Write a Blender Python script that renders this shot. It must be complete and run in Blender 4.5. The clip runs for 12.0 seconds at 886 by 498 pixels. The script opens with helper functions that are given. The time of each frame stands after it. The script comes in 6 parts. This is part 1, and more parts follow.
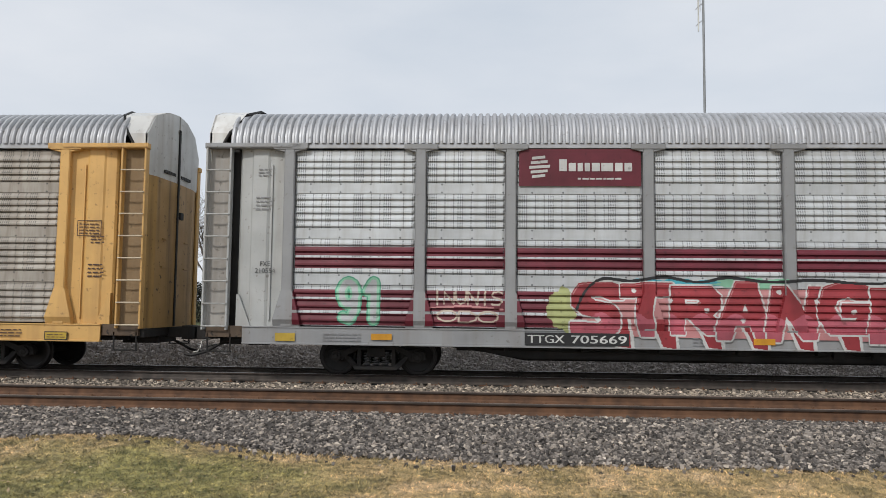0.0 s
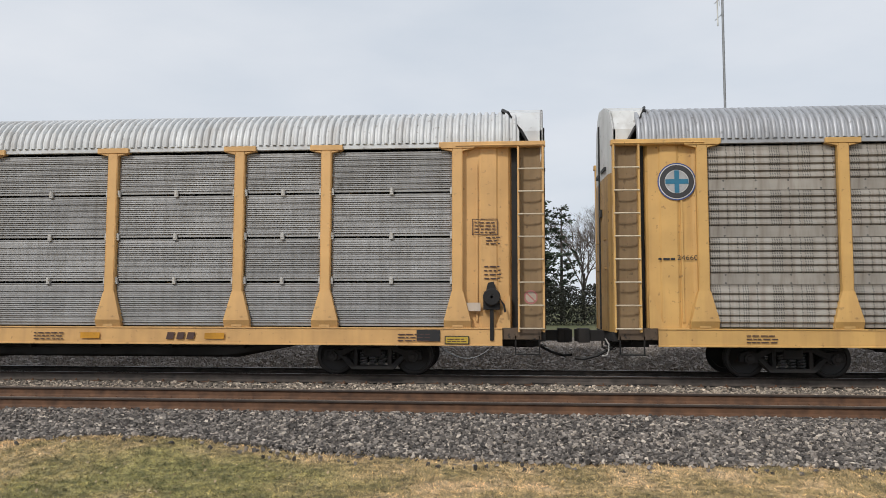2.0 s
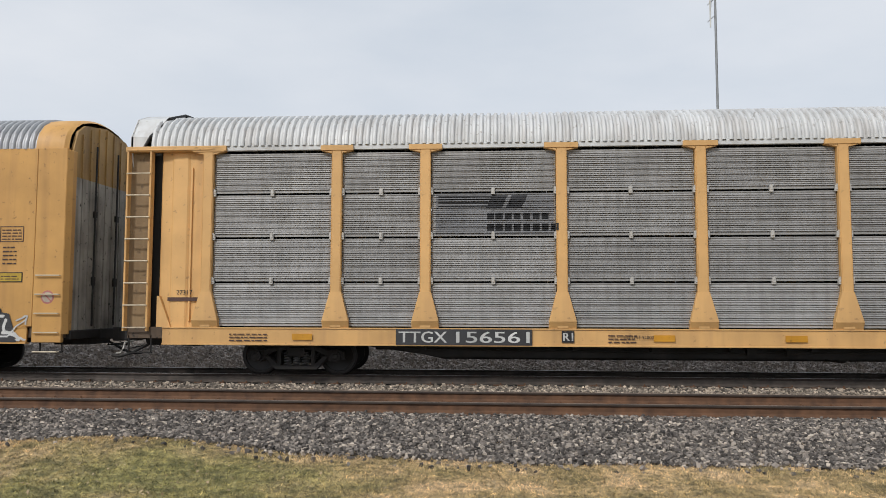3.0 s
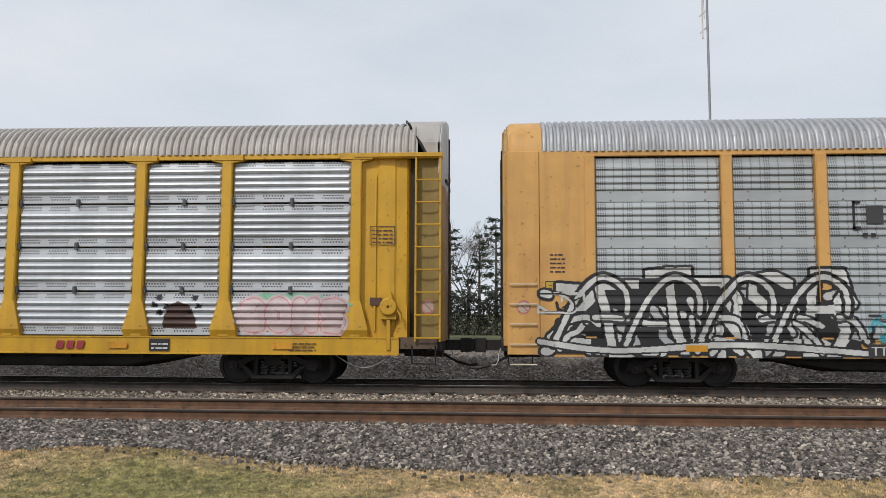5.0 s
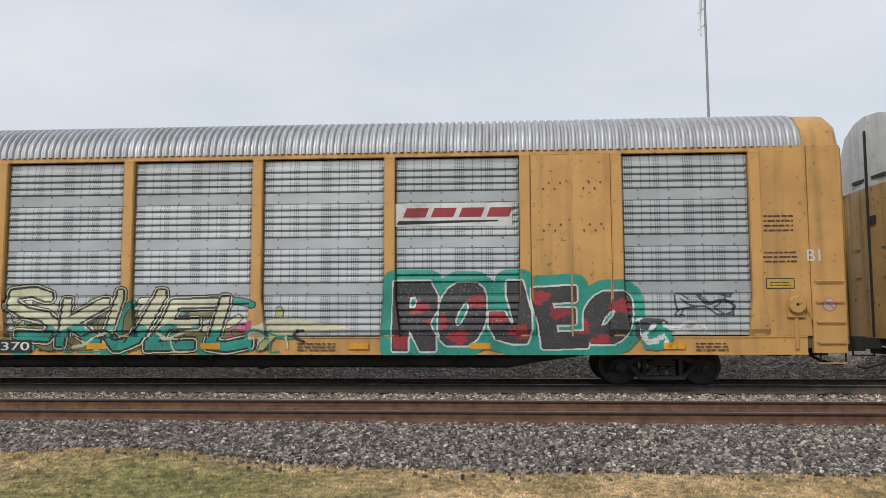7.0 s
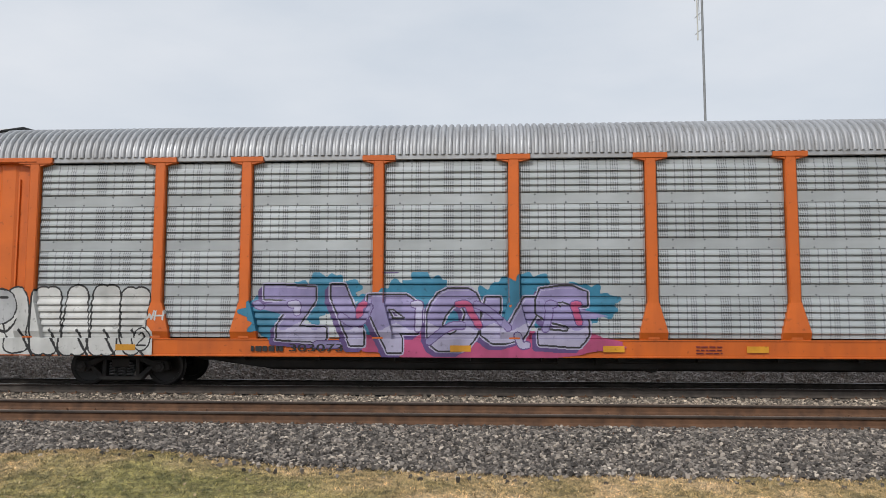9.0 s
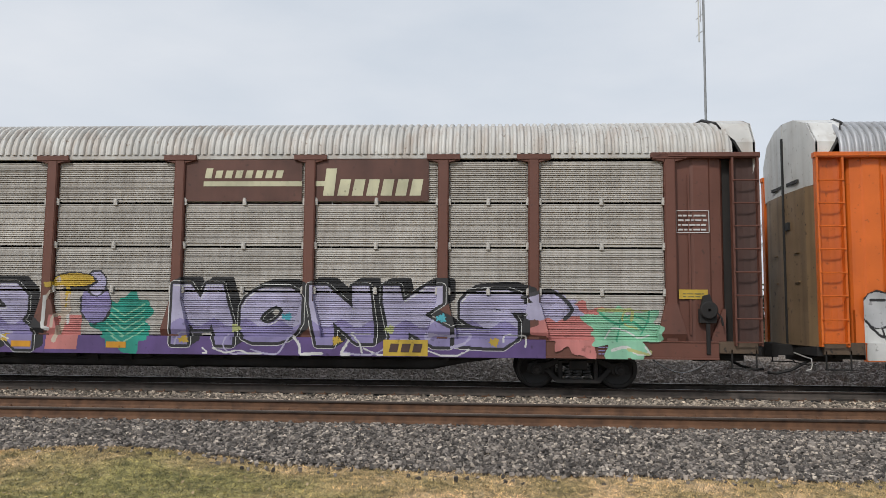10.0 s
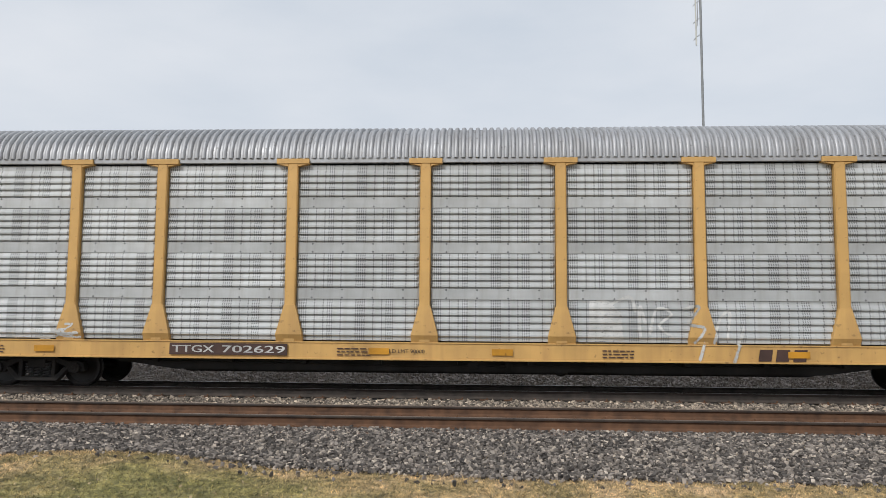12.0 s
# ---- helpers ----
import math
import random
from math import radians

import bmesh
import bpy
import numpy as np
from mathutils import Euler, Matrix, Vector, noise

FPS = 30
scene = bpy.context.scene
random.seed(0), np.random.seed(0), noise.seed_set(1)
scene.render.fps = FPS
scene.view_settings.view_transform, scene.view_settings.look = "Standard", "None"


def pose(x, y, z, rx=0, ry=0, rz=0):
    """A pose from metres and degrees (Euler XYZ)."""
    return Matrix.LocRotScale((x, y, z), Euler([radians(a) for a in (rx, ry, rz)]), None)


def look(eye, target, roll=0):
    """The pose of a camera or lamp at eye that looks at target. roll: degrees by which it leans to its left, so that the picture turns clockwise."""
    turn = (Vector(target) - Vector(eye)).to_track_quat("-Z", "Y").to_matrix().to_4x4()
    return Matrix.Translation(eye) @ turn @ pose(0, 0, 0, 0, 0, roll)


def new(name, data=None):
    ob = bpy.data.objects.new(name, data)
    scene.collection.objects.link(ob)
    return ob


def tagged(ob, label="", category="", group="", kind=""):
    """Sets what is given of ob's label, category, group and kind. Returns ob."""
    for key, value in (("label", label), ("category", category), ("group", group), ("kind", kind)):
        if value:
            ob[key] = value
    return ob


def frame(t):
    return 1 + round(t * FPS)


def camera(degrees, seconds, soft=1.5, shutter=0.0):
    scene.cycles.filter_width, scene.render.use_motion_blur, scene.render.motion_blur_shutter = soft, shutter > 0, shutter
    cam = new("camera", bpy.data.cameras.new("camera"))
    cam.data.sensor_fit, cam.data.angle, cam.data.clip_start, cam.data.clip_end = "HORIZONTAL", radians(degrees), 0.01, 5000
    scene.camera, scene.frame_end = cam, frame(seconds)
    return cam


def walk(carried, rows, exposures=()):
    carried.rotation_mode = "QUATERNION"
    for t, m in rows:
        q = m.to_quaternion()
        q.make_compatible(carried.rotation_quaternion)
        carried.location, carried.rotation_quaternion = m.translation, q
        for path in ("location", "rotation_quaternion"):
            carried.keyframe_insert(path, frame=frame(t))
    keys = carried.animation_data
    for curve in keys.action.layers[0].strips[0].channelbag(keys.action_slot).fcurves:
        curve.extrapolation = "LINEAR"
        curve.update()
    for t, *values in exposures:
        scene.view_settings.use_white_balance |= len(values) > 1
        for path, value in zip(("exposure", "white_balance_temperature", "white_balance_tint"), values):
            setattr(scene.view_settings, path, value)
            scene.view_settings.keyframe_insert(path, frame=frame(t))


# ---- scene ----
cam = camera(60.66, 12.0, soft=0.65)
walk(cam, [
    (0, pose(0, 0, 1.573, 94.205, -0.628, 3.093)), (0.5, pose(0, 0, 1.573, 94.324, -0.461, 3.912)),
    (1, pose(0, 0, 1.573, 94.341, -0.297, 4.410)), (1.5, pose(0, 0, 1.573, 94.266, -0.167, 4.617)),
    (2, pose(0, 0, 1.573, 94.148, -0.077, 4.603)), (2.5, pose(0, 0, 1.573, 94.102, -0.069, 4.403)),
    (3, pose(0, 0, 1.573, 94.187, -0.097, 4.103)), (5, pose(0, 0, 1.573, 94.898, -0.177, 3.607)),
    (5.5, pose(0, 0, 1.573, 94.888, -0.045, 3.688)), (6, pose(0, 0, 1.573, 94.850, 0.040, 3.721)),
    (6.5, pose(0, 0, 1.573, 94.843, 0.114, 3.679)), (7, pose(0, 0, 1.573, 94.825, 0.198, 3.589)),
    (7.5, pose(0, 0, 1.573, 94.827, 0.210, 3.463)), (9.5, pose(0, 0, 1.573, 95.033, -0.254, 3.281)),
    (10, pose(0, 0, 1.573, 94.979, -0.483, 3.248)), (10.5, pose(0, 0, 1.573, 94.970, -0.693, 3.144)),
    (11, pose(0, 0, 1.573, 94.983, -0.769, 3.021)), (11.5, pose(0, 0, 1.573, 95.104, -0.655, 2.971)),
    (12, pose(0, 0, 1.573, 95.258, -0.400, 3.109))])

# ---- light ----
SUN_EL, SUN_AZ = radians(41), radians(208)
world = bpy.data.worlds.new("overcast")
scene.world = world
world.use_nodes = True
wn, wl = world.node_tree.nodes, world.node_tree.links
wn.clear()
sky = wn.new("ShaderNodeTexSky")
sky.sky_type, sky.sun_disc, sky.sun_elevation, sky.sun_rotation = "NISHITA", False, SUN_EL, SUN_AZ
coord = wn.new("ShaderNodeTexCoord")
stretch = wn.new("ShaderNodeMapping")
stretch.inputs["Scale"].default_value = (1.2, 1.2, 3.5)
cloud_noise = wn.new("ShaderNodeTexNoise")
cloud_noise.inputs["Scale"].default_value, cloud_noise.inputs["Detail"].default_value = 2.2, 6
cloud_tone = wn.new("ShaderNodeValToRGB")
cloud_tone.color_ramp.elements[0].position, cloud_tone.color_ramp.elements[0].color = 0.3, (6.3, 6.9, 7.7, 1)
cloud_tone.color_ramp.elements[1].position, cloud_tone.color_ramp.elements[1].color = 0.72, (7.9, 8.2, 8.7, 1)
cloud_mix = wn.new("ShaderNodeMixRGB")
cloud_mix.inputs["Fac"].default_value = 0.93
sky_light = wn.new("ShaderNodeBackground")
sky_light.inputs["Strength"].default_value = 0.1
sky_out = wn.new("ShaderNodeOutputWorld")
wl.new(coord.outputs["Generated"], stretch.inputs["Vector"])
wl.new(stretch.outputs["Vector"], cloud_noise.inputs["Vector"])
wl.new(cloud_noise.outputs["Fac"], cloud_tone.inputs["Fac"])
wl.new(sky.outputs["Color"], cloud_mix.inputs["Color1"])
wl.new(cloud_tone.outputs["Color"], cloud_mix.inputs["Color2"])
wl.new(cloud_mix.outputs["Color"], sky_light.inputs["Color"])
wl.new(sky_light.outputs["Background"], sky_out.inputs["Surface"])
sun = new("sun", bpy.data.lights.new("sun", "SUN"))
sun.data.energy, sun.data.angle, sun.data.color = 2.2, radians(6), (1.0, 0.97, 0.93)
sun.matrix_world = look((-9, -17, 17), (0, 0, 0))
scene.view_settings.exposure = 0.0


# ---- materials ----
def nodes_of(name):
    m = bpy.data.materials.new(name)
    m.use_nodes = True
    nt = m.node_tree
    return m, nt.nodes, nt.links, nt.nodes["Principled BSDF"]


def noise_node(n, l, scale, detail=4.0, stretch_by=(1, 1, 1), space="Object"):
    tc, mp, nz = n.new("ShaderNodeTexCoord"), n.new("ShaderNodeMapping"), n.new("ShaderNodeTexNoise")
    mp.inputs["Scale"].default_value = stretch_by
    nz.inputs["Scale"].default_value, nz.inputs["Detail"].default_value = scale, detail
    l.new(tc.outputs[space], mp.inputs["Vector"])
    l.new(mp.outputs["Vector"], nz.inputs["Vector"])
    return nz.outputs["Fac"]


def ramp(n, l, fac, stops):
    r = n.new("ShaderNodeValToRGB")
    while len(r.color_ramp.elements) < len(stops):
        r.color_ramp.elements.new(0.5)
    for e, (p, c) in zip(r.color_ramp.elements, stops):
        e.position, e.color = p, (*c, 1) if len(c) == 3 else c
    l.new(fac, r.inputs["Fac"])
    return r.outputs["Color"]


def blend(n, l, kind, fac, a, b):
    m = n.new("ShaderNodeMixRGB")
    m.blend_type = kind
    for value, slot in ((fac, "Fac"), (a, "Color1"), (b, "Color2")):
        if isinstance(value, bpy.types.NodeSocket):
            l.new(value, m.inputs[slot])
        else:
            m.inputs[slot].default_value = value if slot == "Fac" else (*value, 1)
    return m.outputs["Color"]


def maths(n, l, op, a, b=0.0):
    m = n.new("ShaderNodeMath")
    m.operation = op
    for value, i in ((a, 0), (b, 1)):
        if isinstance(value, bpy.types.NodeSocket):
            l.new(value, m.inputs[i])
        else:
            m.inputs[i].default_value = value
    return m.outputs[0]


def add_bump(n, l, b, height, strength, distance):
    bp = n.new("ShaderNodeBump")
    bp.inputs["Strength"].default_value, bp.inputs["Distance"].default_value = strength, distance
    l.new(height, bp.inputs["Height"])
    l.new(bp.outputs["Normal"], b.inputs["Normal"])


def per_piece(n, l, low, high):
    info = n.new("ShaderNodeObjectInfo")
    return ramp(n, l, info.outputs["Random"], [(0, (low,) * 3), (1, (high,) * 3)])


def paint(name, color, dirt=(0.09, 0.06, 0.04), amount=0.5, rough=0.5, metal=0.0, vary=0.1):
    """Weathered paint: streaks running down, blotches, grime."""
    m, n, l, b = nodes_of(name)
    color, dirt = tuple(0.86 * v for v in color), tuple(0.86 * v for v in dirt)
    streak = noise_node(n, l, 2.6, 4, (1.5, 1.5, 0.1))
    blotch = noise_node(n, l, 1.3, 5)
    speck = noise_node(n, l, 9.0, 7)
    fine = noise_node(n, l, 40, 3)
    s = ramp(n, l, streak, [(0.47, (0, 0, 0)), (0.78, (amount * 0.85,) * 3)])
    c = blend(n, l, "MIX", s, color, dirt)
    c = blend(n, l, "MIX", ramp(n, l, speck, [(0.63, (0, 0, 0)), (0.72, (min(1.0, 1.2 * amount),) * 3)]), c, tuple(0.55 * v for v in dirt))
    t = ramp(n, l, blotch, [(0.3, (1 - 2 * vary,) * 3), (0.7, (1 + vary * 0.3,) * 3)])
    c = blend(n, l, "MULTIPLY", 1.0, c, t)
    c = blend(n, l, "MULTIPLY", 1.0, c, per_piece(n, l, 0.93, 1.04))
    l.new(c, b.inputs["Base Color"])
    l.new(ramp(n, l, blotch, [(0.3, (rough + 0.12,) * 3), (0.7, (rough - 0.08,) * 3)]), b.inputs["Roughness"])
    b.inputs["Metallic"].default_value = metal
    add_bump(n, l, b, fine, 0.15, 0.004)
    return m


def steel_sheet(name, color, dirt, amount, holes="fine", metal=0.16, rough=0.56):
    """Galvanised side sheet with its punched holes."""
    m, n, l, b = nodes_of(name)
    color, dirt = tuple(0.84 * v for v in color), tuple(0.84 * v for v in dirt)
    streak = noise_node(n, l, 2.6, 6, (3.0, 1, 0.5))
    cloud = noise_node(n, l, 0.9, 5, (1, 1, 1.6), "Object")
    grain = noise_node(n, l, 55, 3, (1, 1, 1))
    tc, sep = n.new("ShaderNodeTexCoord"), n.new("ShaderNodeSeparateXYZ")
    l.new(tc.outputs["Object"], sep.inputs["Vector"])
    c = blend(n, l, "MIX", ramp(n, l, streak, [(0.42, (0, 0, 0)), (0.75, (amount,) * 3)]), color, dirt)
    c = blend(n, l, "MULTIPLY", 1.0, c, ramp(n, l, cloud, [(0.3, (0.8, 0.8, 0.8)), (0.7, (1.06, 1.06, 1.06))]))
    c = blend(n, l, "MULTIPLY", 1.0, c, per_piece(n, l, 0.86, 1.06))
    if holes:
        pitch_x, pitch_z, r = {"fine": (0.047, 0.033, 0.3), "round": (0.064, 0.056, 0.31), "mesh": (0.03, 0.026, 0.3)}[holes]
        row = maths(n, l, "FLOOR", maths(n, l, "DIVIDE", sep.outputs["Z"], pitch_z))
        along = maths(n, l, "DIVIDE", sep.outputs["X"], pitch_x)
        if holes == "round":     # every other row set over by half a pitch
            along = maths(n, l, "ADD", along, maths(n, l, "MULTIPLY", row, 0.5))
        u = maths(n, l, "SUBTRACT", maths(n, l, "FRACT", along), 0.5)
        v = maths(n, l, "SUBTRACT", maths(n, l, "FRACT", maths(n, l, "DIVIDE", sep.outputs["Z"], pitch_z)), 0.5)
        d = maths(n, l, "SQRT", maths(n, l, "ADD", maths(n, l, "MULTIPLY", u, u), maths(n, l, "MULTIPLY", v, v)))
        dot = maths(n, l, "LESS_THAN", d, r)
        z = sep.outputs["Z"]
        if holes == "fine":      # columns of slots in uneven groups above the flat band, bolts along the band
            column = maths(n, l, "FLOOR", along)
            pick = [maths(n, l, "LESS_THAN", maths(n, l, "FRACT", maths(n, l, "MULTIPLY", column, k)), w) for k, w in ((0.26, 0.2), (0.0735, 0.24))]
            group = maths(n, l, "MULTIPLY", maths(n, l, "MAXIMUM", pick[0], pick[1]), maths(n, l, "GREATER_THAN", z, 0.24))
            dot = maths(n, l, "MULTIPLY", dot, group)
            bx = maths(n, l, "SUBTRACT", maths(n, l, "FRACT", maths(n, l, "DIVIDE", sep.outputs["X"], 0.66)), 0.5)
            bx = maths(n, l, "MULTIPLY", bx, 0.66)
            for at_z in (0.03, 0.205):
                bz = maths(n, l, "SUBTRACT", z, at_z)
                bolt = maths(n, l, "LESS_THAN", maths(n, l, "ADD", maths(n, l, "MULTIPLY", bx, bx), maths(n, l, "MULTIPLY", bz, bz)), 0.0004)
                dot = maths(n, l, "MAXIMUM", dot, bolt)
        if holes == "round":     # two rows at the top and foot of each sheet, in four groups
            edge = maths(n, l, "MAXIMUM", maths(n, l, "MULTIPLY", maths(n, l, "GREATER_THAN", z, 0.056), maths(n, l, "LESS_THAN", z, 0.168)),
                         maths(n, l, "MULTIPLY", maths(n, l, "GREATER_THAN", z, 0.784), maths(n, l, "LESS_THAN", z, 0.896)))
            g = maths(n, l, "FRACT", maths(n, l, "DIVIDE", sep.outputs["X"], 0.66))
            dot = maths(n, l, "MULTIPLY", maths(n, l, "MULTIPLY", dot, edge), maths(n, l, "LESS_THAN", g, 0.72))
        if holes == "mesh":
            dot = maths(n, l, "MULTIPLY", dot, 0.25)
        c = blend(n, l, "MIX", maths(n, l, "MULTIPLY", dot, 0.95 if holes == "round" else 0.78 if holes == "fine" else 0.5), c, (0.02, 0.02, 0.02))
    l.new(c, b.inputs["Base Color"])
    b.inputs["Metallic"].default_value = metal
    l.new(ramp(n, l, cloud, [(0.3, (rough + 0.14,) * 3), (0.7, (rough - 0.06,) * 3)]), b.inputs["Roughness"])
    add_bump(n, l, b, grain, 0.1, 0.003)
    return m


def mottled(name, stops, scale, rough=0.9, bump=0.6, distance=0.02, second=None, island=False, space="Object"):
    m, n, l, b = nodes_of(name)
    c = ramp(n, l, noise_node(n, l, scale, 6, space=space), stops)
    if second:
        s_scale, low, high = second
        c = blend(n, l, "MULTIPLY", 1.0, c, ramp(n, l, noise_node(n, l, s_scale, 4, space=space), [(0.35, low), (0.65, high)]))
    if island:
        g = n.new("ShaderNodeNewGeometry")
        c = blend(n, l, "MULTIPLY", 1.0, c, ramp(n, l, g.outputs["Random Per Island"], island))
    l.new(c, b.inputs["Base Color"])
    b.inputs["Roughness"].default_value = rough
    add_bump(n, l, b, noise_node(n, l, scale * 6, 4, space=space), bump, distance)
    return m


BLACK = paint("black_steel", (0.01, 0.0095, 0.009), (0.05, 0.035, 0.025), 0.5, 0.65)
GRIME = paint("grimy_underframe", (0.01, 0.009, 0.008), (0.03, 0.022, 0.016), 0.5, 0.8)
CAST = paint("grimy_cast_steel", (0.014, 0.0125, 0.012), (0.04, 0.03, 0.024), 0.5, 0.75)
TREAD = paint("worn_wheel_steel", (0.028, 0.025, 0.024), (0.03, 0.025, 0.02), 0.4, 0.5, 0.4)
SPRING = paint("spring_steel", (0.14, 0.145, 0.15), (0.08, 0.06, 0.05), 0.4, 0.5, 0.4)
ROOF_GREY = paint("galvanised_roof", (0.5, 0.51, 0.53), (0.16, 0.13, 0.1), 0.35, 0.5, 0.35)
ROOF_WHITE = paint("pale_roof", (0.72, 0.73, 0.73), (0.3, 0.22, 0.15), 0.4, 0.55, 0.1)
ROOF_TAN = paint("dusty_roof", (0.47, 0.44, 0.41), (0.25, 0.18, 0.12), 0.4, 0.55, 0.1)
ROOF_RUST = paint("rust_stained_roof", (0.6, 0.59, 0.56), (0.34, 0.2, 0.11), 0.5, 0.6, 0.1)
CAP_WHITE = paint("white_end_paint", (0.7, 0.7, 0.68), (0.25, 0.18, 0.12), 0.45, 0.5)
WHITE = paint("white_marking", (0.75, 0.75, 0.72), (0.3, 0.25, 0.2), 0.4, 0.6)
INK = paint("dark_marking", (0.03, 0.03, 0.03), (0.1, 0.08, 0.05), 0.3, 0.6)
PLATE_YELLOW = paint("yellow_plate", (0.8, 0.55, 0.02), (0.2, 0.1, 0.03), 0.3, 0.5)
RAIL_SIDE = mottled("rusty_rail_web", [(0.3, (0.06, 0.029, 0.015)), (0.7, (0.15, 0.073, 0.036))], 5, 0.8, 0.4, 0.004)
RAIL_DARK = mottled("dark_rail_web", [(0.3, (0.05, 0.042, 0.036)), (0.7, (0.1, 0.08, 0.066))], 5, 0.75, 0.4, 0.004)
HEAD_SIDE = mottled("dark_rail_head_side", [(0.3, (0.02, 0.014, 0.011)), (0.7, (0.05, 0.032, 0.022))], 5, 0.7, 0.3, 0.003)
RAIL_DULL = paint("dull_rail_head", (0.3, 0.23, 0.18), (0.1, 0.065, 0.045), 0.5, 0.55, 0.3)
RAIL_TOP = paint("polished_rail_head", (0.5, 0.48, 0.45), (0.3, 0.26, 0.22), 0.3, 0.38, 0.7)
TIE = mottled("creosoted_tie", [(0.3, (0.045, 0.032, 0.025)), (0.7, (0.13, 0.085, 0.06))], 14, 0.9, 0.7, 0.01)
STONE_TONES = [(0, (0.22, 0.215, 0.215)), (0.45, (0.66, 0.64, 0.625)), (0.85, (1.45, 1.4, 1.34)), (1, (2.8, 2.65, 2.4))]
PALE_TONES = [(0, (0.35, 0.33, 0.31)), (0.5, (1.0, 0.96, 0.9)), (0.85, (1.9, 1.8, 1.65)), (1, (3.2, 3.0, 2.7))]
EVEN_TONES = [(0, (0.7,) * 3), (1, (1.3,) * 3)]
BALLAST = mottled("ballast_stone", [(0.3, (0.13, 0.116, 0.106)), (0.7, (0.235, 0.212, 0.19))], 7, 0.9, 0.5, 0.005, island=STONE_TONES)
BALLAST_PALE = mottled("pale_ballast_stone", [(0.3, (0.13, 0.115, 0.1)), (0.7, (0.27, 0.235, 0.2))], 7, 0.9, 0.5, 0.005, island=PALE_TONES)
GRAVEL = mottled("dull_gravel", [(0.3, (0.17, 0.15, 0.135)), (0.7, (0.27, 0.24, 0.215))], 3, 0.9, 0.5, 0.005, island=EVEN_TONES)
BALLAST_RUST = mottled("rust_stained_stone", [(0.3, (0.12, 0.075, 0.055)), (0.7, (0.22, 0.13, 0.09))], 7, 0.9, 0.5, 0.005, island=STONE_TONES)
WEEDS = mottled("dead_weeds", [(0.3, (0.18, 0.155, 0.135)), (0.7, (0.31, 0.265, 0.225))], 1.5, 0.95, 0.1, island=EVEN_TONES)
UNDERGROWTH = mottled("olive_undergrowth", [(0.3, (0.012, 0.014, 0.009)), (0.7, (0.032, 0.032, 0.02))], 0.5, 0.9, 0.1, island=[(0, (0.4,) * 3), (1, (1.4,) * 3)])
SOIL = mottled("ground_sheet", [(0.3, (0.12, 0.1, 0.08)), (0.7, (0.2, 0.17, 0.14))], 1.2, 0.95, 0.8, 0.03, second=(25, (0.6, 0.6, 0.6), (1.2, 1.2, 1.2)))


def lawn_colour(n, l, gain):
    """Green where the turf still lives, tan where it has dried."""
    tc, mp = n.new("ShaderNodeTexCoord"), n.new("ShaderNodeMapping")
    mp.inputs["Location"].default_value, mp.inputs["Scale"].default_value = (1.25, -5.1, 0), (0.36, 0.62, 0)
    l.new(tc.outputs["Object"], mp.inputs["Vector"])
    dist = n.new("ShaderNodeVectorMath")
    dist.operation = "LENGTH"
    l.new(mp.outputs["Vector"], dist.inputs[0])
    wob = maths(n, l, "ADD", dist.outputs["Value"], maths(n, l, "MULTIPLY", maths(n, l, "SUBTRACT", noise_node(n, l, 1.1, 6), 0.5), 1.9))
    live = ramp(n, l, wob, [(0.35, (0.85, 0.85, 0.85)), (0.95, (0.05, 0.05, 0.05))])
    tan = ramp(n, l, noise_node(n, l, 1.6, 6), [(0.32, (0.34 * gain, 0.27 * gain, 0.15 * gain)), (0.5, (0.56 * gain, 0.42 * gain, 0.25 * gain)), (0.68, (0.76 * gain, 0.56 * gain, 0.38 * gain))])
    green = ramp(n, l, noise_node(n, l, 2.4, 6), [(0.3, (0.17 * gain, 0.18 * gain, 0.065 * gain)), (0.7, (0.4 * gain, 0.36 * gain, 0.16 * gain))])
    tuft = ramp(n, l, noise_node(n, l, 9, 5), [(0.34, (0.5, 0.52, 0.48)), (0.66, (1.35, 1.32, 1.2))])
    return blend(n, l, "MULTIPLY", 1.0, blend(n, l, "MIX", live, tan, green), tuft)


def grass_material():
    m, n, l, b = nodes_of("short_dry_grass")
    c = lawn_colour(n, l, 0.9)
    g = n.new("ShaderNodeNewGeometry")
    c = blend(n, l, "MULTIPLY", 1.0, c, ramp(n, l, g.outputs["Random Per Island"], [(0, (0.2, 0.21, 0.18)), (0.7, (1.2, 1.18, 1.1)), (0.95, (1.8, 1.7, 1.5)), (1, (2.5, 2.3, 2.0))]))
    l.new(c, b.inputs["Base Color"])
    b.inputs["Roughness"].default_value = 0.85
    return m


GRASS = grass_material()
MAST_GREY = paint("mast_steel", (0.3, 0.31, 0.32), (0.15, 0.14, 0.13), 0.3, 0.5, 0.3)
BARK = mottled("bark", [(0.3, (0.05, 0.042, 0.035)), (0.7, (0.11, 0.09, 0.075))], 6, 0.95)
NEEDLE = mottled("dark_needles", [(0.3, (0.02, 0.035, 0.018)), (0.7, (0.055, 0.075, 0.04))], 0.8, 0.8, 0.1, island=[(0, (0.5,) * 3), (1, (1.3,) * 3)])
TWIG = mottled("bare_twigs", [(0.3, (0.09, 0.075, 0.06)), (0.7, (0.16, 0.13, 0.11))], 4, 0.95)


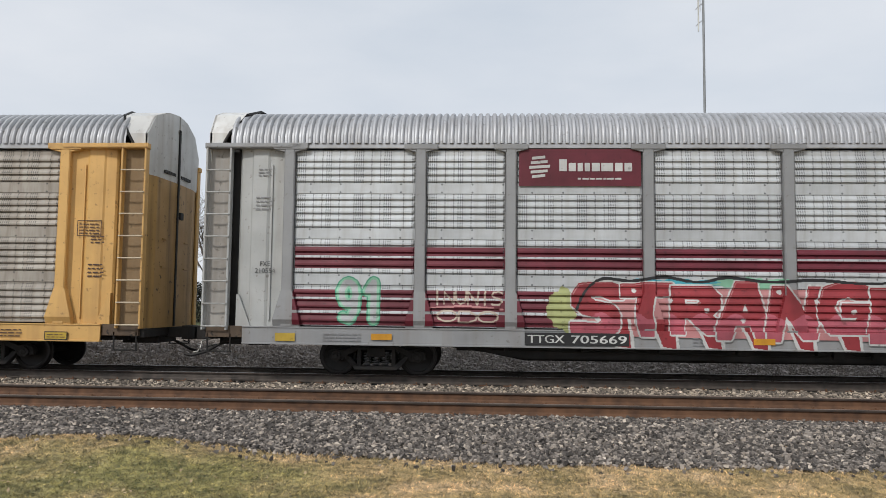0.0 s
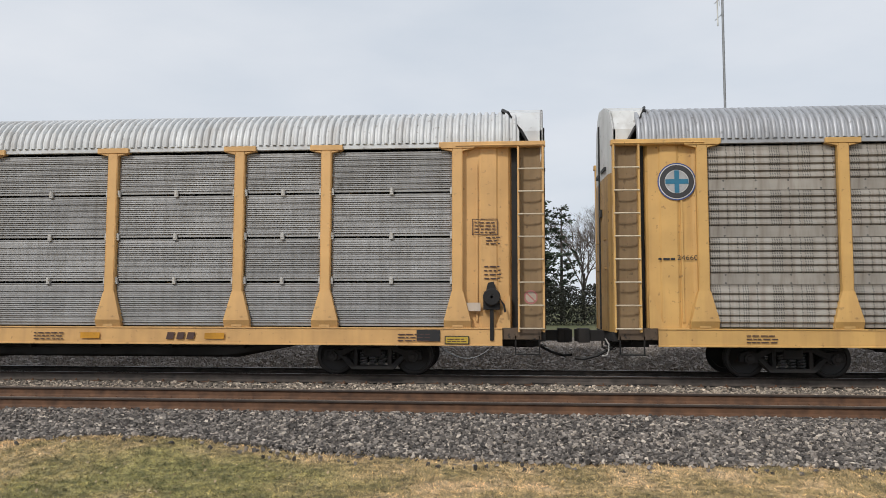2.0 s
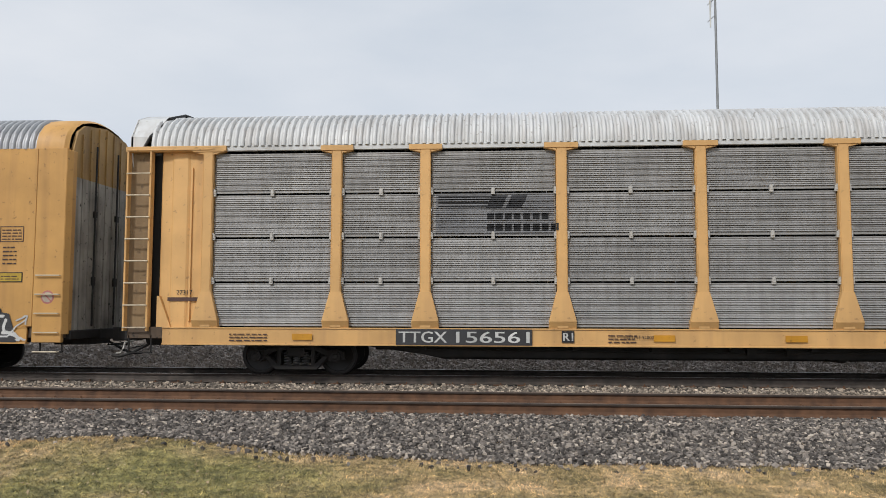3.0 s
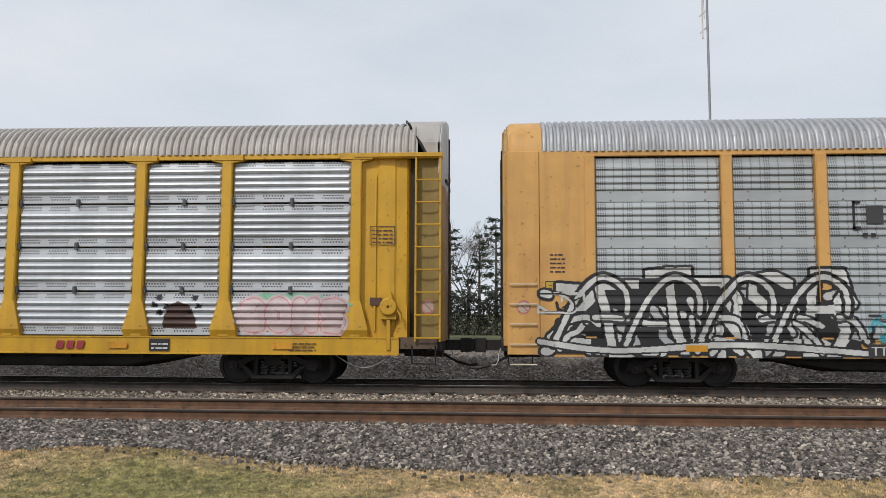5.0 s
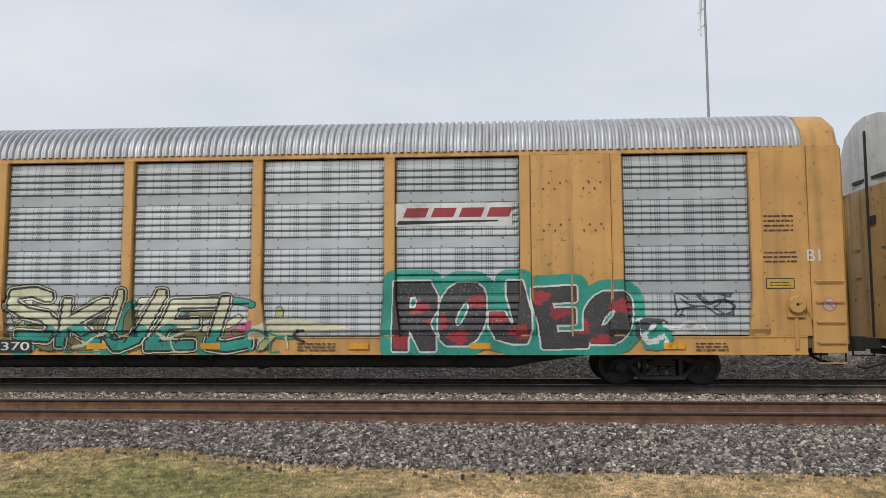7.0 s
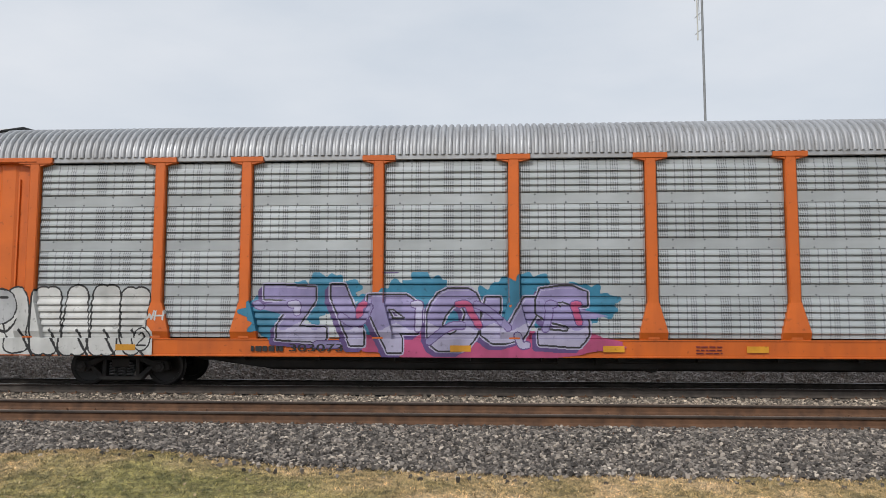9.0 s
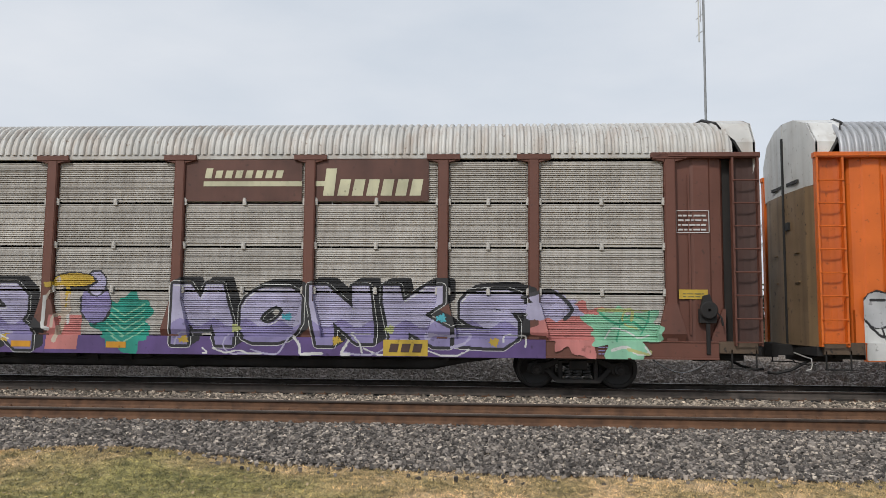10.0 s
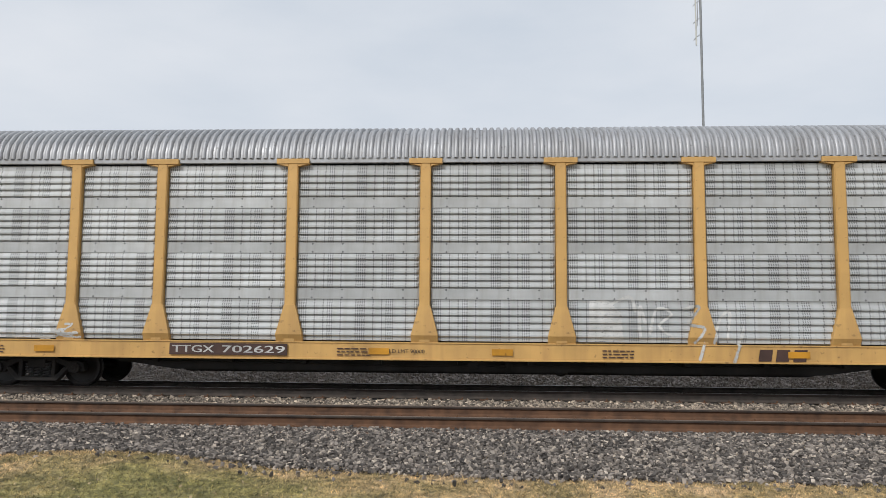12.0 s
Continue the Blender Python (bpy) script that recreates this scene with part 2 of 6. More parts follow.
# ---- mesh helpers ----
class Geo:
    """Collects vertices and faces for one mesh."""

    def __init__(self):
        self.v, self.f, self.m = [], [], []

    def add(self, verts, faces, mat=0):
        k = len(self.v)
        self.v += [tuple(p) for p in verts]
        self.f += [tuple(i + k for i in q) for q in faces]
        self.m += [mat] * len(faces)
        return self

    def box(self, x0, x1, y0, y1, z0, z1, mat=0):
        return self.add([(x, y, z) for x in (x0, x1) for y in (y0, y1) for z in (z0, z1)],
                        [(0, 1, 3, 2), (4, 6, 7, 5), (0, 4, 5, 1), (2, 3, 7, 6), (0, 2, 6, 4), (1, 5, 7, 3)], mat)

    def prism(self, poly, a0, a1, axis="y", mat=0):
        """A closed outline in the two other axes, carried from a0 to a1."""
        put = {"x": lambda p, a: (a, p[0], p[1]), "y": lambda p, a: (p[0], a, p[1]), "z": lambda p, a: (p[0], p[1], a)}[axis]
        k = len(poly)
        faces = [tuple(range(k)), tuple(range(2 * k - 1, k - 1, -1))]
        faces += [(i, k + i, k + (i + 1) % k, (i + 1) % k) for i in range(k)]
        return self.add([put(p, a0) for p in poly] + [put(p, a1) for p in poly], faces, mat)

    def tube(self, pts, r, seg=6, mat=0, r_end=None):
        pts = [Vector(p) for p in pts]
        verts, k = [], len(pts)
        for i, p in enumerate(pts):
            way = (pts[min(i + 1, k - 1)] - pts[max(i - 1, 0)]).normalized()
            side = way.orthogonal().normalized() if abs(way.z) < 0.9 else Vector((1, 0, 0)).cross(way).normalized()
            up = way.cross(side)
            rad = r if r_end is None else r + (r_end - r) * i / (k - 1)
            verts += [p + (side * math.cos(2 * math.pi * j / seg) + up * math.sin(2 * math.pi * j / seg)) * rad for j in range(seg)]
        faces = [(i * seg + j, i * seg + (j + 1) % seg, (i + 1) * seg + (j + 1) % seg, (i + 1) * seg + j) for i in range(k - 1) for j in range(seg)]
        faces += [tuple(range(seg - 1, -1, -1)), tuple(range((k - 1) * seg, k * seg))]
        return self.add(verts, faces, mat)

    def lathe(self, profile, centre, seg=28, mat=0):
        """A profile of (radius, y) turned about the y axis through centre."""
        cx, cy, cz = centre
        k = len(profile)
        verts = [(cx + r * math.sin(2 * math.pi * j / seg), cy + y, cz + r * math.cos(2 * math.pi * j / seg)) for j in range(seg) for r, y in profile]
        faces = [(j * k + i, j * k + i + 1, ((j + 1) % seg) * k + i + 1, ((j + 1) % seg) * k + i) for j in range(seg) for i in range(k - 1)]
        return self.add(verts, faces, mat)

    def sheet(self, rows, mat=0):
        """Rows of equally many points, joined into a skin."""
        k = len(rows[0])
        return self.add([p for row in rows for p in row],
                        [(i * k + j, (i + 1) * k + j, (i + 1) * k + j + 1, i * k + j + 1) for i in range(len(rows) - 1) for j in range(k - 1)], mat)

    def mesh(self, name, bevel=0.0, smooth=False):
        me = bpy.data.meshes.new(name)
        me.from_pydata(self.v, [], self.f)
        if max(self.m, default=0):
            me.polygons.foreach_set("material_index", self.m)
        if len(self.f):
            bm = bmesh.new()
            bm.from_mesh(me)
            if len(self.f) < 4000:
                bmesh.ops.recalc_face_normals(bm, faces=bm.faces)
            if bevel:
                sharp = [e for e in bm.edges if len(e.link_faces) == 2 and e.calc_face_angle(0) > 0.6]
                bmesh.ops.bevel(bm, geom=sharp, offset=bevel, segments=1, affect="EDGES", profile=0.7)
            bm.to_mesh(me)
            bm.free()
        if smooth:
            me.shade_smooth()
            me.set_sharp_from_angle(angle=radians(38))
        return me


def part(name, me, mat, parent, label="", at=None, kind=""):
    """Links a mesh (shared between alike pieces) as one object under its thing, in its own material."""
    ob = new(name, me)
    mats = mat if isinstance(mat, (list, tuple)) else [mat]
    while len(me.materials) < len(mats):
        me.materials.append(mats[len(me.materials)])
    for slot, one in zip(ob.material_slots, mats):
        slot.link = "OBJECT"
        slot.material = one
    ob.parent = parent
    if at is not None:
        ob.matrix_basis = at
    if label or kind:
        tagged(ob, label, kind=kind)
    return ob


SHARED = {}


def shared(key, build, bevel=0.0, smooth=False):
    if key not in SHARED:
        SHARED[key] = build().mesh(str(key[0]), bevel, smooth)
    return SHARED[key]


def thing(name, label, category, at=None, group="", kind=""):
    ob = new(name)
    ob.empty_display_size = 0.3
    if at is not None:
        ob.matrix_basis = at
    return tagged(ob, label, category, group, kind)


# ---- ground, tracks ----
TRAIN_Y, NEAR_Y = 17.69, 13.1      # middles of the two tracks; rail heads at z = 0
GAUGE = 0.7525


def smooth_step(a, b, v):
    t = min(1.0, max(0.0, (v - a) / (b - a)))
    return t * t * (3 - 2 * t)


def ground_z(x, y):
    """Lawn, ballast shoulder, the two track beds, the gravel strip and the land behind."""
    mound = 0.25 * math.exp(-((x + 5.0) / 2.3) ** 2 - ((y - 9.5) / 1.2) ** 2)
    lawn = -0.42 + mound + 0.03 * noise.noise((x * 0.5, y * 0.5, 1.0))
    edge = 9.75 + 0.15 * noise.noise((x * 0.7, 0, 4.0))
    z = lawn + (-0.22 - lawn) * smooth_step(edge - 0.3, 11.6, y)
    z += -0.04 * math.exp(-((y - 15.4) / 0.75) ** 2)
    z += -0.12 * smooth_step(18.9, 19.8, y) + 0.55 * smooth_step(20.2, 25.5, y) + 0.06 * noise.noise((x * 0.6, y * 0.6, 7)) * smooth_step(19.5, 22, y)
    return z


def axis_steps(stops):
    out = []
    for a, b, step in stops:
        k = max(1, round((b - a) / step))
        out += [a + (b - a) * i / k for i in range(k)]
    return out + [stops[-1][1]]


def build_ground():
    xs = axis_steps([(-2500, -300, 550), (-300, -40, 26), (-40, -12, 2), (-12, 12, 0.25), (12, 40, 2), (40, 300, 26), (300, 2500, 550)])
    ys = axis_steps([(-2500, -100, 600), (-100, 0, 20), (0, 6, 1), (6, 23, 0.2), (23, 60, 3), (60, 300, 40), (300, 2500, 550)])
    g = Geo().sheet([[(x, y, ground_z(x, y)) for y in ys] for x in xs])
    me = g.mesh("ground", smooth=True)
    ob = new("ground", me)
    m, n, l, b = nodes_of("ground_cover")
    tc, sep = n.new("ShaderNodeTexCoord"), n.new("ShaderNodeSeparateXYZ")
    l.new(tc.outputs["Object"], sep.inputs["Vector"])
    wob = noise_node(n, l, 0.8, 5)
    y = maths(n, l, "ADD", sep.outputs["Y"], maths(n, l, "MULTIPLY", maths(n, l, "SUBTRACT", wob, 0.5), 0.9))
    grass = lawn_colour(n, l, 0.8)
    fine = ramp(n, l, noise_node(n, l, 22, 5), [(0.3, (0.5, 0.5, 0.48)), (0.7, (1.3, 1.3, 1.25))])
    grass = blend(n, l, "MULTIPLY", 1.0, grass, fine)
    # near-black under the ballast: shade between the loose stones, put into the colour
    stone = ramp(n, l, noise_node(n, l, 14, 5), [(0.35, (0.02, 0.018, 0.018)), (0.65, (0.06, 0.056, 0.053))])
    gravel = ramp(n, l, noise_node(n, l, 16, 6), [(0.4, (0.09, 0.08, 0.072)), (0.62, (0.17, 0.15, 0.135))])
    far = ramp(n, l, noise_node(n, l, 0.2, 6), [(0.3, (0.055, 0.07, 0.025)), (0.7, (0.13, 0.12, 0.05))])
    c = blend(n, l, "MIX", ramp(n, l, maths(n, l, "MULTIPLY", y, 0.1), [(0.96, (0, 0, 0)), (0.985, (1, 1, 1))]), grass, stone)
    c = blend(n, l, "MIX", ramp(n, l, maths(n, l, "MULTIPLY", y, 0.02), [(0.385, (0, 0, 0)), (0.4, (1, 1, 1))]), c, gravel)
    c = blend(n, l, "MIX", ramp(n, l, maths(n, l, "MULTIPLY", y, 0.02), [(0.6, (0, 0, 0)), (0.66, (1, 1, 1))]), c, far)
    l.new(c, b.inputs["Base Color"])
    b.inputs["Roughness"].default_value = 0.95
    add_bump(n, l, b, noise_node(n, l, 18, 6), 0.8, 0.04)
    me.materials.append(m)
    tagged(ob, "lawn, grey ballast shoulder and gravel strip beside the tracks", "ground", kind="structure")


def build_track(y_mid, name, label, web, head):
    track = thing(name, label, "railway track", Matrix.Translation((0, y_mid, 0)), kind="structure")
    h = 0.185
    prof = [(-0.07, -h), (0.07, -h), (0.07, -h + 0.012), (0.02, -h + 0.035), (0.009, -h + 0.055), (0.009, -0.05), (0.037, -0.036), (0.038, -0.016), (0.03, 0.0),
            (-0.03, 0.0), (-0.038, -0.016), (-0.036, -0.036), (-0.009, -0.05), (-0.009, -h + 0.055), (-0.02, -h + 0.035), (-0.07, -h + 0.012)]
    for s in (-1, 1):
        g = Geo()
        k = len(prof)
        g.add([(a, p[0], p[1]) for a in (-320, 320) for p in prof], [(i, k + i, k + (i + 1) % k, (i + 1) % k) for i in range(k)])
        for i in range(k):
            if i in (8,):
                g.m[i] = 1
            elif i in (6, 7, 9, 10):
                g.m[i] = 2
        part("rail", g.mesh("rail"), [web, head, HEAD_SIDE], track, "rust-brown steel rail with a polished head", Matrix.Translation((0, s * GAUGE, 0)))
    tie = shared(("tie",), lambda: Geo().box(-0.115, 0.115, -1.3, 1.3, -0.18, 0), 0.012)
    plate = shared(("tie_plate",), lambda: Geo().box(-0.1, 0.1, -0.17, 0.17, -0.01, 0.012).box(-0.07, -0.045, 0.08, 0.105, 0, 0.05).box(0.045, 0.07, -0.105, -0.08, 0, 0.05))
    rng = random.Random(3)
    for i in range(-30, 31):
        x = i * 0.52 + rng.uniform(-0.02, 0.02)
        part("tie", tie, TIE, track, at=pose(x, rng.uniform(-0.04, 0.04), -h - 0.014, 0, 0, rng.uniform(-0.7, 0.7)))
        for s in (-1, 1):
            part("tie_plate", plate, RAIL_SIDE, track, at=Matrix.Translation((x, s * GAUGE, -h - 0.008)))
    g = Geo()
    for i in list(range(-600, -30)) + list(range(31, 600)):
        g.box(i * 0.52 - 0.115, i * 0.52 + 0.115, -1.3, 1.3, -h - 0.19, -h - 0.014)
    part("far_ties", g.mesh("far_ties"), TIE, track, "dark wooden ties further along", kind="stuff")


build_ground()
build_track(NEAR_Y, "near_track", "rust-brown railway track on wooden ties", RAIL_SIDE, RAIL_DULL)
build_track(TRAIN_Y, "train_track", "railway track under the train", RAIL_DARK, RAIL_TOP)


def scatter(name, mat, label, category, spots, shapes, lean=0.35):
    """Many small pieces of a few shapes, joined into one mesh. spots: rows of x, y, z, size, turn."""
    v, f = [], []
    k = 0
    rng = np.random.default_rng(5)
    pick = rng.integers(0, len(shapes), len(spots))
    for s, (pts, faces) in enumerate(shapes):
        rows = spots[pick == s]
        c, sn = np.cos(rows[:, 4:5]), np.sin(rows[:, 4:5])
        tilt = rng.normal(0, lean, (len(rows), 1))
        px, py, pz = pts[:, 0][None], pts[:, 1][None], pts[:, 2][None]
        qx, qz = px * np.cos(tilt) - pz * np.sin(tilt), px * np.sin(tilt) + pz * np.cos(tilt)
        X = rows[:, 0:1] + rows[:, 3:4] * (qx * c - py * sn)
        Y = rows[:, 1:2] + rows[:, 3:4] * (qx * sn + py * c)
        Z = rows[:, 2:3] + rows[:, 3:4] * qz
        v.append(np.stack([X, Y, Z], 2).reshape(-1, 3))
        f.append((np.array(faces)[None] + k + np.arange(len(rows))[:, None, None] * len(pts)).reshape(-1, len(faces[0])))
        k += len(rows) * len(pts)
    me = bpy.data.meshes.new(name)
    me.from_pydata(np.concatenate(v).tolist(), [], np.concatenate(f).tolist())
    me.materials.append(mat)
    return tagged(new(name, me), label, category, kind="stuff")


def stone_shapes():
    out = []
    rng = np.random.default_rng(2)
    for _ in range(8):
        pts = np.array([(x, y, z) for x in (-1, 1) for y in (-1, 1) for z in (-1, 1)], float) * (0.62, 0.48, 0.4)
        pts += rng.normal(0, 0.13, pts.shape)
        out.append((pts, [(0, 1, 3, 2), (4, 6, 7, 5), (0, 4, 5, 1), (2, 3, 7, 6), (0, 2, 6, 4), (1, 5, 7, 3)]))
    return out


def spread(count, x0, x1, y0, y1, low, high, lift, seed, keep=None, heap=0.0):
    rng = np.random.default_rng(seed)
    rows = []
    for x, y, s, a in zip(rng.uniform(x0, x1, count), rng.uniform(y0, y1, count), rng.uniform(low, high, count), rng.uniform(0, 6.28, count)):
        if keep is None or keep(x, y, rng.random()):
            rows.append((x, y, ground_z(x, y) + lift * s + heap * rng.random() ** 2, s, a))
    return np.array(rows)


def ballast_edge(x):
    return 9.7 + 0.2 * math.exp(-((x + 4.8) / 2.2) ** 2) + 0.2 * noise.noise((x * 0.9, 2.0, 0.0))


scatter("ballast_shoulder", BALLAST, "loose grey crushed stone beside the track", "ballast",
        spread(62000, -8.3, 8.8, 9.2, 12.3, 0.018, 0.05, 0.2, 11, lambda x, y, r: y > ballast_edge(x) - 0.1 + 0.25 * r - (0.7 if r > 0.985 else 0), 0.035), stone_shapes(), 0.7)
scatter("ballast_bed", BALLAST_PALE, "grey crushed stone between the two tracks", "ballast",
        spread(40000, -12, 12.5, 13.95, 16.5, 0.03, 0.062, 0.2, 12, None, 0.045), stone_shapes(), 0.7)
scatter("stained_ballast", BALLAST_RUST, "rust-stained crushed stone along the tie ends", "ballast",
        spread(9000, -9.5, 10, 11.7, 12.25, 0.022, 0.05, 0.2, 17), stone_shapes())
scatter("back_gravel", GRAVEL, "grey gravel behind the train", "gravel",
        spread(22000, -16, 17, 18.9, 26, 0.04, 0.11, 0.25, 19), stone_shapes())
scatter("dry_weeds", WEEDS, "dead grey-brown weeds on the bank behind the train", "weeds",
        spread(30000, -17, 18, 19.8, 27, 0.08, 0.22, 0.0, 23), [(np.array([(-0.06, 0, 0), (0.06, 0, 0), (0.03 + b, 0.2 * b, 0.8), (0.06 + 1.5 * b, 0.3 * b, 1.2)]), [(0, 1, 3, 2)]) for b in (-0.3, -0.1, 0.1, 0.3)])
BLADES = [(np.array([(-0.09, 0, 0), (0.09, 0, 0), (0.05 + b, 0.3 * b, 0.75), (0.2 + 2 * b, 0.5 * b, 1.0)]), [(0, 1, 3, 2)]) for b in (-0.5, -0.15, 0.2, 0.6)]
scatter("lawn_grass", GRASS, "short dry yellow-green autumn grass", "grass",
        spread(180000, -6.6, 6.4, 7.0, 10.3, 0.01, 0.03, 0.0, 13, lambda x, y, r: y < ballast_edge(x) + 0.25 * r * r), BLADES)


DEAD_LEAF = mottled("fallen_leaf", [(0.3, (0.2, 0.13, 0.07)), (0.7, (0.55, 0.42, 0.26))], 2, 0.8, 0.1, island=EVEN_TONES)
scatter("fallen_leaves", DEAD_LEAF, "dry tan leaves scattered over the lawn and stones", "leaves",
        spread(900, -6.6, 6.6, 7.2, 11.4, 0.012, 0.035, 0.7, 31), [(np.array([(-1, 0, 0), (0, 0.5, 0.3), (1, 0.1, 0.1), (0, -0.5, 0.2)]), [(0, 1, 2, 3)])], 0.6)


# ---- mast ----
def build_mast():
    mast = thing("radio_mast", "tall slim grey steel radio mast with whip antennas", "mast", pose(28.9, 100, 0))
    g = Geo().tube([(0, 0, -0.3), (0, 0, 45)], 0.17, 10, r_end=0.15)
    part("pole", g.mesh("pole", smooth=True), MAST_GREY, mast)
    part("antenna", Geo().tube([(-0.66, 0, 38.2), (-0.66, 0, 44.5)], 0.1, 8).mesh("antenna", smooth=True), WHITE, mast, "white whip antenna beside the pole")
    for z in (38.9, 41.2, 43.6):
        part("bracket", Geo().tube([(0, 0, z + 0.9), (-0.66, 0, z + 0.35), (-1.0, 0, z)], 0.05, 6).mesh("bracket"), MAST_GREY, mast)
    part("antenna", Geo().tube([(-0.42, 0, 40.9), (-0.42, 0, 44.5)], 0.04, 6).mesh("antenna", smooth=True), MAST_GREY, mast)


build_mast()


# ---- the train ----
SPEED = 18.8
LONG = 27.86                       # an autorack over its ends
POSTS = [1.85, 4.72, 6.66, 9.57, 12.48, 15.38, 18.29, 21.2, 23.14, 26.01]
SIDE = 1.47                        # half width over the side sheets; posts stand 0.11 proud
SILL_LOW, SILL_TOP, EAVE = 0.69, 1.07, 4.96
ROOF_LINE = [(1.53, 5.04), (1.52, 5.2), (1.44, 5.41), (1.26, 5.62), (1.02, 5.77), (0.7, 5.87), (0.36, 5.93), (0, 5.95)]
ROOF_LINE = [(-y, z) for y, z in ROOF_LINE] + [(y, z) for y, z in ROOF_LINE[-2::-1]]
HOOD_LINE = [(1.5, 5.04), (1.5, 5.3), (1.15, 5.78), (0.55, 6.0), (0, 6.04)]
HOOD_LINE = [(-y, z) for y, z in HOOD_LINE] + [(y, z) for y, z in HOOD_LINE[-2::-1]]
WHEELSETS = []


def tooth(z, step, out, sharp):
    """One corrugation, from z upwards: a hard lower edge, then the face runs back in."""
    return [(0, z), (out, z + step * sharp), (out * 0.95, z + step * 0.42), (out * 0.25, z + step * 0.82), (0, z + step)]


FINE_CUTS = [SILL_TOP + 0.03, 1.98, 2.97, 3.96, EAVE - 0.05]
OTHER_CUTS = [SILL_TOP + 0.03, 2.07, 3.04, 4.005, EAVE - 0.03]
BAND = 0.235                       # the flat bolted band at the foot of all but the lowest fine sheets


def sheet_profile(kind, h):
    """Outline of a side sheet, foot to top, as (outwards, up)."""
    if kind == "fine":
        low = h < 0.93
        p = [(0.012, 0.0), (0.012, 0.05), (0, 0.055)] if low else [(0.0, 0.0), (0.02, 0.004), (0.02, BAND - 0.004), (0, BAND)]
        z = 0.08 if low else BAND + 0.01
        for i in range(4 if 0.93 < h < 0.97 else 5):
            p += tooth(z + 0.0005, 0.149, 0.05, 0.17)
            z += 0.149
        return p + ([(0, h - 0.006), (0, h)] if h - z > 0.012 else [(0, h)])
    p = [(0.012, 0.0), (0.012, 0.05), (0, 0.055)]
    if kind == "round":
        z = 0.2
        for i in range(4):
            p += [(0, z), (0.05, z + 0.022), (0.07, z + 0.05), (0.058, z + 0.09), (0.012, z + 0.13)]
            z += 0.145
    else:                          # bundles of three fine ribs, the lowest of each the deepest
        k = 18
        step = (h - 0.1) / k
        for i in range(k):
            p += tooth(0.06 + i * step, step, 0.022 if i % 3 else 0.04, 0.2)
    return p + [(0, h - 0.03), (0.012, h - 0.025), (0.012, h)]


def sheet_geo(kind, w, h):
    p = sheet_profile(kind, h)
    up = BAND if kind == "fine" and h < 0.93 else 0.0
    g = Geo().sheet([[(x, -o * (0.12 if x in (0.0, w) else 1), z + up) for o, z in p] for x in (0.0, 0.05, w - 0.05, w)])
    g.sheet([[(x, 0.03, z + up) for z in (0, h)] for x in (0, w)])
    return g


def post_geo(cap):
    g = Geo().box(-0.115, 0.115, -0.11, 0.03, SILL_TOP, EAVE)
    g.box(-0.1, 0.1, -0.118, -0.11, 1.7, EAVE - 0.04)
    if cap:
        g.box(-0.36, 0.36, -0.13, 0.03, EAVE - 0.04, EAVE + 0.075)
        g.prism([(-0.36, EAVE - 0.04), (-0.115, EAVE - 0.1), (0.115, EAVE - 0.1), (0.36, EAVE - 0.04)], -0.11, 0.02)
    return g


def gusset_geo(wide):
    half, z, out = (0.125, wide, wide), (1.84, SILL_TOP + 0.15, SILL_TOP), (-0.12, -0.15, -0.085)
    g = Geo().sheet([[(sx * h, y, zz) for sx, y in ((-1, 0.02), (-1, o), (1, o), (1, 0.02))] for h, zz, o in zip(half, z, out)])
    return g.add([(sx * half[k], y, z[k]) for k in (0, 2) for sx, y in ((-1, 0.02), (-1, out[k]), (1, out[k]), (1, 0.02))], [(0, 1, 2, 3), (4, 7, 6, 5)])


def roof_geo(x0, x1, pitch=0.155):
    k = round((x1 - x0) / pitch)
    step = (x1 - x0) / k
    rows = []
    for i in range(k):
        for u, bump in ((0.0, 0.0), (0.09, 0.038), (0.22, 0.052), (0.48, 0.052), (0.62, 0.036), (0.7, 0.0)):
            x = x0 + (i + u) * step
            rows.append([(x, y * (1 + bump / 1.6), z + bump * (0.25 if abs(y) > 1.5 else 1)) for y, z in ROOF_LINE])
    rows.append([(x1, y, z) for y, z in ROOF_LINE])
    return Geo().sheet(rows)


def roof_cap_geo(flush):
    """The smooth end of the roof, at the car's left end."""
    if flush:
        return Geo().sheet([[(x, y * s, 5.04 + (z - 5.04) * s2) for y, z in ROOF_LINE] for x, s, s2 in ((0.12, 0.97, 0.96), (0.2, 1.015, 1.02), (0.85, 1.02, 1.025), (0.852, 1.0, 1.0))])
    rows = []                      # folded from flat plates; its face slopes back to the roof's seam
    for end in (0, 1):
        rows.append([(-0.06 + 0.1 * abs(y) / 1.5 if not end else 0.34 + 0.5 * (z - 5.04) / 0.9, y, z) for y, z in HOOD_LINE])
    return Geo().sheet(rows)


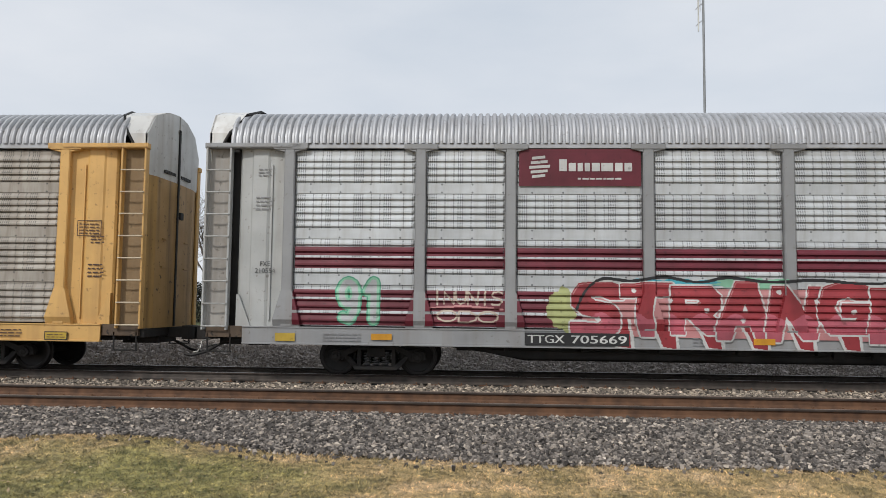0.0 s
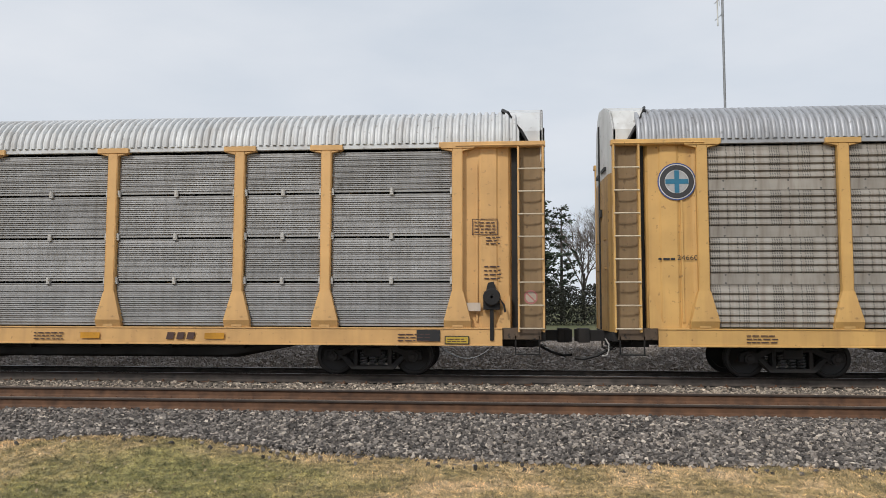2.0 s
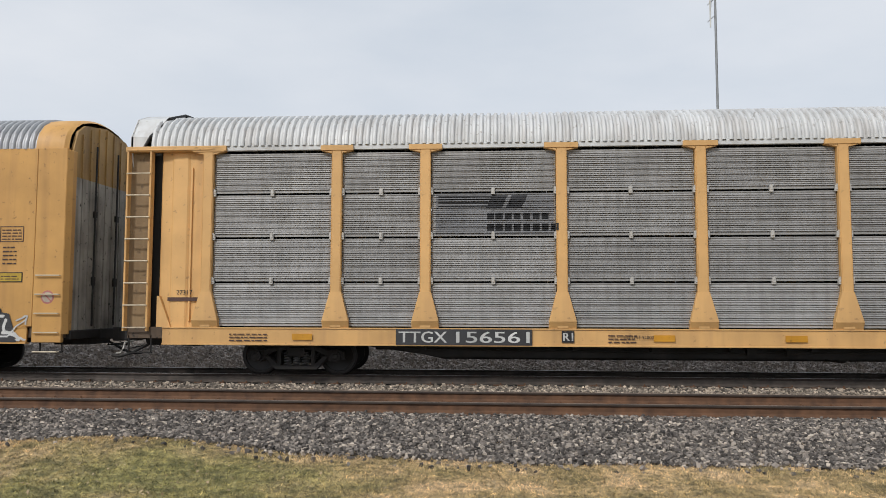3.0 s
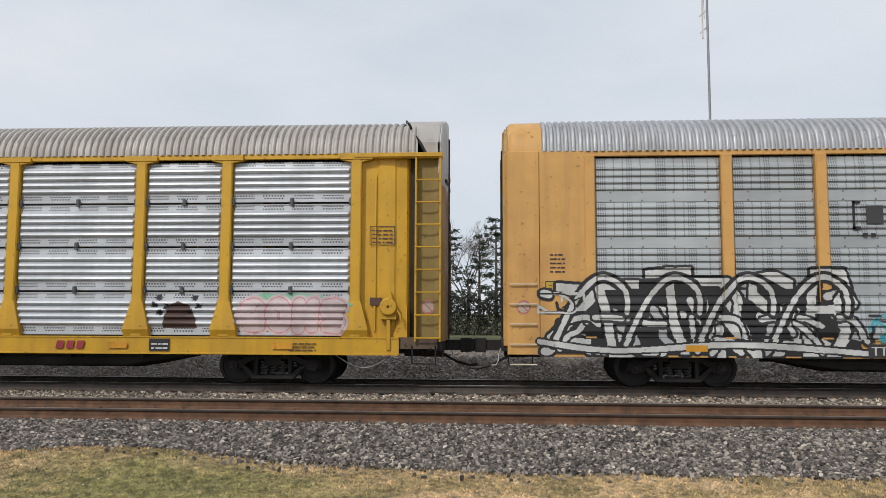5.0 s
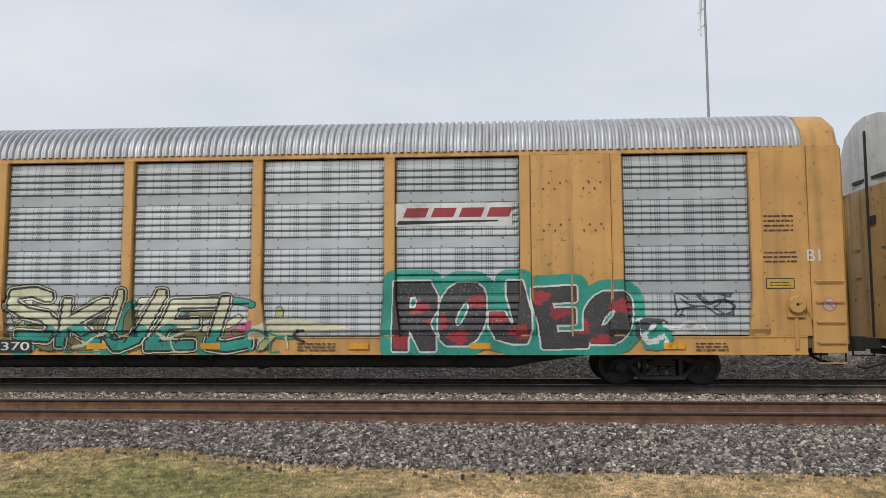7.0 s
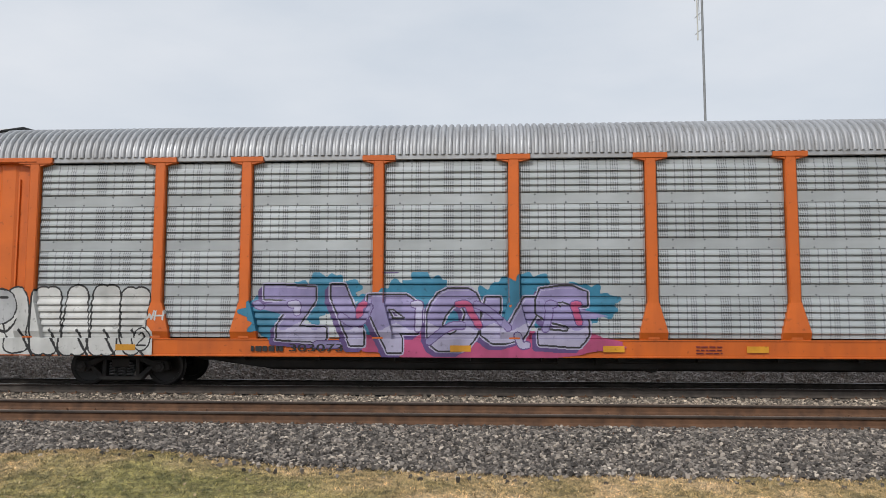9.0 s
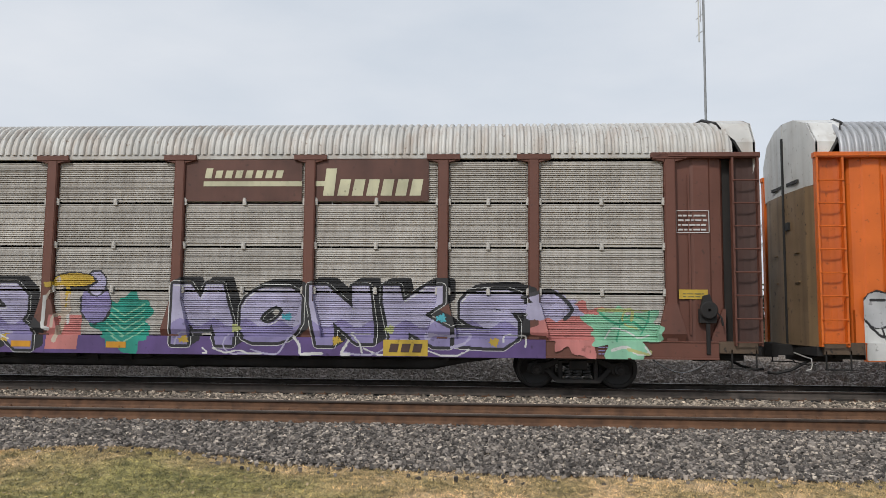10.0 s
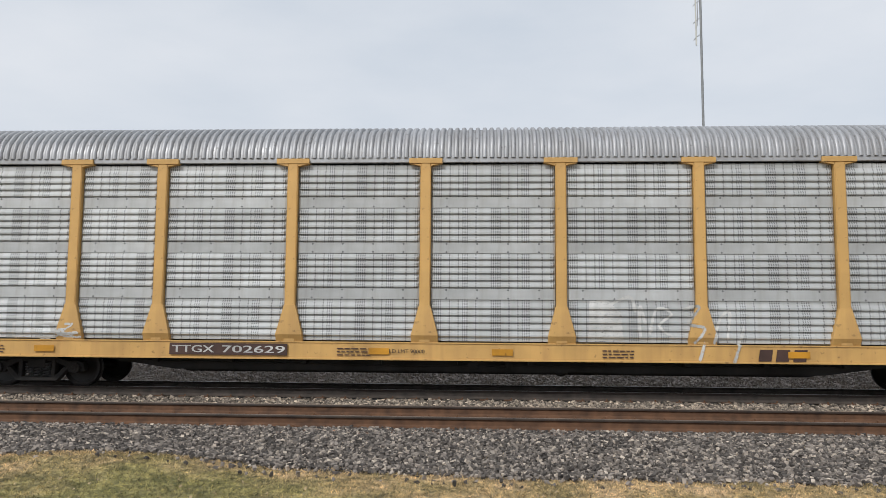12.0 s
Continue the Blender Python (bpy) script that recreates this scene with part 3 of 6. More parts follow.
def end_wall_geo(flush):
    """End doors below the roof line: ribbed and straight on flush cars, else two plain leaves that meet at an angle."""
    if flush:
        ys = [-1.36, -1.05, -1.0, -0.72, -0.68, -0.36, -0.32, -0.02, 0.02, 0.32, 0.36, 0.68, 0.72, 1.0, 1.05, 1.36]
        front = []
        for i in range(len(ys) - 1):
            x = 0.12 if i % 2 else 0.04
            front += [(x, ys[i]), (x, ys[i + 1])]
        return Geo().prism(front + [(x + 0.06, y) for x, y in front[::-1]], 0.98, 4.45, "z")
    g = Geo()
    for s in (-1, 1):
        g.prism([(0.05, s * 1.4), (-0.03, s * 1.05), (-0.07, s * 0.03), (0.0, s * 0.03), (0.05, s * 1.0), (0.12, s * 1.4)], 0.98, 4.4, "z")
        g.box(-0.08, -0.045, min(s * 0.5, s * 0.75), max(s * 0.5, s * 0.75), 2.35, 2.38).box(-0.08, -0.045, min(s * 0.5, s * 0.75), max(s * 0.5, s * 0.75), 3.0, 3.02)
    return g


def end_top_geo(flush):
    if flush:
        pts = [(-1.4, 4.45), (1.4, 4.45), (1.4, 5.1), (1.25, 5.5), (0.95, 5.7), (0, 5.84), (-0.95, 5.7), (-1.25, 5.5), (-1.4, 5.1)]
        g = Geo().prism(pts, 0.05, 0.12, "x")
        for y in (-1.05, -0.7, -0.34, 0.0, 0.34, 0.7, 1.05):
            g.box(0.02, 0.05, y - 0.025, y + 0.025, 4.45, 5.8 - 0.3 * y * y)
        return g
    g = Geo()
    for s in (-1, 1):
        rim = [(y, z) for y, z in HOOD_LINE if y * s > 0.01]
        rim = sorted(rim, key=lambda p: -abs(p[0]) + (0 if p[1] > 5.1 else -1))
        poly = [(s * 0.04, 4.4), (s * 1.4, 4.4)] + rim + [(s * 0.04, HOOD_LINE[len(HOOD_LINE) // 2][1])]
        at = [(-0.07 + 0.1 * abs(y) / 1.5, y, z) for y, z in poly]
        k = len(at)
        g.add(at + [(x + 0.05, y, z) for x, y, z in at], [tuple(range(k)), tuple(range(2 * k - 1, k - 1, -1))] + [(i, k + i, k + (i + 1) % k, (i + 1) % k) for i in range(k)])
    return g


def corner_panel_geo():
    """Dished sheet behind the ladder."""
    xs = [0.04, 0.08, 0.16, 0.3, 0.42, 0.5, 0.53]
    ys = [-1.46, -1.43, -1.41, -1.4, -1.41, -1.43, -1.46]
    return Geo().sheet([[(x, y, z) for z in (1.0, EAVE)] for x, y in zip(xs, ys)])


def stile_geo():
    return Geo().box(0.0, 0.045, -1.6, -1.43, 0.98, EAVE)


def rung_geo(w):
    return Geo().tube([(0, 0, 0), (0, -0.075, 0), (w, -0.075, 0), (w, 0, 0)], 0.016, 6)


def end_sheet_geo():
    xs = [0.69, 0.72, 0.76, 0.98, 1.02, 1.34, 1.4, 1.66, 1.76]
    ys = [-1.3, -1.36, -1.4, -1.42, -1.45, -1.46, -1.43, -1.43, -1.47]
    g = Geo().sheet([[(x, y, z) for z in (1.04, EAVE)] for x, y in zip(xs, ys)])
    g.box(1.42, 1.46, -1.47, -1.42, 1.2, 4.6)
    return g.prism([(0.73, 1.07), (1.05, 1.07), (0.78, 1.75), (0.73, 1.75)], -1.5, -1.4)


def end_bar_geo():
    return Geo().box(-0.03, 2.25, -1.6, -1.44, EAVE - 0.02, EAVE + 0.1).box(0.0, 1.9, -1.62, -1.6, EAVE, EAVE + 0.03)


def flush_end_geo():
    g = Geo().box(0.1, 0.78, -1.575, -1.46, 0.72, 5.06).box(0.79, 1.75, -1.565, -1.46, SILL_TOP, 5.06)
    return g.prism([(0.02, -1.45), (0.1, -1.575), (0.1, -1.4), (0.02, -1.3)], 0.9, 5.02, "z")


def sill_geo():
    c = [(-1.585, SILL_LOW), (-1.44, SILL_LOW), (-1.44, SILL_LOW + 0.03), (-1.52, SILL_LOW + 0.03), (-1.52, SILL_TOP - 0.025), (-1.44, SILL_TOP - 0.025), (-1.44, SILL_TOP), (-1.58, SILL_TOP), (-1.58, SILL_TOP - 0.025), (-1.56, SILL_TOP - 0.03), (-1.56, SILL_LOW + 0.035), (-1.585, SILL_LOW + 0.03)]
    return Geo().prism(c, 0.9, LONG - 0.9, "x")


def belly_geo(deep):
    g = Geo()
    for y in (-1.2, -0.35, 0.35, 1.2):
        low = deep if abs(y) < 1 else 0.44
        g.prism([(0.4, 0.95), (0.4, 0.72), (5.4, 0.66), (7.0, low), (LONG - 7.0, low), (LONG - 5.4, 0.66), (LONG - 0.4, 0.72), (LONG - 0.4, 0.95)], y - 0.06, y + 0.06)
    for i in range(10):
        x = 6.6 + i * (LONG - 13.2) / 9
        g.box(x - 0.06, x + 0.06, -1.42, 1.42, 0.6, 0.9)
    return g.box(0.2, LONG - 0.2, -1.46, 1.46, 0.93, 1.0)


def gear_geo():
    """Brake rigging, pipes and boxes slung under the deck."""
    g = Geo().tube([(6.2, -1.25, 0.62), (12, -1.3, 0.56), (21.5, -1.25, 0.62)], 0.018, 5).tube([(5.5, -0.9, 0.6), (22, -0.9, 0.6)], 0.03, 6)
    g.box(11.6, 12.3, -1.2, -0.7, 0.42, 0.72).box(13.4, 13.6, -1.35, -1.1, 0.52, 0.75).box(14.2, 14.36, -1.35, -1.1, 0.52, 0.75).box(16.9, 17.5, -1.0, -0.5, 0.45, 0.7)
    g.lathe([(0.0, 0), (0.17, 0.02), (0.2, 0.1), (0.2, 0.6), (0.17, 0.68), (0, 0.7)], (15.4, -1.2, 0.55), 14)
    return g


def coupler_geo():
    g = Geo().box(-0.4, 0.3, -0.14, 0.14, 0.74, 0.98).box(-0.62, -0.36, -0.19, 0.19, 0.7, 1.02).box(-0.68, -0.5, 0.02, 0.2, 0.72, 1.0)
    g.box(-0.02, 0.3, -1.4, 1.4, 0.78, 0.98).box(0.05, 0.9, -0.5, 0.5, 0.62, 0.8)
    g.tube([(0.1, -1.05, 0.62), (-0.05, -1.05, 0.58), (-0.1, -0.3, 0.6)], 0.018, 5)
    return g


def hose_geo():
    return Geo().tube([(0.3, -0.55, 0.72), (0.05, -0.6, 0.6), (-0.25, -0.6, 0.44), (-0.55, -0.58, 0.36), (-0.74, -0.55, 0.38)], 0.032, 7)


def stirrup_geo():
    g = Geo()
    for x in (0.12, 0.62):
        g.box(x - 0.015, x + 0.015, -1.5, -1.475, 0.52, 0.9)
    return g.box(0.1, 0.64, -1.54, -1.45, 0.5, 0.525)


def brake_geo():
    """Hand-brake gear: a casting with a wheel on its face and a chain-arm below."""
    g = Geo().box(0.95, 1.3, -1.62, -1.5, 1.45, 1.75).prism([(0.98, 1.75), (1.27, 1.75), (1.2, 2.02), (1.08, 2.05)], -1.62, -1.5)
    g.lathe([(0.03, 0), (0.17, 0.0), (0.19, 0.03), (0.17, 0.06), (0.03, 0.06)], (1.12, -1.7, 1.72), 18)
    g.tube([(1.0, -1.64, 1.75), (0.86, -1.66, 1.55), (0.84, -1.66, 1.4)], 0.025, 6)
    return g.box(1.08, 1.16, -1.6, -1.56, 0.8, 1.45)


def chain_geo():
    pts = [(0.95 + 1.3 * i / 12, -1.5, 0.8 - 0.32 * math.sin(math.pi * i / 12) - 0.12 * i / 12) for i in range(13)]
    return Geo().tube(pts, 0.014, 5)


def side_frame_geo():
    """Cast truck side: two pedestals, arched top, window for the springs."""
    g = Geo()
    g.prism([(-1.1, 0.36), (-1.06, 0.54), (-0.92, 0.59), (-0.72, 0.56), (-0.4, 0.68), (-0.4, 0.56), (-0.66, 0.44), (-0.72, 0.34), (-0.8, 0.3), (-0.8, 0.46), (-0.98, 0.46), (-0.98, 0.34)], -0.08, 0.08)
    g.prism([(1.1, 0.36), (1.06, 0.54), (0.92, 0.59), (0.72, 0.56), (0.4, 0.68), (0.4, 0.56), (0.66, 0.44), (0.72, 0.34), (0.8, 0.3), (0.8, 0.46), (0.98, 0.46), (0.98, 0.34)], -0.08, 0.08)
    g.box(-0.42, 0.42, -0.08, 0.08, 0.56, 0.69)
    g.prism([(-0.74, 0.42), (-0.62, 0.44), (-0.38, 0.22), (0.38, 0.22), (0.62, 0.44), (0.74, 0.42), (0.46, 0.13), (-0.46, 0.13)], -0.09, 0.09)
    for s in (-1, 1):
        g.box(s * 0.38 - 0.045, s * 0.38 + 0.045, -0.09, 0.09, 0.2, 0.62)
    return g


def coil_geo():
    g = Geo()
    turns, seg = 5, 12
    g.tube([(0.075 * math.cos(2 * math.pi * i / seg), 0.075 * math.sin(2 * math.pi * i / seg), 0.22 + 0.3 * i / (turns * seg)) for i in range(turns * seg + 1)], 0.02, 5)
    return g


def wheel_geo():
    prof = [(0.0, 0.1), (0.09, 0.1), (0.1, 0.03), (0.2, 0.035), (0.33, -0.005), (0.34, -0.03), (0.405, -0.035), (0.415, -0.03), (0.42, 0.055), (0.445, 0.075), (0.44, 0.1), (0.34, 0.105), (0.33, 0.07), (0.12, 0.12), (0.0, 0.13)]
    return prof


def wheelset_geo():
    g = Geo()
    for s in (-1, 1):
        g.lathe([(r, y if s < 0 else -y) for r, y in wheel_geo()], (0, s * 0.77, 0), 32)
        g.lathe([(0.0, s * 0.2), (0.06, s * 0.2), (0.075, s * 0.16), (0.075, 0.0)], (0, s * 0.9, 0), 14)
    return g.tube([(0, -0.9, 0), (0, 0.9, 0)], 0.075, 12)


def add_truck(car, x):
    truck = part("truck", shared(("truck",), lambda: Geo().box(-0.2, 0.2, -1.12, 1.12, 0.42, 0.62).box(-0.3, 0.3, -0.4, 0.4, 0.6, 0.74).box(-0.75, -0.68, -0.7, 0.7, 0.3, 0.42).box(0.68, 0.75, -0.7, 0.7, 0.3, 0.42), 0.015),
                 CAST, car, "grimy cast-steel truck", Matrix.Translation((x, 0, 0)))
    frame_me = shared(("side_frame",), side_frame_geo, 0.012)
    for s in (-1, 1):
        part("side_frame", frame_me, CAST, truck, at=Matrix.Translation((0, s * 1.0, 0)))
        for dx in (-0.2, 0.0, 0.2):
            part("spring", shared(("spring",), coil_geo, smooth=True), SPRING, truck, at=Matrix.Translation((dx, s * 1.02, 0)))
        for dx in (-0.89, 0.89):
            part("bearing", shared(("bearing",), lambda: Geo().lathe([(0, -0.11), (0.05, -0.11), (0.07, -0.09), (0.11, -0.08), (0.12, 0.05), (0, 0.05)], (0, 0, 0), 16)),
                 CAST, truck, at=pose(dx, s * 1.06, 0.42, 0, 0, 0 if s < 0 else 180))
    for dx in (-0.89, 0.89):
        WHEELSETS.append((part("wheelset", shared(("wheelset",), wheelset_geo, smooth=True), TREAD, truck, "dark worn steel wheels on an axle", Matrix.Translation((dx, 0, 0.42))), dx))


TURN = Matrix.Translation((LONG, 0, 0)) @ pose(0, 0, 0, 0, 0, 180)


def autorack(label, left, kind, sheet_mat, frame_mat, roof_mat, cap_mat, sill_mat=None, flush=False, end_mat=None, corner_mat=None, top_mat=None, door_mat=None, blank=(), brake=True, belly=0.34, recess_mat=None, rung_mat=None):
    """One closed car carrier. left: where its left end stands at the start. blank: bays with plain painted sheets."""
    car = thing("autorack_car", label, "rail car", Matrix.Translation((left, TRAIN_Y, 0)), "cars of the train")
    end_mat, corner_mat, sill_mat, top_mat = end_mat or frame_mat, corner_mat or frame_mat, sill_mat or frame_mat, top_mat or (END_BROWN if flush else CAP_WHITE)
    recess_mat = recess_mat or RECESS_TAN
    part("underframe", shared(("underframe", belly), lambda: belly_geo(belly)), GRIME, car, "black grimy underframe")
    part("brake_rigging", shared(("brake_rigging",), gear_geo), GRIME, car)
    lid = 0.852 if flush else 0.52
    part("roof", shared(("roof", flush), lambda: roof_geo(lid, LONG - lid), smooth=True), roof_mat, car, "corrugated metal roof")
    add_truck(car, 3.75)
    add_truck(car, LONG - 3.75)
    for turn in (Matrix.Identity(4), TURN):
        part("side_sill", shared(("side_sill",), sill_geo), sill_mat, car, at=turn)
        for x in (0.08, LONG - 0.9):
            part("sill_end", shared(("sill_end",), lambda: Geo().box(0, 0.82, -1.5, -1.4, 0.82, SILL_TOP), 0.008), SILL_GRIME, car, at=turn @ Matrix.Translation((x, 0, 0)))
        part("eave_rail", shared(("eave_rail",), lambda: Geo().box(0.55, LONG - 0.55, -1.545, -1.44, EAVE - 0.015, EAVE + 0.1), 0.01), frame_mat if flush or kind == "round" else roof_mat, car, at=turn)
        for i, x in enumerate(POSTS):
            part("post", shared(("post", not flush), lambda: post_geo(not flush), 0.008), frame_mat, car, at=turn @ Matrix.Translation((x, -SIDE, 0)))
            part("gusset", shared(("gusset", flush), lambda: gusset_geo(0.2 if flush else 0.29), 0.008), frame_mat, car, at=turn @ Matrix.Translation((x, -SIDE, 0)))
        for i in range(9):
            x0, w = POSTS[i] + 0.125, round(POSTS[i + 1] - POSTS[i] - 0.25, 3)
            if i in blank:
                part("plain_sheet", shared(("plain_sheet", w), lambda: Geo().box(0, w, -0.07, 0.02, 0, EAVE - SILL_TOP).box(w / 2 - 0.02, w / 2 + 0.02, -0.085, -0.07, 0, EAVE - SILL_TOP)), frame_mat, car,
                     at=turn @ Matrix.Translation((x0, -SIDE, SILL_TOP)))
                continue
            cuts = FINE_CUTS if kind == "fine" else OTHER_CUTS
            for j in range(4):
                gap = 0.0 if kind == "fine" else 0.045
                h = round(cuts[j + 1] - cuts[j] - gap, 3)
                part("side_sheet", shared(("side_sheet", kind, w, h), lambda: sheet_geo(kind, w, h)), sheet_mat, car, at=turn @ Matrix.Translation((x0, -SIDE, cuts[j] - (BAND if kind == "fine" and j == 0 else 0.0))))
                if kind != "fine" and j and turn is not TURN:
                    for cx in (0.0, w / 2, w):
                        part("clip", shared(("clip",), lambda: Geo().box(-0.04, 0.04, -0.065, 0, -0.07, 0.07).box(-0.025, 0.025, -0.075, -0.06, -0.03, 0.09), 0.006), CLIP if kind == "mesh" else SPRING, car,
                             at=turn @ Matrix.Translation((x0 + cx, -SIDE, cuts[j])))
    for turn in (Matrix.Identity(4), TURN, Matrix.Translation((LONG, 0, 0)) @ Matrix.Diagonal((-1, 1, 1, 1)), Matrix.Diagonal((1, -1, 1, 1))):
        right, near = turn.to_3x3()[0][0] < 0, turn.to_3x3()[1][1] > 0
        tag = ("m",) if turn.determinant() < 0 else ()
        flip = Matrix.Diagonal((1, -1, 1, 1)) if tag else Matrix.Identity(4)

        def mirrored(build, tag=tag):
            g = build()
            if tag:
                g.v = [(x, -y, z) for x, y, z in g.v]
            return g

        m = turn @ flip
        if flush:
            part("end_sheet", shared(("end_sheet", "flush", *tag), lambda: mirrored(flush_end_geo), 0.01), frame_mat, car, at=m)
            rungs, rx, rw, rz = 5, 0.16, 0.55, 0.52
        else:
            part("corner_panel", shared(("corner_panel", *tag), lambda: mirrored(corner_panel_geo)), recess_mat, car, "dusty dished sheet behind the ladder, on most cars coloured for shade", m)
            for x in (0.0, 0.525):
                part("ladder_stile", shared(("ladder_stile", *tag), lambda: mirrored(stile_geo), 0.008), corner_mat, car, at=m @ Matrix.Translation((x, 0, 0)))
            part("end_sheet", shared(("end_sheet", *tag), lambda: mirrored(end_sheet_geo)), end_mat, car, at=m)
            # black box stands in for the shade in the gap by the stile
            part("door_pocket", shared(("door_pocket", *tag), lambda: mirrored(lambda: Geo().box(0.3, 1.75, -1.3, -1.24, 1.0, EAVE))), BLACK, car, "black backing in place of the shade behind the end sheet", m)
            part("end_bar", shared(("end_bar", *tag), lambda: mirrored(end_bar_geo), 0.01), frame_mat, car, at=m)
            rungs, rx, rw, rz = 8, 0.02, 0.53, 1.06
        for k in range(rungs):
            part("ladder_rung", shared(("ladder_rung", rw, *tag), lambda: mirrored(lambda: rung_geo(rw))), rung_mat or corner_mat, car,
                 at=m @ Matrix.Translation((rx, (1.55 if tag else -1.55), rz + k * (0.42 if flush else 0.485))))
        part("stirrup", shared(("stirrup", *tag), lambda: mirrored(stirrup_geo)), GRIME, car, at=m)
        if brake and right and near:
            part("hand_brake", shared(("hand_brake", *tag), lambda: mirrored(brake_geo), 0.008), BRAKE_MAT.get(kind, frame_mat), car, at=m)
            part("brake_chain", shared(("brake_chain", *tag), lambda: mirrored(chain_geo)), SPRING, car, at=m)
    for turn in (Matrix.Identity(4), TURN):
        part("roof_cap", shared(("roof_cap", flush), lambda: roof_cap_geo(flush), smooth=flush), frame_mat if flush else cap_mat, car, at=turn)
        part("end_door", shared(("end_door", flush), lambda: end_wall_geo(flush)), door_mat or END_BROWN, car, at=turn)
        part("end_door_top", shared(("end_door_top", flush), lambda: end_top_geo(flush)), top_mat, car, at=turn)
        if not flush:
            part("roof_seal", shared(("roof_seal",), lambda: Geo().tube([(0.34 + 0.5 * (z - 5.04) / 0.9, y, z + 0.01) for y, z in HOOD_LINE], 0.032, 6), smooth=True), BLACK, car, "black rubber roof seal", turn)
        if flush:
            for y in (-0.5, 0.5):
                part("door_rod", shared(("door_rod",), lambda: Geo().tube([(0.0, 0, 1.05), (0.0, 0, 5.3)], 0.022, 6).box(-0.03, 0.03, -0.05, 0.05, 2.0, 2.2).box(-0.03, 0.03, -0.05, 0.05, 3.6, 3.75)), BLACK, car, "dark locking rod on the end door", turn @ Matrix.Translation((0, y, 0)))
        else:
            part("door_seal", shared(("door_seal",), lambda: Geo().box(-0.1, -0.03, -0.035, 0.035, 1.0, 5.7).box(-0.11, -0.05, -0.3, -0.12, 3.55, 3.72)), BLACK, car, "black rubber seal where the end doors meet", turn)
            part("height_stencil", shared(("height_stencil",), lambda: [g := Geo(), [g.box(-0.075, -0.015, s * 0.45 - 0.3 + 0.1 * k, s * 0.45 - 0.23 + 0.1 * k, 4.55, 4.62) for k in range(6) for s in (-1, 1)]][0]), INK, car, "row of dark unreadable stencil marks", turn)
        part("cut_lever", shared(("cut_lever",), lambda: Geo().tube([(-0.02, -0.2, 0.8), (-0.06, -0.9, 0.74), (-0.08, -1.25, 0.72), (-0.1, -1.32, 0.58), (-0.14, -1.34, 0.5), (-0.24, -1.34, 0.48)], 0.016, 6), smooth=True), CLIP, car, "pale bent uncoupling lever", turn)
        part("coupler", shared(("coupler",), coupler_geo, 0.01), CAST, car, "grimy knuckle coupler on the end sill", turn)
        part("brake_hose", shared(("brake_hose",), hose_geo, smooth=True), BLACK, car, "black rubber brake hose", turn)
    return car


YEL_PALE = paint("faded_yellow_paint", (0.75, 0.45, 0.15), (0.36, 0.19, 0.08), 0.5, 0.5)
YEL_WARM = paint("warm_yellow_paint", (0.8, 0.47, 0.18), (0.36, 0.2, 0.1), 0.38, 0.5)
YEL_UP = paint("strong_yellow_paint", (0.66, 0.37, 0.02), (0.28, 0.13, 0.03), 0.45, 0.45)
TAN = paint("orange_tan_paint", (0.7, 0.385, 0.115), (0.3, 0.15, 0.06), 0.5, 0.5)
TAN_DIRTY = paint("soiled_tan_paint", (0.6, 0.33, 0.1), (0.16, 0.09, 0.05), 0.6, 0.55)
ORANGE = paint("bright_orange_paint", (0.72, 0.15, 0.015), (0.34, 0.07, 0.02), 0.45, 0.42)
BROWN = paint("oxide_brown_paint", (0.15, 0.055, 0.036), (0.07, 0.035, 0.028), 0.5, 0.55)
GREY_FRAME = paint("grey_paint", (0.33, 0.335, 0.34), (0.22, 0.17, 0.13), 0.4, 0.5, 0.1)
GREY_PALE = paint("pale_grey_paint", (0.5, 0.51, 0.5), (0.3, 0.25, 0.2), 0.5, 0.5, 0.1)
DUST = paint("dusty_beige_paint", (0.45, 0.4, 0.33), (0.2, 0.13, 0.08), 0.5, 0.6)
END_BROWN = paint("dirty_end_paint", (0.26, 0.17, 0.09), (0.08, 0.05, 0.035), 0.7, 0.6)
END_RED = paint("sooty_oxide_paint", (0.065, 0.03, 0.026), (0.03, 0.018, 0.016), 0.6, 0.6)
# recess paints: dust plus the shade beside the ladder stiles, as darker colour
RECESS_TAN = paint("dusty_shaded_tan_recess", (0.3, 0.2, 0.1), (0.14, 0.085, 0.045), 0.5, 0.65)
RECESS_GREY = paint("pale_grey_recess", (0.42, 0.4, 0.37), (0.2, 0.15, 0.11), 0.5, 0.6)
RECESS_OLIVE = paint("dusty_shaded_olive_recess", (0.27, 0.19, 0.05), (0.14, 0.085, 0.03), 0.4, 0.65)
RECESS_RED = paint("shaded_brown_recess", (0.075, 0.035, 0.028), (0.035, 0.022, 0.018), 0.5, 0.65)
RUNG = paint("pale_rung", (0.72, 0.62, 0.46), (0.3, 0.2, 0.12), 0.3, 0.5)
END_YELLOW = paint("soiled_yellow_end", (0.5, 0.3, 0.1), (0.07, 0.04, 0.02), 0.75, 0.55)
END_STREAK = paint("peeling_streaked_end", (0.5, 0.47, 0.42), (0.035, 0.027, 0.022), 1.0, 0.65, 0.0, 0.25)
SILL_GRIME = paint("grimed_end_sill", (0.12, 0.08, 0.05), (0.03, 0.024, 0.02), 0.8, 0.7)
CLIP = paint("pale_clip_steel", (0.68, 0.66, 0.62), (0.2, 0.15, 0.1), 0.4, 0.5, 0.3)
BRAKE_MAT = {"mesh": CAST}
SHEET_LIGHT = steel_sheet("light_galvanised_sheet", (0.62, 0.645, 0.66), (0.42, 0.41, 0.39), 0.5)
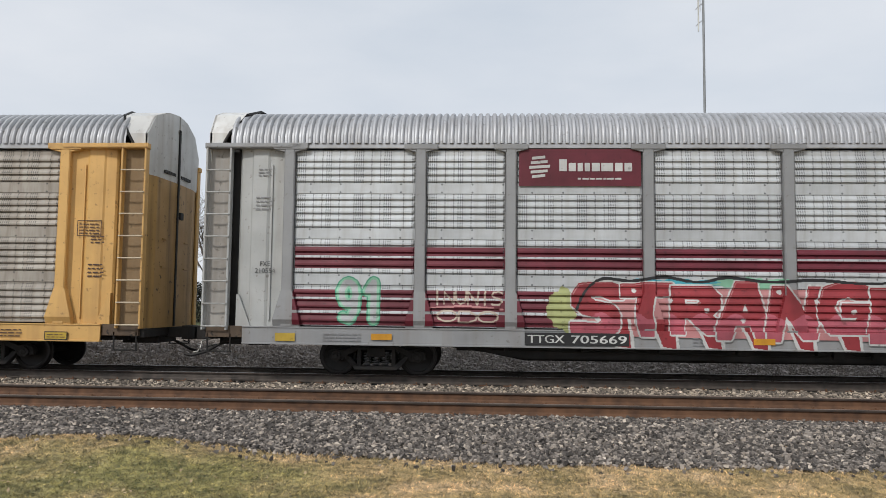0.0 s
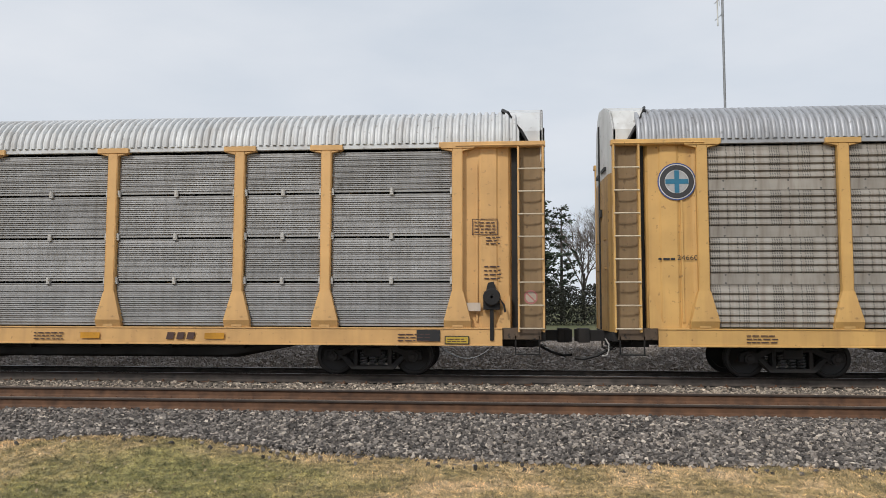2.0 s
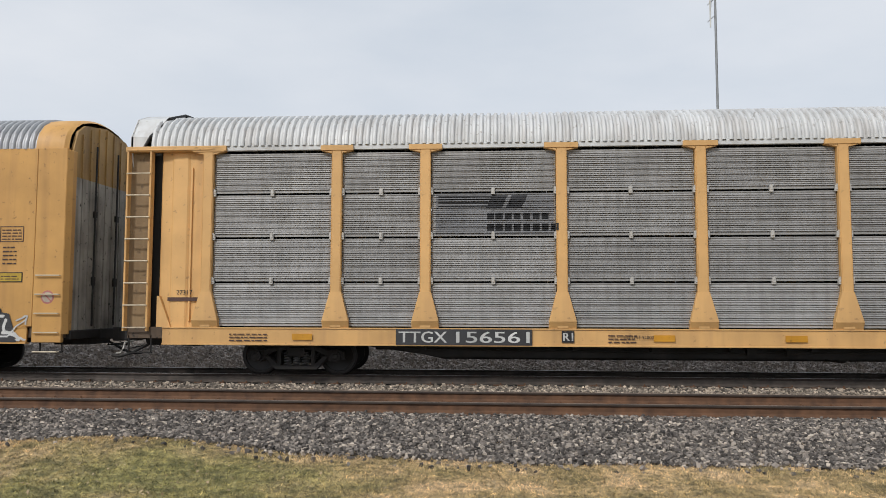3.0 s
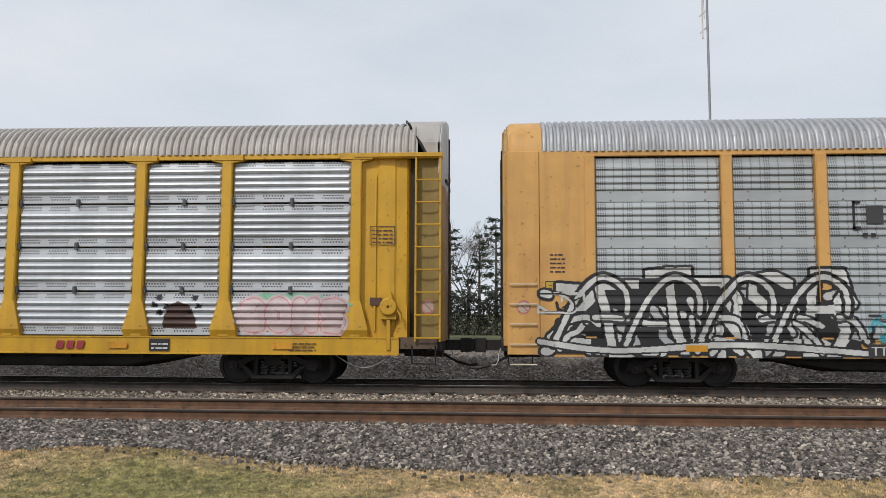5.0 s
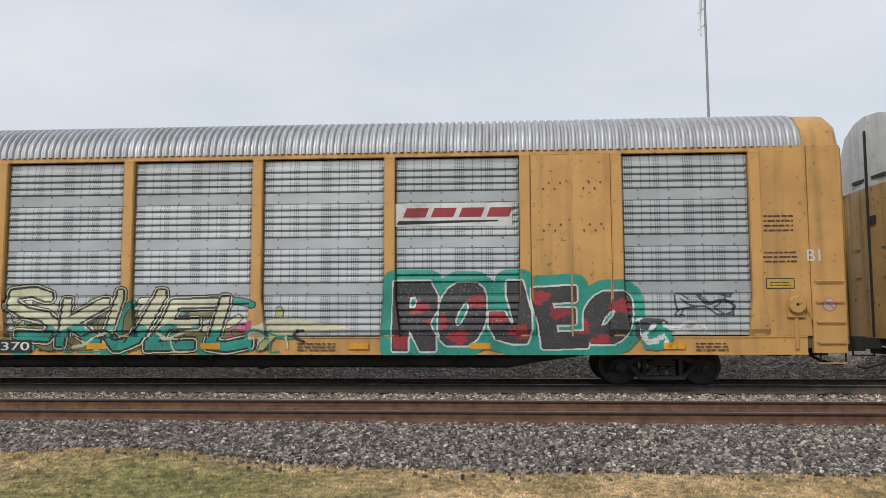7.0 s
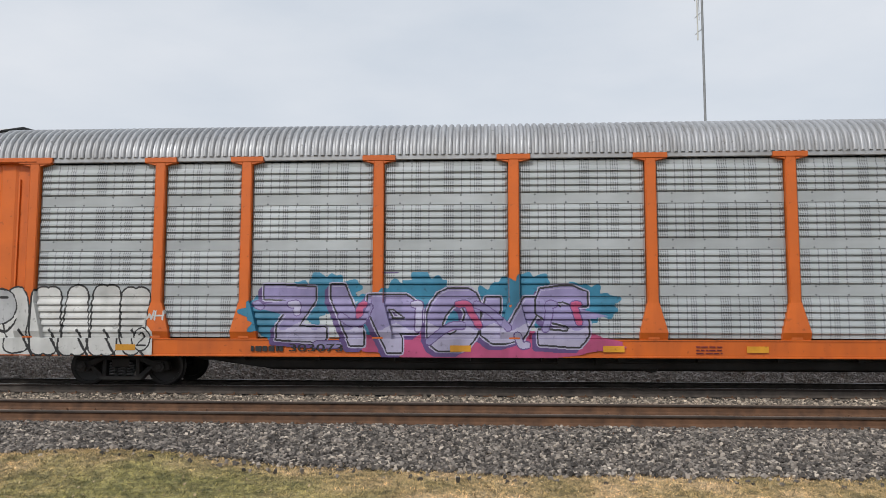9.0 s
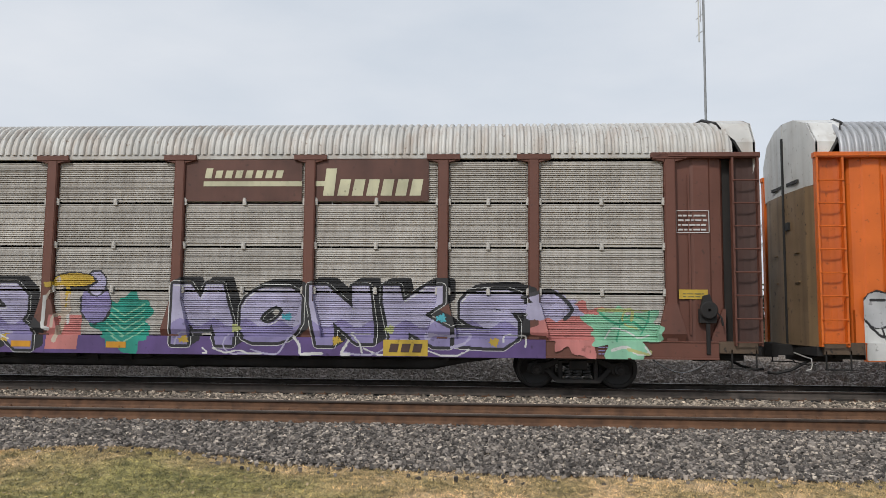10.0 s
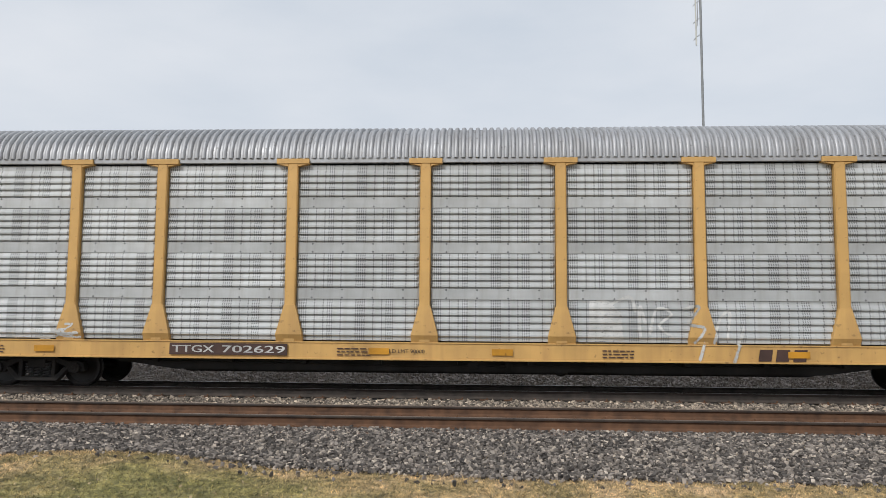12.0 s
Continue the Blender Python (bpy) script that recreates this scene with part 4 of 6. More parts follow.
SHEET_PALE = steel_sheet("pale_weathered_sheet", (0.6, 0.62, 0.625), (0.42, 0.41, 0.39), 0.5)
SHEET_DIRTY = steel_sheet("brown_grimed_sheet", (0.42, 0.385, 0.335), (0.25, 0.205, 0.165), 0.8)
SHEET_BLUE = steel_sheet("bluish_clean_sheet", (0.47, 0.5, 0.515), (0.45, 0.48, 0.5), 0.5)
SHEET_SILVER = steel_sheet("bright_zinc_sheet", (0.58, 0.605, 0.64), (0.43, 0.45, 0.475), 0.4, "round", 0.26, 0.45)
SHEET_MESH = steel_sheet("dull_grey_mesh_sheet", (0.45, 0.44, 0.43), (0.26, 0.25, 0.23), 0.5, "mesh", 0.2, 0.55)
SHEET_TAUPE = steel_sheet("taupe_mesh_sheet", (0.56, 0.53, 0.485), (0.36, 0.32, 0.28), 0.6, "mesh", 0.2, 0.55)

CARS = {
    "A": autorack("grey autorack with maroon bands and a red graffiti piece", -6.10, "fine", SHEET_LIGHT, GREY_FRAME, ROOF_GREY, CAP_WHITE, brake=False, corner_mat=GREY_PALE, recess_mat=RECESS_GREY, door_mat=GREY_PALE, end_mat=GREY_PALE),
    "B": autorack("yellow-framed autorack with grimy sheets and pale graffiti", -35.3, "fine", SHEET_DIRTY, YEL_PALE, ROOF_GREY, CAP_WHITE, brake=False, door_mat=END_YELLOW, rung_mat=RUNG),
    "C": autorack("yellow-framed autorack with four rows of grey mesh sheets", -64.6, "mesh", SHEET_MESH, YEL_WARM, ROOF_WHITE, ROOF_WHITE, door_mat=END_BROWN, rung_mat=RUNG),
    "D": autorack("flush-sided tan autorack with large black and white graffiti", -93.75, "fine", SHEET_BLUE, TAN, ROOF_GREY, TAN, flush=True, brake=False, door_mat=END_STREAK, top_mat=END_YELLOW, rung_mat=RUNG),
    "E": autorack("bright yellow autorack with shiny corrugated zinc sheets", -122.92, "round", SHEET_SILVER, YEL_UP, ROOF_TAN, ROOF_TAN, recess_mat=RECESS_OLIVE, door_mat=END_YELLOW),
    "F": autorack("flush-sided tan autorack with teal, red and green graffiti", -152.05, "fine", SHEET_BLUE, TAN_DIRTY, ROOF_GREY, TAN, flush=True, blank=(1, 7), door_mat=END_STREAK, top_mat=END_STREAK),
    "G": autorack("bright orange autorack with pale blue-grey sheets and graffiti", -181.1, "fine", SHEET_BLUE, ORANGE, ROOF_GREY, CAP_WHITE, brake=False, recess_mat=ORANGE),
    "H": autorack("brown autorack covered with purple graffiti", -210.13, "mesh", SHEET_TAUPE, BROWN, ROOF_RUST, ROOF_RUST, door_mat=END_RED, top_mat=CAP_WHITE, recess_mat=RECESS_RED),
    "I": autorack("faded yellow autorack with pale silver sheets", -239.35, "fine", SHEET_PALE, YEL_PALE, ROOF_GREY, CAP_WHITE, rung_mat=RUNG, door_mat=END_YELLOW),
}


# ---- markings and painted pieces ----
def flat_paint(name, color, rough=0.55):
    return paint(name, color, tuple(0.5 * v for v in color), 0.5, rough, 0.0, 0.2)


INKS = {k: flat_paint("spray_" + k, c) for k, c in {
    "white": (0.72, 0.72, 0.7), "black": (0.02, 0.02, 0.022), "red": (0.37, 0.035, 0.045), "azure": (0.03, 0.22, 0.36), "amber": (0.78, 0.36, 0.02), "maroon": (0.16, 0.015, 0.03), "mint": (0.3, 0.62, 0.42), "pink": (0.62, 0.27, 0.27), "green": (0.08, 0.4, 0.24),
    "lime": (0.5, 0.53, 0.22), "cream": (0.68, 0.66, 0.45), "blue": (0.05, 0.09, 0.3), "paleblue": (0.5, 0.6, 0.6), "teal": (0.02, 0.33, 0.25), "cyan": (0.08, 0.45, 0.55), "violet": (0.3, 0.26, 0.48), "lilac": (0.48, 0.45, 0.62),
    "purple": (0.12, 0.07, 0.22), "magenta": (0.5, 0.08, 0.2), "grey": (0.3, 0.3, 0.31), "beige": (0.6, 0.5, 0.4), "brown": (0.09, 0.045, 0.035), "olive": (0.2, 0.18, 0.06), "yellow": (0.62, 0.42, 0.05), "charcoal": (0.05, 0.05, 0.055), "salmon": (0.6, 0.22, 0.2),
    "oxide": (0.12, 0.045, 0.03), "palepink": (0.68, 0.55, 0.56), "rose": (0.55, 0.12, 0.16), "silver": (0.5, 0.51, 0.52)}.items()}


def text_mesh(string):
    cu = bpy.data.curves.new("lettering", "FONT")
    cu.body, cu.size, cu.resolution_u = string, 1.0, 3
    ob = bpy.data.objects.new("lettering", cu)
    me = bpy.data.meshes.new_from_object(ob)
    bpy.data.objects.remove(ob)
    bpy.data.curves.remove(cu)
    return me


def lettering(car, string, x, z, w, h, ink, y=-1.592, bold=0.0):
    """Painted letters that fill the field w by h from its lower left corner."""
    me = text_mesh(string)
    co = np.empty(len(me.vertices) * 3)
    me.vertices.foreach_get("co", co)
    co = co.reshape(-1, 3)
    lo, hi = co.min(0), co.max(0)
    u = (co[:, :2] - lo[:2]) / (hi[:2] - lo[:2])
    me.vertices.foreach_set("co", np.stack([u[:, 0] * w, np.zeros(len(u)), u[:, 1] * h], 1).ravel())
    me.update()
    part("lettering", me, INKS[ink], car, at=Matrix.Translation((x, y, z)))
    if bold:
        part("lettering", me, INKS[ink], car, at=Matrix.Translation((x + bold, y - 0.001, z)))


def field(car, name, x0, x1, z0, z1, ink, y=-1.588, label=""):
    """A thin painted field or plate."""
    part(name, Geo().box(x0, x1, y, y + 0.006, z0, z1).mesh(name), INKS[ink], car, label)


def bars(car, x, z, w, h, rows, ink, y=-1.589, seed=1):
    """Writing too small to read: rows of short bars."""
    rng = random.Random(seed)
    g = Geo()
    step = h / rows
    for r in range(rows):
        a = 0.0
        while a < w - 0.03:
            b = min(w, a + rng.uniform(0.05, 0.16))
            g.box(x + a, x + b, y, y + 0.004, z + r * step, z + r * step + step * 0.36)
            a = b + rng.uniform(0.015, 0.04)
    part("small_print", g.mesh("small_print"), INKS[ink], car)


def grown(mask, r, square=False):
    """The mask, wider by r cells all round, with a round or a square brush."""
    if r <= 0 or not mask.any():
        return mask
    js, is_ = np.nonzero(mask.any(1))[0], np.nonzero(mask.any(0))[0]
    j0, j1, i0, i1 = max(0, js[0] - r), min(mask.shape[0], js[-1] + r + 1), max(0, is_[0] - r), min(mask.shape[1], is_[-1] + r + 1)
    part_mask = mask[j0:j1, i0:i1]
    out = part_mask.copy()
    h = part_mask.shape[0]
    for dz in range(-r, r + 1):
        k = r if square else int((r * r - dz * dz) ** 0.5)
        c = np.cumsum(np.pad(part_mask, ((0, 0), (k + 1, k))).astype(np.int32), 1)
        row = (c[:, 2 * k + 1:] - c[:, :-2 * k - 1]) > 0
        a, b = max(0, dz), min(h, h + dz)
        out[a:b] |= row[a - dz:b - dz]
    full = np.zeros_like(mask)
    full[j0:j1, i0:i1] = out
    return full


def ring(cx, cz, rx, rz, a0=0, a1=360, n=14):
    return [(cx + rx * math.cos(radians(a0 + (a1 - a0) * i / n)), cz + rz * math.sin(radians(a0 + (a1 - a0) * i / n))) for i in range(n + 1)]


# sprayers' capitals: the middle lines of their strokes in a unit field
CAPITALS = {
    "A": [[(0, 0), (0.42, 1), (0.6, 1), (1, 0)], [(0.2, 0.33), (0.8, 0.33)]],
    "B": [[(0.05, 0), (0.05, 1), (0.7, 1), (0.9, 0.78), (0.65, 0.54), (1, 0.28), (0.75, 0), (0.05, 0)], [(0.05, 0.53), (0.65, 0.54)]],
    "D": [[(0.05, 0), (0.05, 1), (0.6, 1), (1, 0.6), (0.95, 0.25), (0.6, 0), (0.05, 0)]],
    "E": [[(1, 1), (0.05, 0.97), (0.1, 0.5), (0, 0), (1, 0.03)], [(0.1, 0.5), (0.8, 0.52)]],
    "G": [[(1, 0.86), (0.6, 1), (0.15, 0.85), (0, 0.45), (0.25, 0.05), (0.95, 0.05), (1, 0.45), (0.6, 0.45)]],
    "H": [[(0, 0), (0.08, 1)], [(0.95, 0), (1, 1)], [(0, 0.5), (1, 0.5)]],
    "I": [[(0.5, 0), (0.5, 1)]],
    "J": [[(0.85, 1), (0.85, 0.3), (0.6, 0), (0.1, 0.1), (0, 0.35)]],
    "K": [[(0.08, 0), (0.05, 1)], [(1, 1), (0.2, 0.5), (1, 0)]],
    "L": [[(0.15, 1), (0.1, 0.05), (0.5, 0), (1, 0.1)]],
    "M": [[(0, 0), (0.14, 1), (0.5, 0.35), (0.86, 1), (1, 0)]],
    "N": [[(0, 0), (0.06, 1), (0.9, 0.05), (1, 1)]],
    "O": [ring(0.5, 0.5, 0.5, 0.5)],
    "P": [[(0.1, 0), (0.08, 1), (0.75, 1), (1, 0.75), (0.75, 0.45), (0.1, 0.45)]],
    "Q": [ring(0.5, 0.6, 0.5, 0.4), [(0.6, 0.25), (0.3, 0), (1, 0.02)]],
    "R": [[(0.08, 0), (0.05, 1), (0.75, 1), (0.98, 0.75), (0.75, 0.5), (0.08, 0.48)], [(0.5, 0.48), (1, 0)]],
    "S": [[(1, 0.88), (0.65, 1), (0.15, 0.95), (0.02, 0.72), (0.3, 0.55), (0.8, 0.46), (1, 0.25), (0.75, 0.02), (0.05, 0.06)]],
    "T": [[(0, 0.96), (1, 1)], [(0.52, 1), (0.45, 0.35), (0.6, 0)]],
    "U": [[(0, 1), (0.05, 0.25), (0.4, 0), (0.8, 0.15), (1, 1)]],
    "V": [[(0, 1), (0.5, 0), (1, 1)]],
    "W": [[(0, 1), (0.25, 0), (0.5, 0.6), (0.75, 0), (1, 1)]],
    "X": [[(0, 0), (1, 1)], [(0, 1), (1, 0)]],
    "Z": [[(0, 1), (1, 0.95), (0.05, 0.05), (1, 0)]],
    "1": [[(0.2, 0.75), (0.6, 1), (0.6, 0)]],
    "2": [[(0.05, 0.78), (0.3, 1), (0.8, 0.95), (0.9, 0.65), (0.05, 0.02), (1, 0)]],
    "9": [ring(0.48, 0.7, 0.46, 0.3), [(0.94, 0.7), (0.85, 0.25), (0.5, 0), (0.1, 0.06)]],
}


CELL = 0.0125


class Mural:
    """Spray paint laid over sheets, posts and sill of a car's near side, following their relief."""

    def __init__(self, car, kind, x0, x1, z0=SILL_LOW - 0.005, z1=2.75, flush=False, blank=(), seed=1):
        self.car, self.kind, self.x0, self.x1, self.z0, self.z1, self.flush, self.blank = car, kind, x0, x1, z0, z1, flush, blank
        self.img = np.zeros((int((z1 - z0) / CELL) + 1, int((x1 - x0) / CELL) + 1), np.int16)
        self.inks = []
        self.rng = np.random.default_rng(seed)
        self.Z, self.X = np.mgrid[0:self.img.shape[0], 0:self.img.shape[1]] * CELL
        self.X, self.Z = self.X + x0, self.Z + z0

    def lay(self, mask, ink):
        if ink is None:
            self.img[mask] = 0
            return
        if ink not in self.inks:
            self.inks.append(ink)
        self.img[mask] = self.inks.index(ink) + 1

    def line_mask(self, p):
        """Cells that a broken line passes."""
        m = np.zeros(self.img.shape, bool)
        for a, b in zip(p[:-1], p[1:]):
            t = np.linspace(0, 1, max(2, int(np.hypot(*(b - a)) / CELL * 1.5)))[:, None]
            q = a + (b - a) * t
            i, j = ((q[:, 0] - self.x0) / CELL).astype(int), ((q[:, 1] - self.z0) / CELL).astype(int)
            ok = (i >= 0) & (i < m.shape[1]) & (j >= 0) & (j < m.shape[0])
            m[j[ok], i[ok]] = True
        return m

    def letters(self, string, x0, x1, z0, z1, fill, fat=0.05, line=None, edge=None, halo=None, shade=None, swing=0.5, slant=0.15, shine=None, under=None, lap=0.04, square=False):
        """Letters of half width fat: fill, then (ink, width) of the outline, of a second line round it and of a cloud; shade: ink, dx, dz of a block shadow."""
        masks = []
        step = (x1 - x0) / len(string)
        gap = line[1] if line else 0.0
        for k, ch in enumerate(string):
            up, dn, sl = self.rng.uniform(-0.12, 0.1) * swing, self.rng.uniform(-0.08, 0.12) * swing, slant * self.rng.uniform(-1, 1)
            h = z1 - z0
            w = max(0.2 * step, step * (1 + lap) - 2 * fat - gap)
            m = np.zeros(self.img.shape, bool)
            for strand in CAPITALS[ch]:
                v = np.array(strand)
                zz = z0 + fat + dn * h + v[:, 1] * (h * (1 + up - dn) - 2 * fat)
                xx = x0 + step * (k + 0.5) + (v[:, 0] - 0.5) * w + sl * (v[:, 1] - 0.5) * 0.5 * h
                m |= self.line_mask(np.stack([xx, zz], 1))
            masks.append(grown(m, max(1, int(fat / CELL)), square))
        both = np.logical_or.reduce(masks)
        lw, ew = int(line[1] / CELL) if line else 0, int(edge[1] / CELL) if edge else 0
        if halo:
            self.lay(grown(both, lw + ew + int(halo[1] / CELL)), halo[0])
        if shade:
            body = grown(both, lw)
            for s in np.linspace(0, 1, 8):
                self.lay(np.roll(np.roll(body, int(s * shade[1] / CELL), 1), int(s * shade[2] / CELL), 0), shade[0])
        if edge:
            self.lay(grown(both, lw + ew), edge[0])
        for m in masks:
            if line:
                self.lay(grown(m, lw), line[0])
            self.lay(m, fill)
            if under:
                self.lay(m & (self.Z < z0 + (z1 - z0) * (0.38 + 0.06 * np.sin(9 * self.X))), under)
            if shine:
                core = ~grown(~m, 2)
                self.lay(m & ~np.roll(np.roll(m, 2, 1), -3, 0) & core, shine)

    def blob(self, x, z, rx, rz, ink, rough=0.12):
        i0, i1 = max(0, int((x - 1.5 * rx - self.x0) / CELL)), max(0, int((x + 1.5 * rx - self.x0) / CELL))
        X, Z = self.X[:, i0:i1], self.Z[:, i0:i1]
        a = np.arctan2((Z - z) / rz, (X - x) / rx)
        d = np.hypot((X - x) / rx, (Z - z) / rz)
        ph = self.rng.uniform(0, 6, 3)
        full = np.zeros(self.img.shape, bool)
        full[:, i0:i1] = (d < 1 + rough * (np.sin(3 * a + ph[0]) * 0.6 + np.sin(7 * a + ph[1]) * 0.5 + np.sin(13 * a + ph[2]) * 0.35))
        self.lay(full, ink)

    def stroke(self, pts, r, ink):
        """A brush line along smooth points."""
        pts = np.array(pts, float)
        dense = []
        for k in range(len(pts) - 1):
            p0, p1, p2, p3 = pts[max(k - 1, 0)], pts[k], pts[k + 1], pts[min(k + 2, len(pts) - 1)]
            for t in np.linspace(0, 1, max(4, int(np.hypot(*(p2 - p1)) / CELL * 1.2)), endpoint=False):
                dense.append(0.5 * (2 * p1 + (p2 - p0) * t + (2 * p0 - 5 * p1 + 4 * p2 - p3) * t * t + (3 * p1 - p0 - 3 * p2 + p3) * t ** 3))
        ij = np.array([(int((z - self.z0) / CELL), int((x - self.x0) / CELL)) for x, z in dense])
        k = max(1, round(r / CELL))
        (j0, i0), (j1, i1) = np.maximum(ij.min(0) - k - 1, 0), np.minimum(ij.max(0) + k + 2, self.img.shape)
        if j1 <= j0 or i1 <= i0:
            return
        m = np.zeros((j1 - j0, i1 - i0), bool)
        ok = (ij[:, 0] >= j0) & (ij[:, 0] < j1) & (ij[:, 1] >= i0) & (ij[:, 1] < i1)
        m[ij[ok, 0] - j0, ij[ok, 1] - i0] = True
        full = np.zeros(self.img.shape, bool)
        full[j0:j1, i0:i1] = grown(m, k)
        self.lay(full, ink)

    def poly(self, pts, ink):
        m = np.zeros(self.img.shape, bool)
        k = len(pts)
        for i in range(k):
            (xa, za), (xb, zb) = pts[i], pts[(i + 1) % k]
            if za != zb:
                m ^= ((self.Z >= za) != (self.Z >= zb)) & (self.X < xa + (self.Z - za) / (zb - za) * (xb - xa))
        self.lay(m, ink)

    def wild(self, x0, x1, z0, z1, count, r, inks):
        """Loops and arrows of a wild-style piece."""
        for k in range(count):
            x, z = self.rng.uniform(x0, x1), self.rng.uniform(z0, z1)
            a, n = self.rng.uniform(0, 6.28), 5
            pts = []
            for _ in range(n):
                pts.append((x, z))
                a += self.rng.uniform(-1.3, 1.3)
                x, z = min(x1, max(x0, x + 0.3 * math.cos(a))), min(z1, max(z0, z + 0.24 * math.sin(a)))
            self.stroke(pts, r * self.rng.uniform(0.7, 1.3), inks[k % len(inks)])

    def ribbons(self, x0, x1, z0, z1, count, r, fill, line, rim=0.028):
        """Outlined bands that bend over one another."""
        for k in range(count):
            x, z = x0 + (x1 - x0) * (k + self.rng.uniform(0, 1)) / count, self.rng.uniform(z0, z1)
            a = self.rng.choice([1.3, -1.3, 0.3, 2.6]) + self.rng.uniform(-0.3, 0.3)
            pts = []
            for _ in range(4):
                pts.append((x, z))
                a += self.rng.uniform(-0.8, 0.8)
                x, z = min(x1, max(x0, x + 0.26 * math.cos(a))), min(z1, max(z0, z + 0.34 * math.sin(a)))
            self.stroke(pts, r + rim, line)
            self.stroke(pts, r, fill if isinstance(fill, str) else fill[k % len(fill)])

    def spatter(self, amount, seed=3):
        """Thin, worn paint: drops some cells."""
        rng = np.random.default_rng(seed)
        self.img[rng.random(self.img.shape) < amount] = 0

    def relief(self, X, Z):
        """How far the car's side stands out at each place, and where there is no surface."""
        cuts = FINE_CUTS if self.kind == "fine" else OTHER_CUTS
        gap = 0.0 if self.kind == "fine" else 0.045
        out, none = np.full(X.shape, SIDE), np.zeros(X.shape, bool)
        for j in range(4):
            h = cuts[j + 1] - cuts[j] - gap
            p = sheet_profile(self.kind, round(h, 3))
            zz = np.array([q[1] for q in p]) + np.arange(len(p)) * 1e-6
            inside = (Z >= cuts[j]) & (Z <= cuts[j] + h + 1e-6)
            out = np.where(inside, SIDE + np.interp(Z - cuts[j], zz, [q[0] for q in p]), out)
            none |= (Z > cuts[j] + h + 1e-6) & (Z < cuts[j + 1] - 1e-6) & (j < 3)
        near = np.min(np.abs(X[..., None] - np.array(POSTS)), -1)
        for b in self.blank:
            out = np.where((X > POSTS[b]) & (X < POSTS[b + 1]), SIDE + 0.075, out)
        none &= near > 0.12
        out = np.where((near > 0.118) & (near < 0.15), SIDE + 0.012, out)
        out = np.where(near <= 0.118, SIDE + 0.122, out)
        wide = 0.2 if self.flush else 0.29
        foot = np.where(Z < SILL_TOP + 0.16, wide, wide + (0.125 - wide) * (Z - SILL_TOP - 0.16) / (1.84 - SILL_TOP - 0.16))
        lap = (near <= foot + 0.012) & (Z < 1.84) & (Z > SILL_TOP)
        end = np.minimum(X, LONG - X)
        out = np.where((end < 1.735) & (near > 0.118), 1.577 if self.flush else 1.505, out)
        out = np.where((end < 0.6) & (not self.flush), 1.55, out)
        out = np.where(lap, SIDE + 0.003 + np.interp(Z, [SILL_TOP, SILL_TOP + 0.15, 1.84], [0.085, 0.15, 0.12]), out)
        none &= end > 1.76
        out = np.where((Z <= SILL_TOP + 0.002) & ((end > 0.9) | self.flush), 1.5875, out)
        none |= (Z < SILL_TOP) & (end < 0.9) & (not self.flush)
        return out + 0.0045, none

    def build(self, label, splits=(), apart=()):
        """splits: (x, label) of further pieces from there on; apart: (ink, name, label) that is a part of its own."""
        cuts = FINE_CUTS if self.kind == "fine" else OTHER_CUTS
        gap = 0.0 if self.kind == "fine" else 0.045
        zs = {round(SILL_TOP, 4), round(SILL_TOP + 0.004, 4)}
        for j in range(4):
            h = cuts[j + 1] - cuts[j] - gap
            zs |= {round(cuts[j] + q[1], 4) for q in sheet_profile(self.kind, round(h, 3))}
        zs = sorted(z for z in zs | {self.z0, self.z1} if self.z0 <= z <= self.z1)
        zs = np.array([a + (b - a) * i / max(1, math.ceil((b - a) / 0.0135)) for a, b in zip(zs, zs[1:]) for i in range(max(1, math.ceil((b - a) / 0.0135)))] + [zs[-1]])
        xs = list(np.arange(self.x0, self.x1, 0.0135)) + [p + s * d for p in POSTS for s in (-1, 1) for d in (0.1185, 0.1205)]
        xs = np.array(sorted(x for x in xs if self.x0 <= x <= self.x1))
        X, Z = np.meshgrid(xs, zs)
        out, none = self.relief(X, Z)
        cx, cz = (X[:-1, :-1] + X[1:, 1:]) / 2, (Z[:-1, :-1] + Z[1:, 1:]) / 2
        i = np.clip(((cx - self.x0) / CELL).astype(int), 0, self.img.shape[1] - 1)
        j = np.clip(((cz - self.z0) / CELL).astype(int), 0, self.img.shape[0] - 1)
        ink = self.img[j, i]
        none_cell = self.relief(cx, cz)[1]
        use = (ink > 0) & ~none_cell
        nx = X.shape[1]
        jobs = []
        for one, name, words in apart:
            jobs.append((use & (ink == self.inks.index(one) + 1), name, words))
            use = use & (ink != self.inks.index(one) + 1)
        bounds = [(self.x0, label), *splits, (self.x1 + 1, "")]
        for (xa, words), (xb, _) in zip(bounds, bounds[1:]):
            jobs.append((use & (cx >= xa) & (cx < xb), "graffiti", words))
        for cells, name, words in jobs:
            r, c = np.nonzero(cells)
            if not len(r):
                continue
            base = r * nx + c
            quads = np.stack([base, base + 1, base + nx + 1, base + nx], 1)
            used, inverse = np.unique(quads, return_inverse=True)
            verts = np.stack([X.ravel()[used], -out.ravel()[used], Z.ravel()[used]], 1)
            me = bpy.data.meshes.new(name)
            me.from_pydata(verts.tolist(), [], inverse.reshape(-1, 4).tolist())
            for one in self.inks:
                me.materials.append(INKS[one])
            me.polygons.foreach_set("material_index", (ink[cells] - 1).astype(np.int32))
            ob = new(name, me)
            ob.parent = self.car
            tagged(ob, words)


